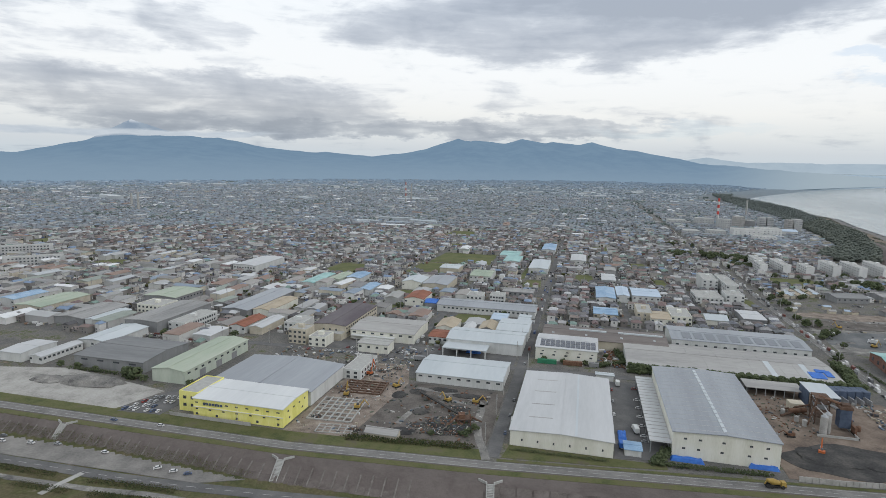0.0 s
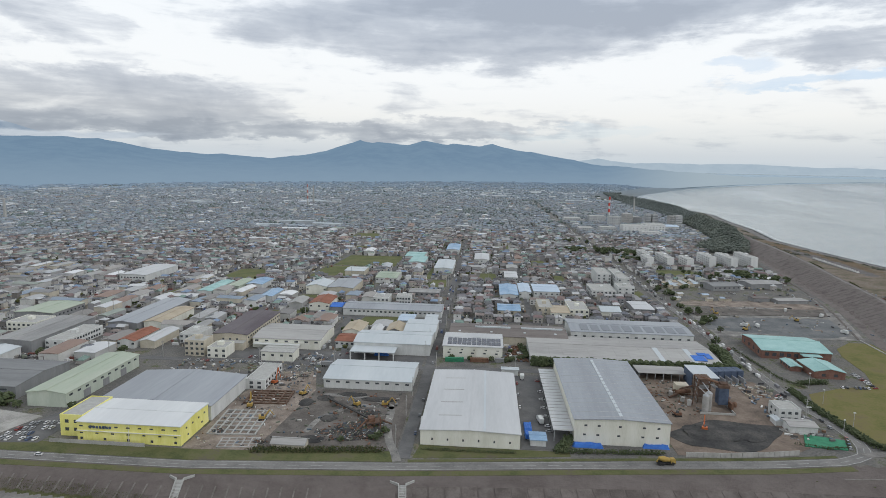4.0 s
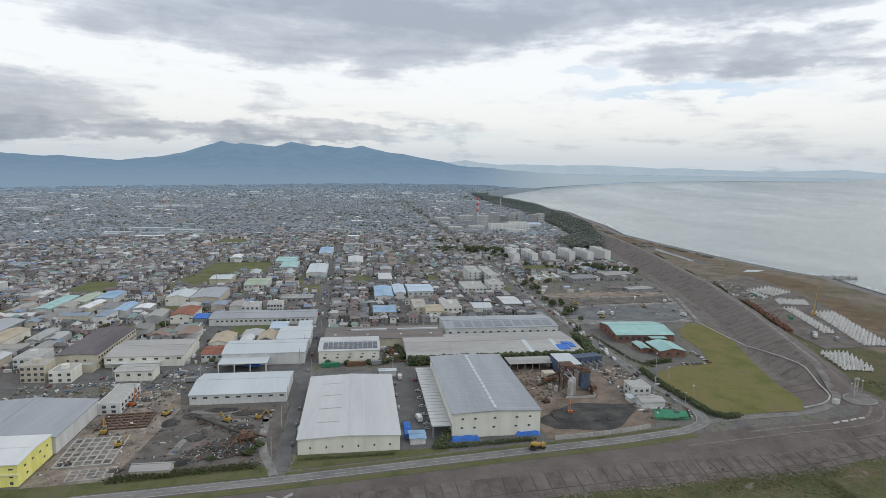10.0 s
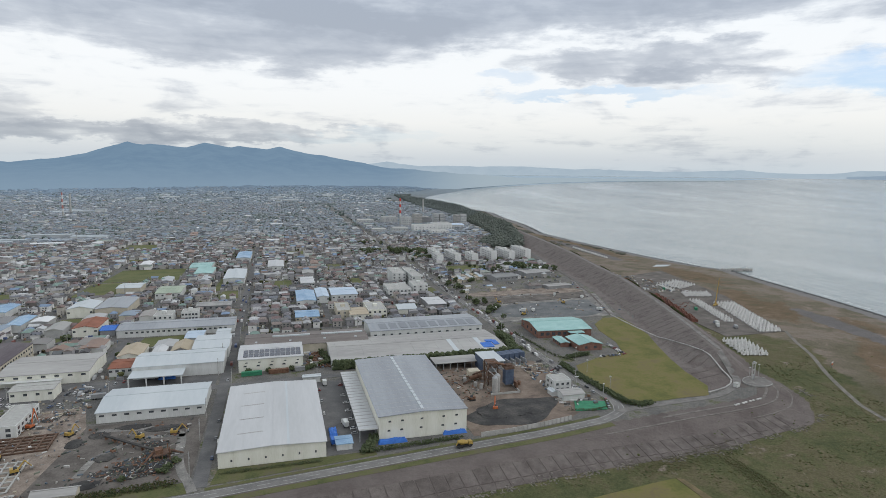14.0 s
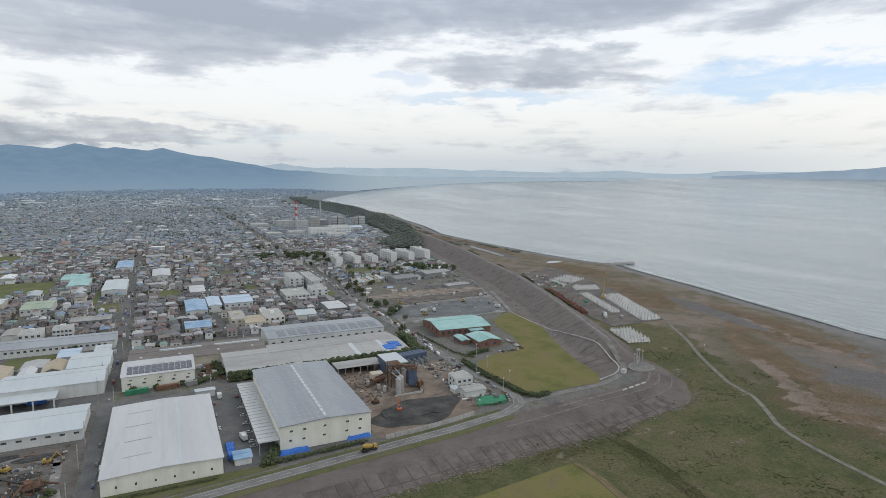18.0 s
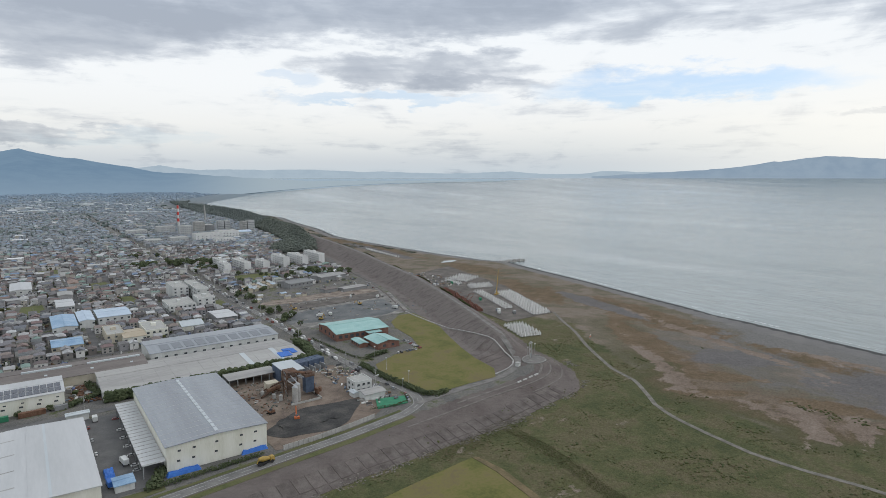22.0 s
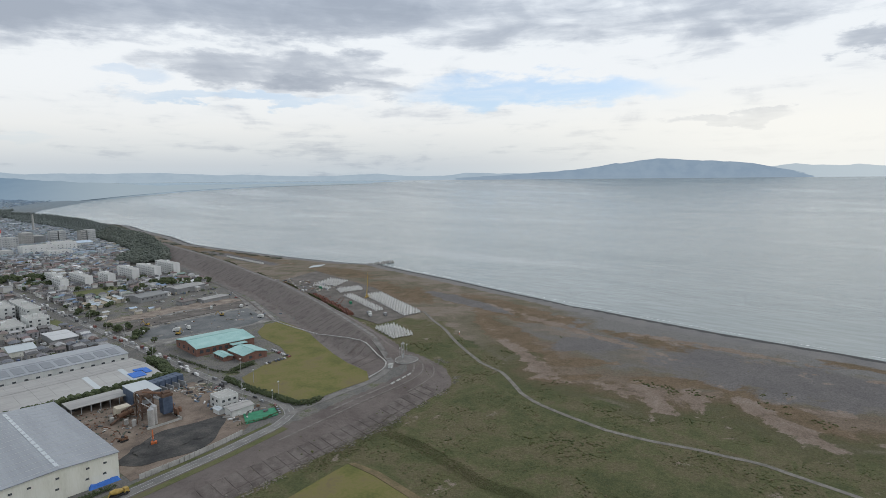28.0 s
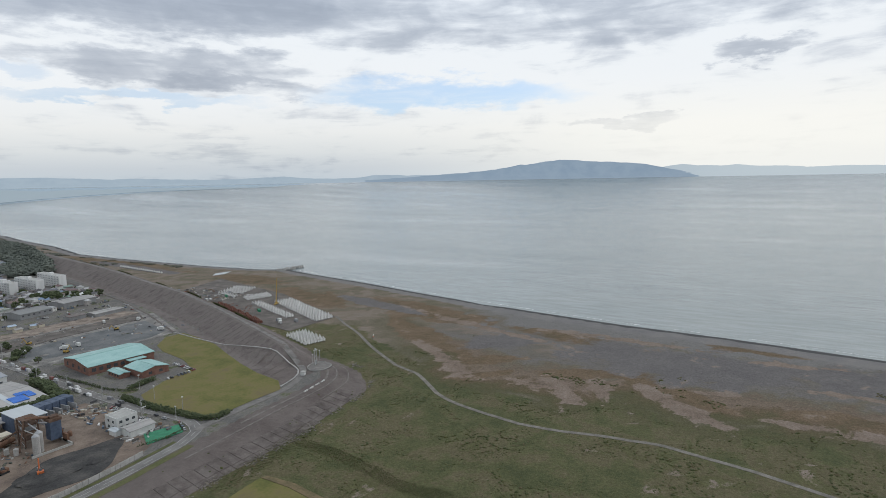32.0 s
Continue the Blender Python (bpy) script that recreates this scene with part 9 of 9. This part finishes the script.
# windows of the nearer house rows, on the sides that face the river
hx_, hy_, off_ = HOUSE_FRONTS
n = len(hx_)
for k, (side, level) in enumerate(((-1, 0.8), (1, 0.8), (-1, 2.7), (1, 2.7))):
    keep = rs.random(n) < (0.85 if level < 2 else 0.7)
    m_ = int(keep.sum())
    scatter("house_windows", hx_[keep] + side * rs.uniform(0.9, 1.6, m_), hy_[keep] - off_[keep] + 0.02, rs.uniform(0.4, 0.75, m_), np.full(m_, 0.06), rs.uniform(0.7, 1.1, m_), np.zeros(m_), "glass", "dark windows of the house rows", "windows", lift=level)
qn = 1500
qq = rs.uniform(float(np.interp(-20, RIVER_CREST[:, 0], crest_s)), q_last - 6, qn)
lump = np.array([noise.noise(Vector((q * 0.06, 4.0, 0.0))) for q in qq])
qq = qq[lump > -0.1]
spot_ = [crest_at(q) for q in qq]
rim = np.array([slope_edges(p[0])[1] for p in spot_]) + rs.normal(-0.2, 1.3, len(qq))
px, py = np.array([p[0] + d * math.sin(p[2]) for p, d in zip(spot_, rim)]), np.array([p[1] - d * math.cos(p[2]) for p, d in zip(spot_, rim)])
n = len(px)
M["rubble"] = material("pale_broken_concrete", TONE, 0.5, 0.95, island=[(0.15, 0.138, 0.12), (0.19, 0.175, 0.155), (0.12, 0.108, 0.095), (0.17, 0.15, 0.13)])
scatter("foot_rubble", px, py, rs.uniform(0.15, 0.7, n), rs.uniform(0.12, 0.4, n), rs.uniform(0.1, 0.3, n), rs.uniform(0, 3.14, n), "rubble", "broken pale concrete along the slope's foot", "rubble", lift=0.0)
yard_scatter("block_yard_goods", 372, 470, 400, 580, 60, 0.7, "mould", "rusty steel forms in the block yard")
yard_scatter("block_yard_stores", 400, 540, 440, 650, 140, 1.0, "clutter", "stores and machines in the block yard")
yard_scatter("lane_goods", 15, 372, 30, 404, 70, 0.9, "rust", "rusty steel goods between the warehouses")
yard_scatter("lane_boxes", 15, 372, 30, 404, 30, 0.9, "clutter", "pale boxes between the warehouses")
yard_scatter("works_goods", -188, 310, -134, 348, 130, 0.8, "clutter", "pipes, tanks and goods behind the factory hall")
yard_scatter("lane_side_goods", -330, 330, -235, 345, 120, 0.8, "clutter", "goods and bins beside the works lane")
car_row(-186, 346, -140, 347.5, 16, 85, 0.3)
car_row(-330, 341, -250, 342, 22, 85, 0.4)
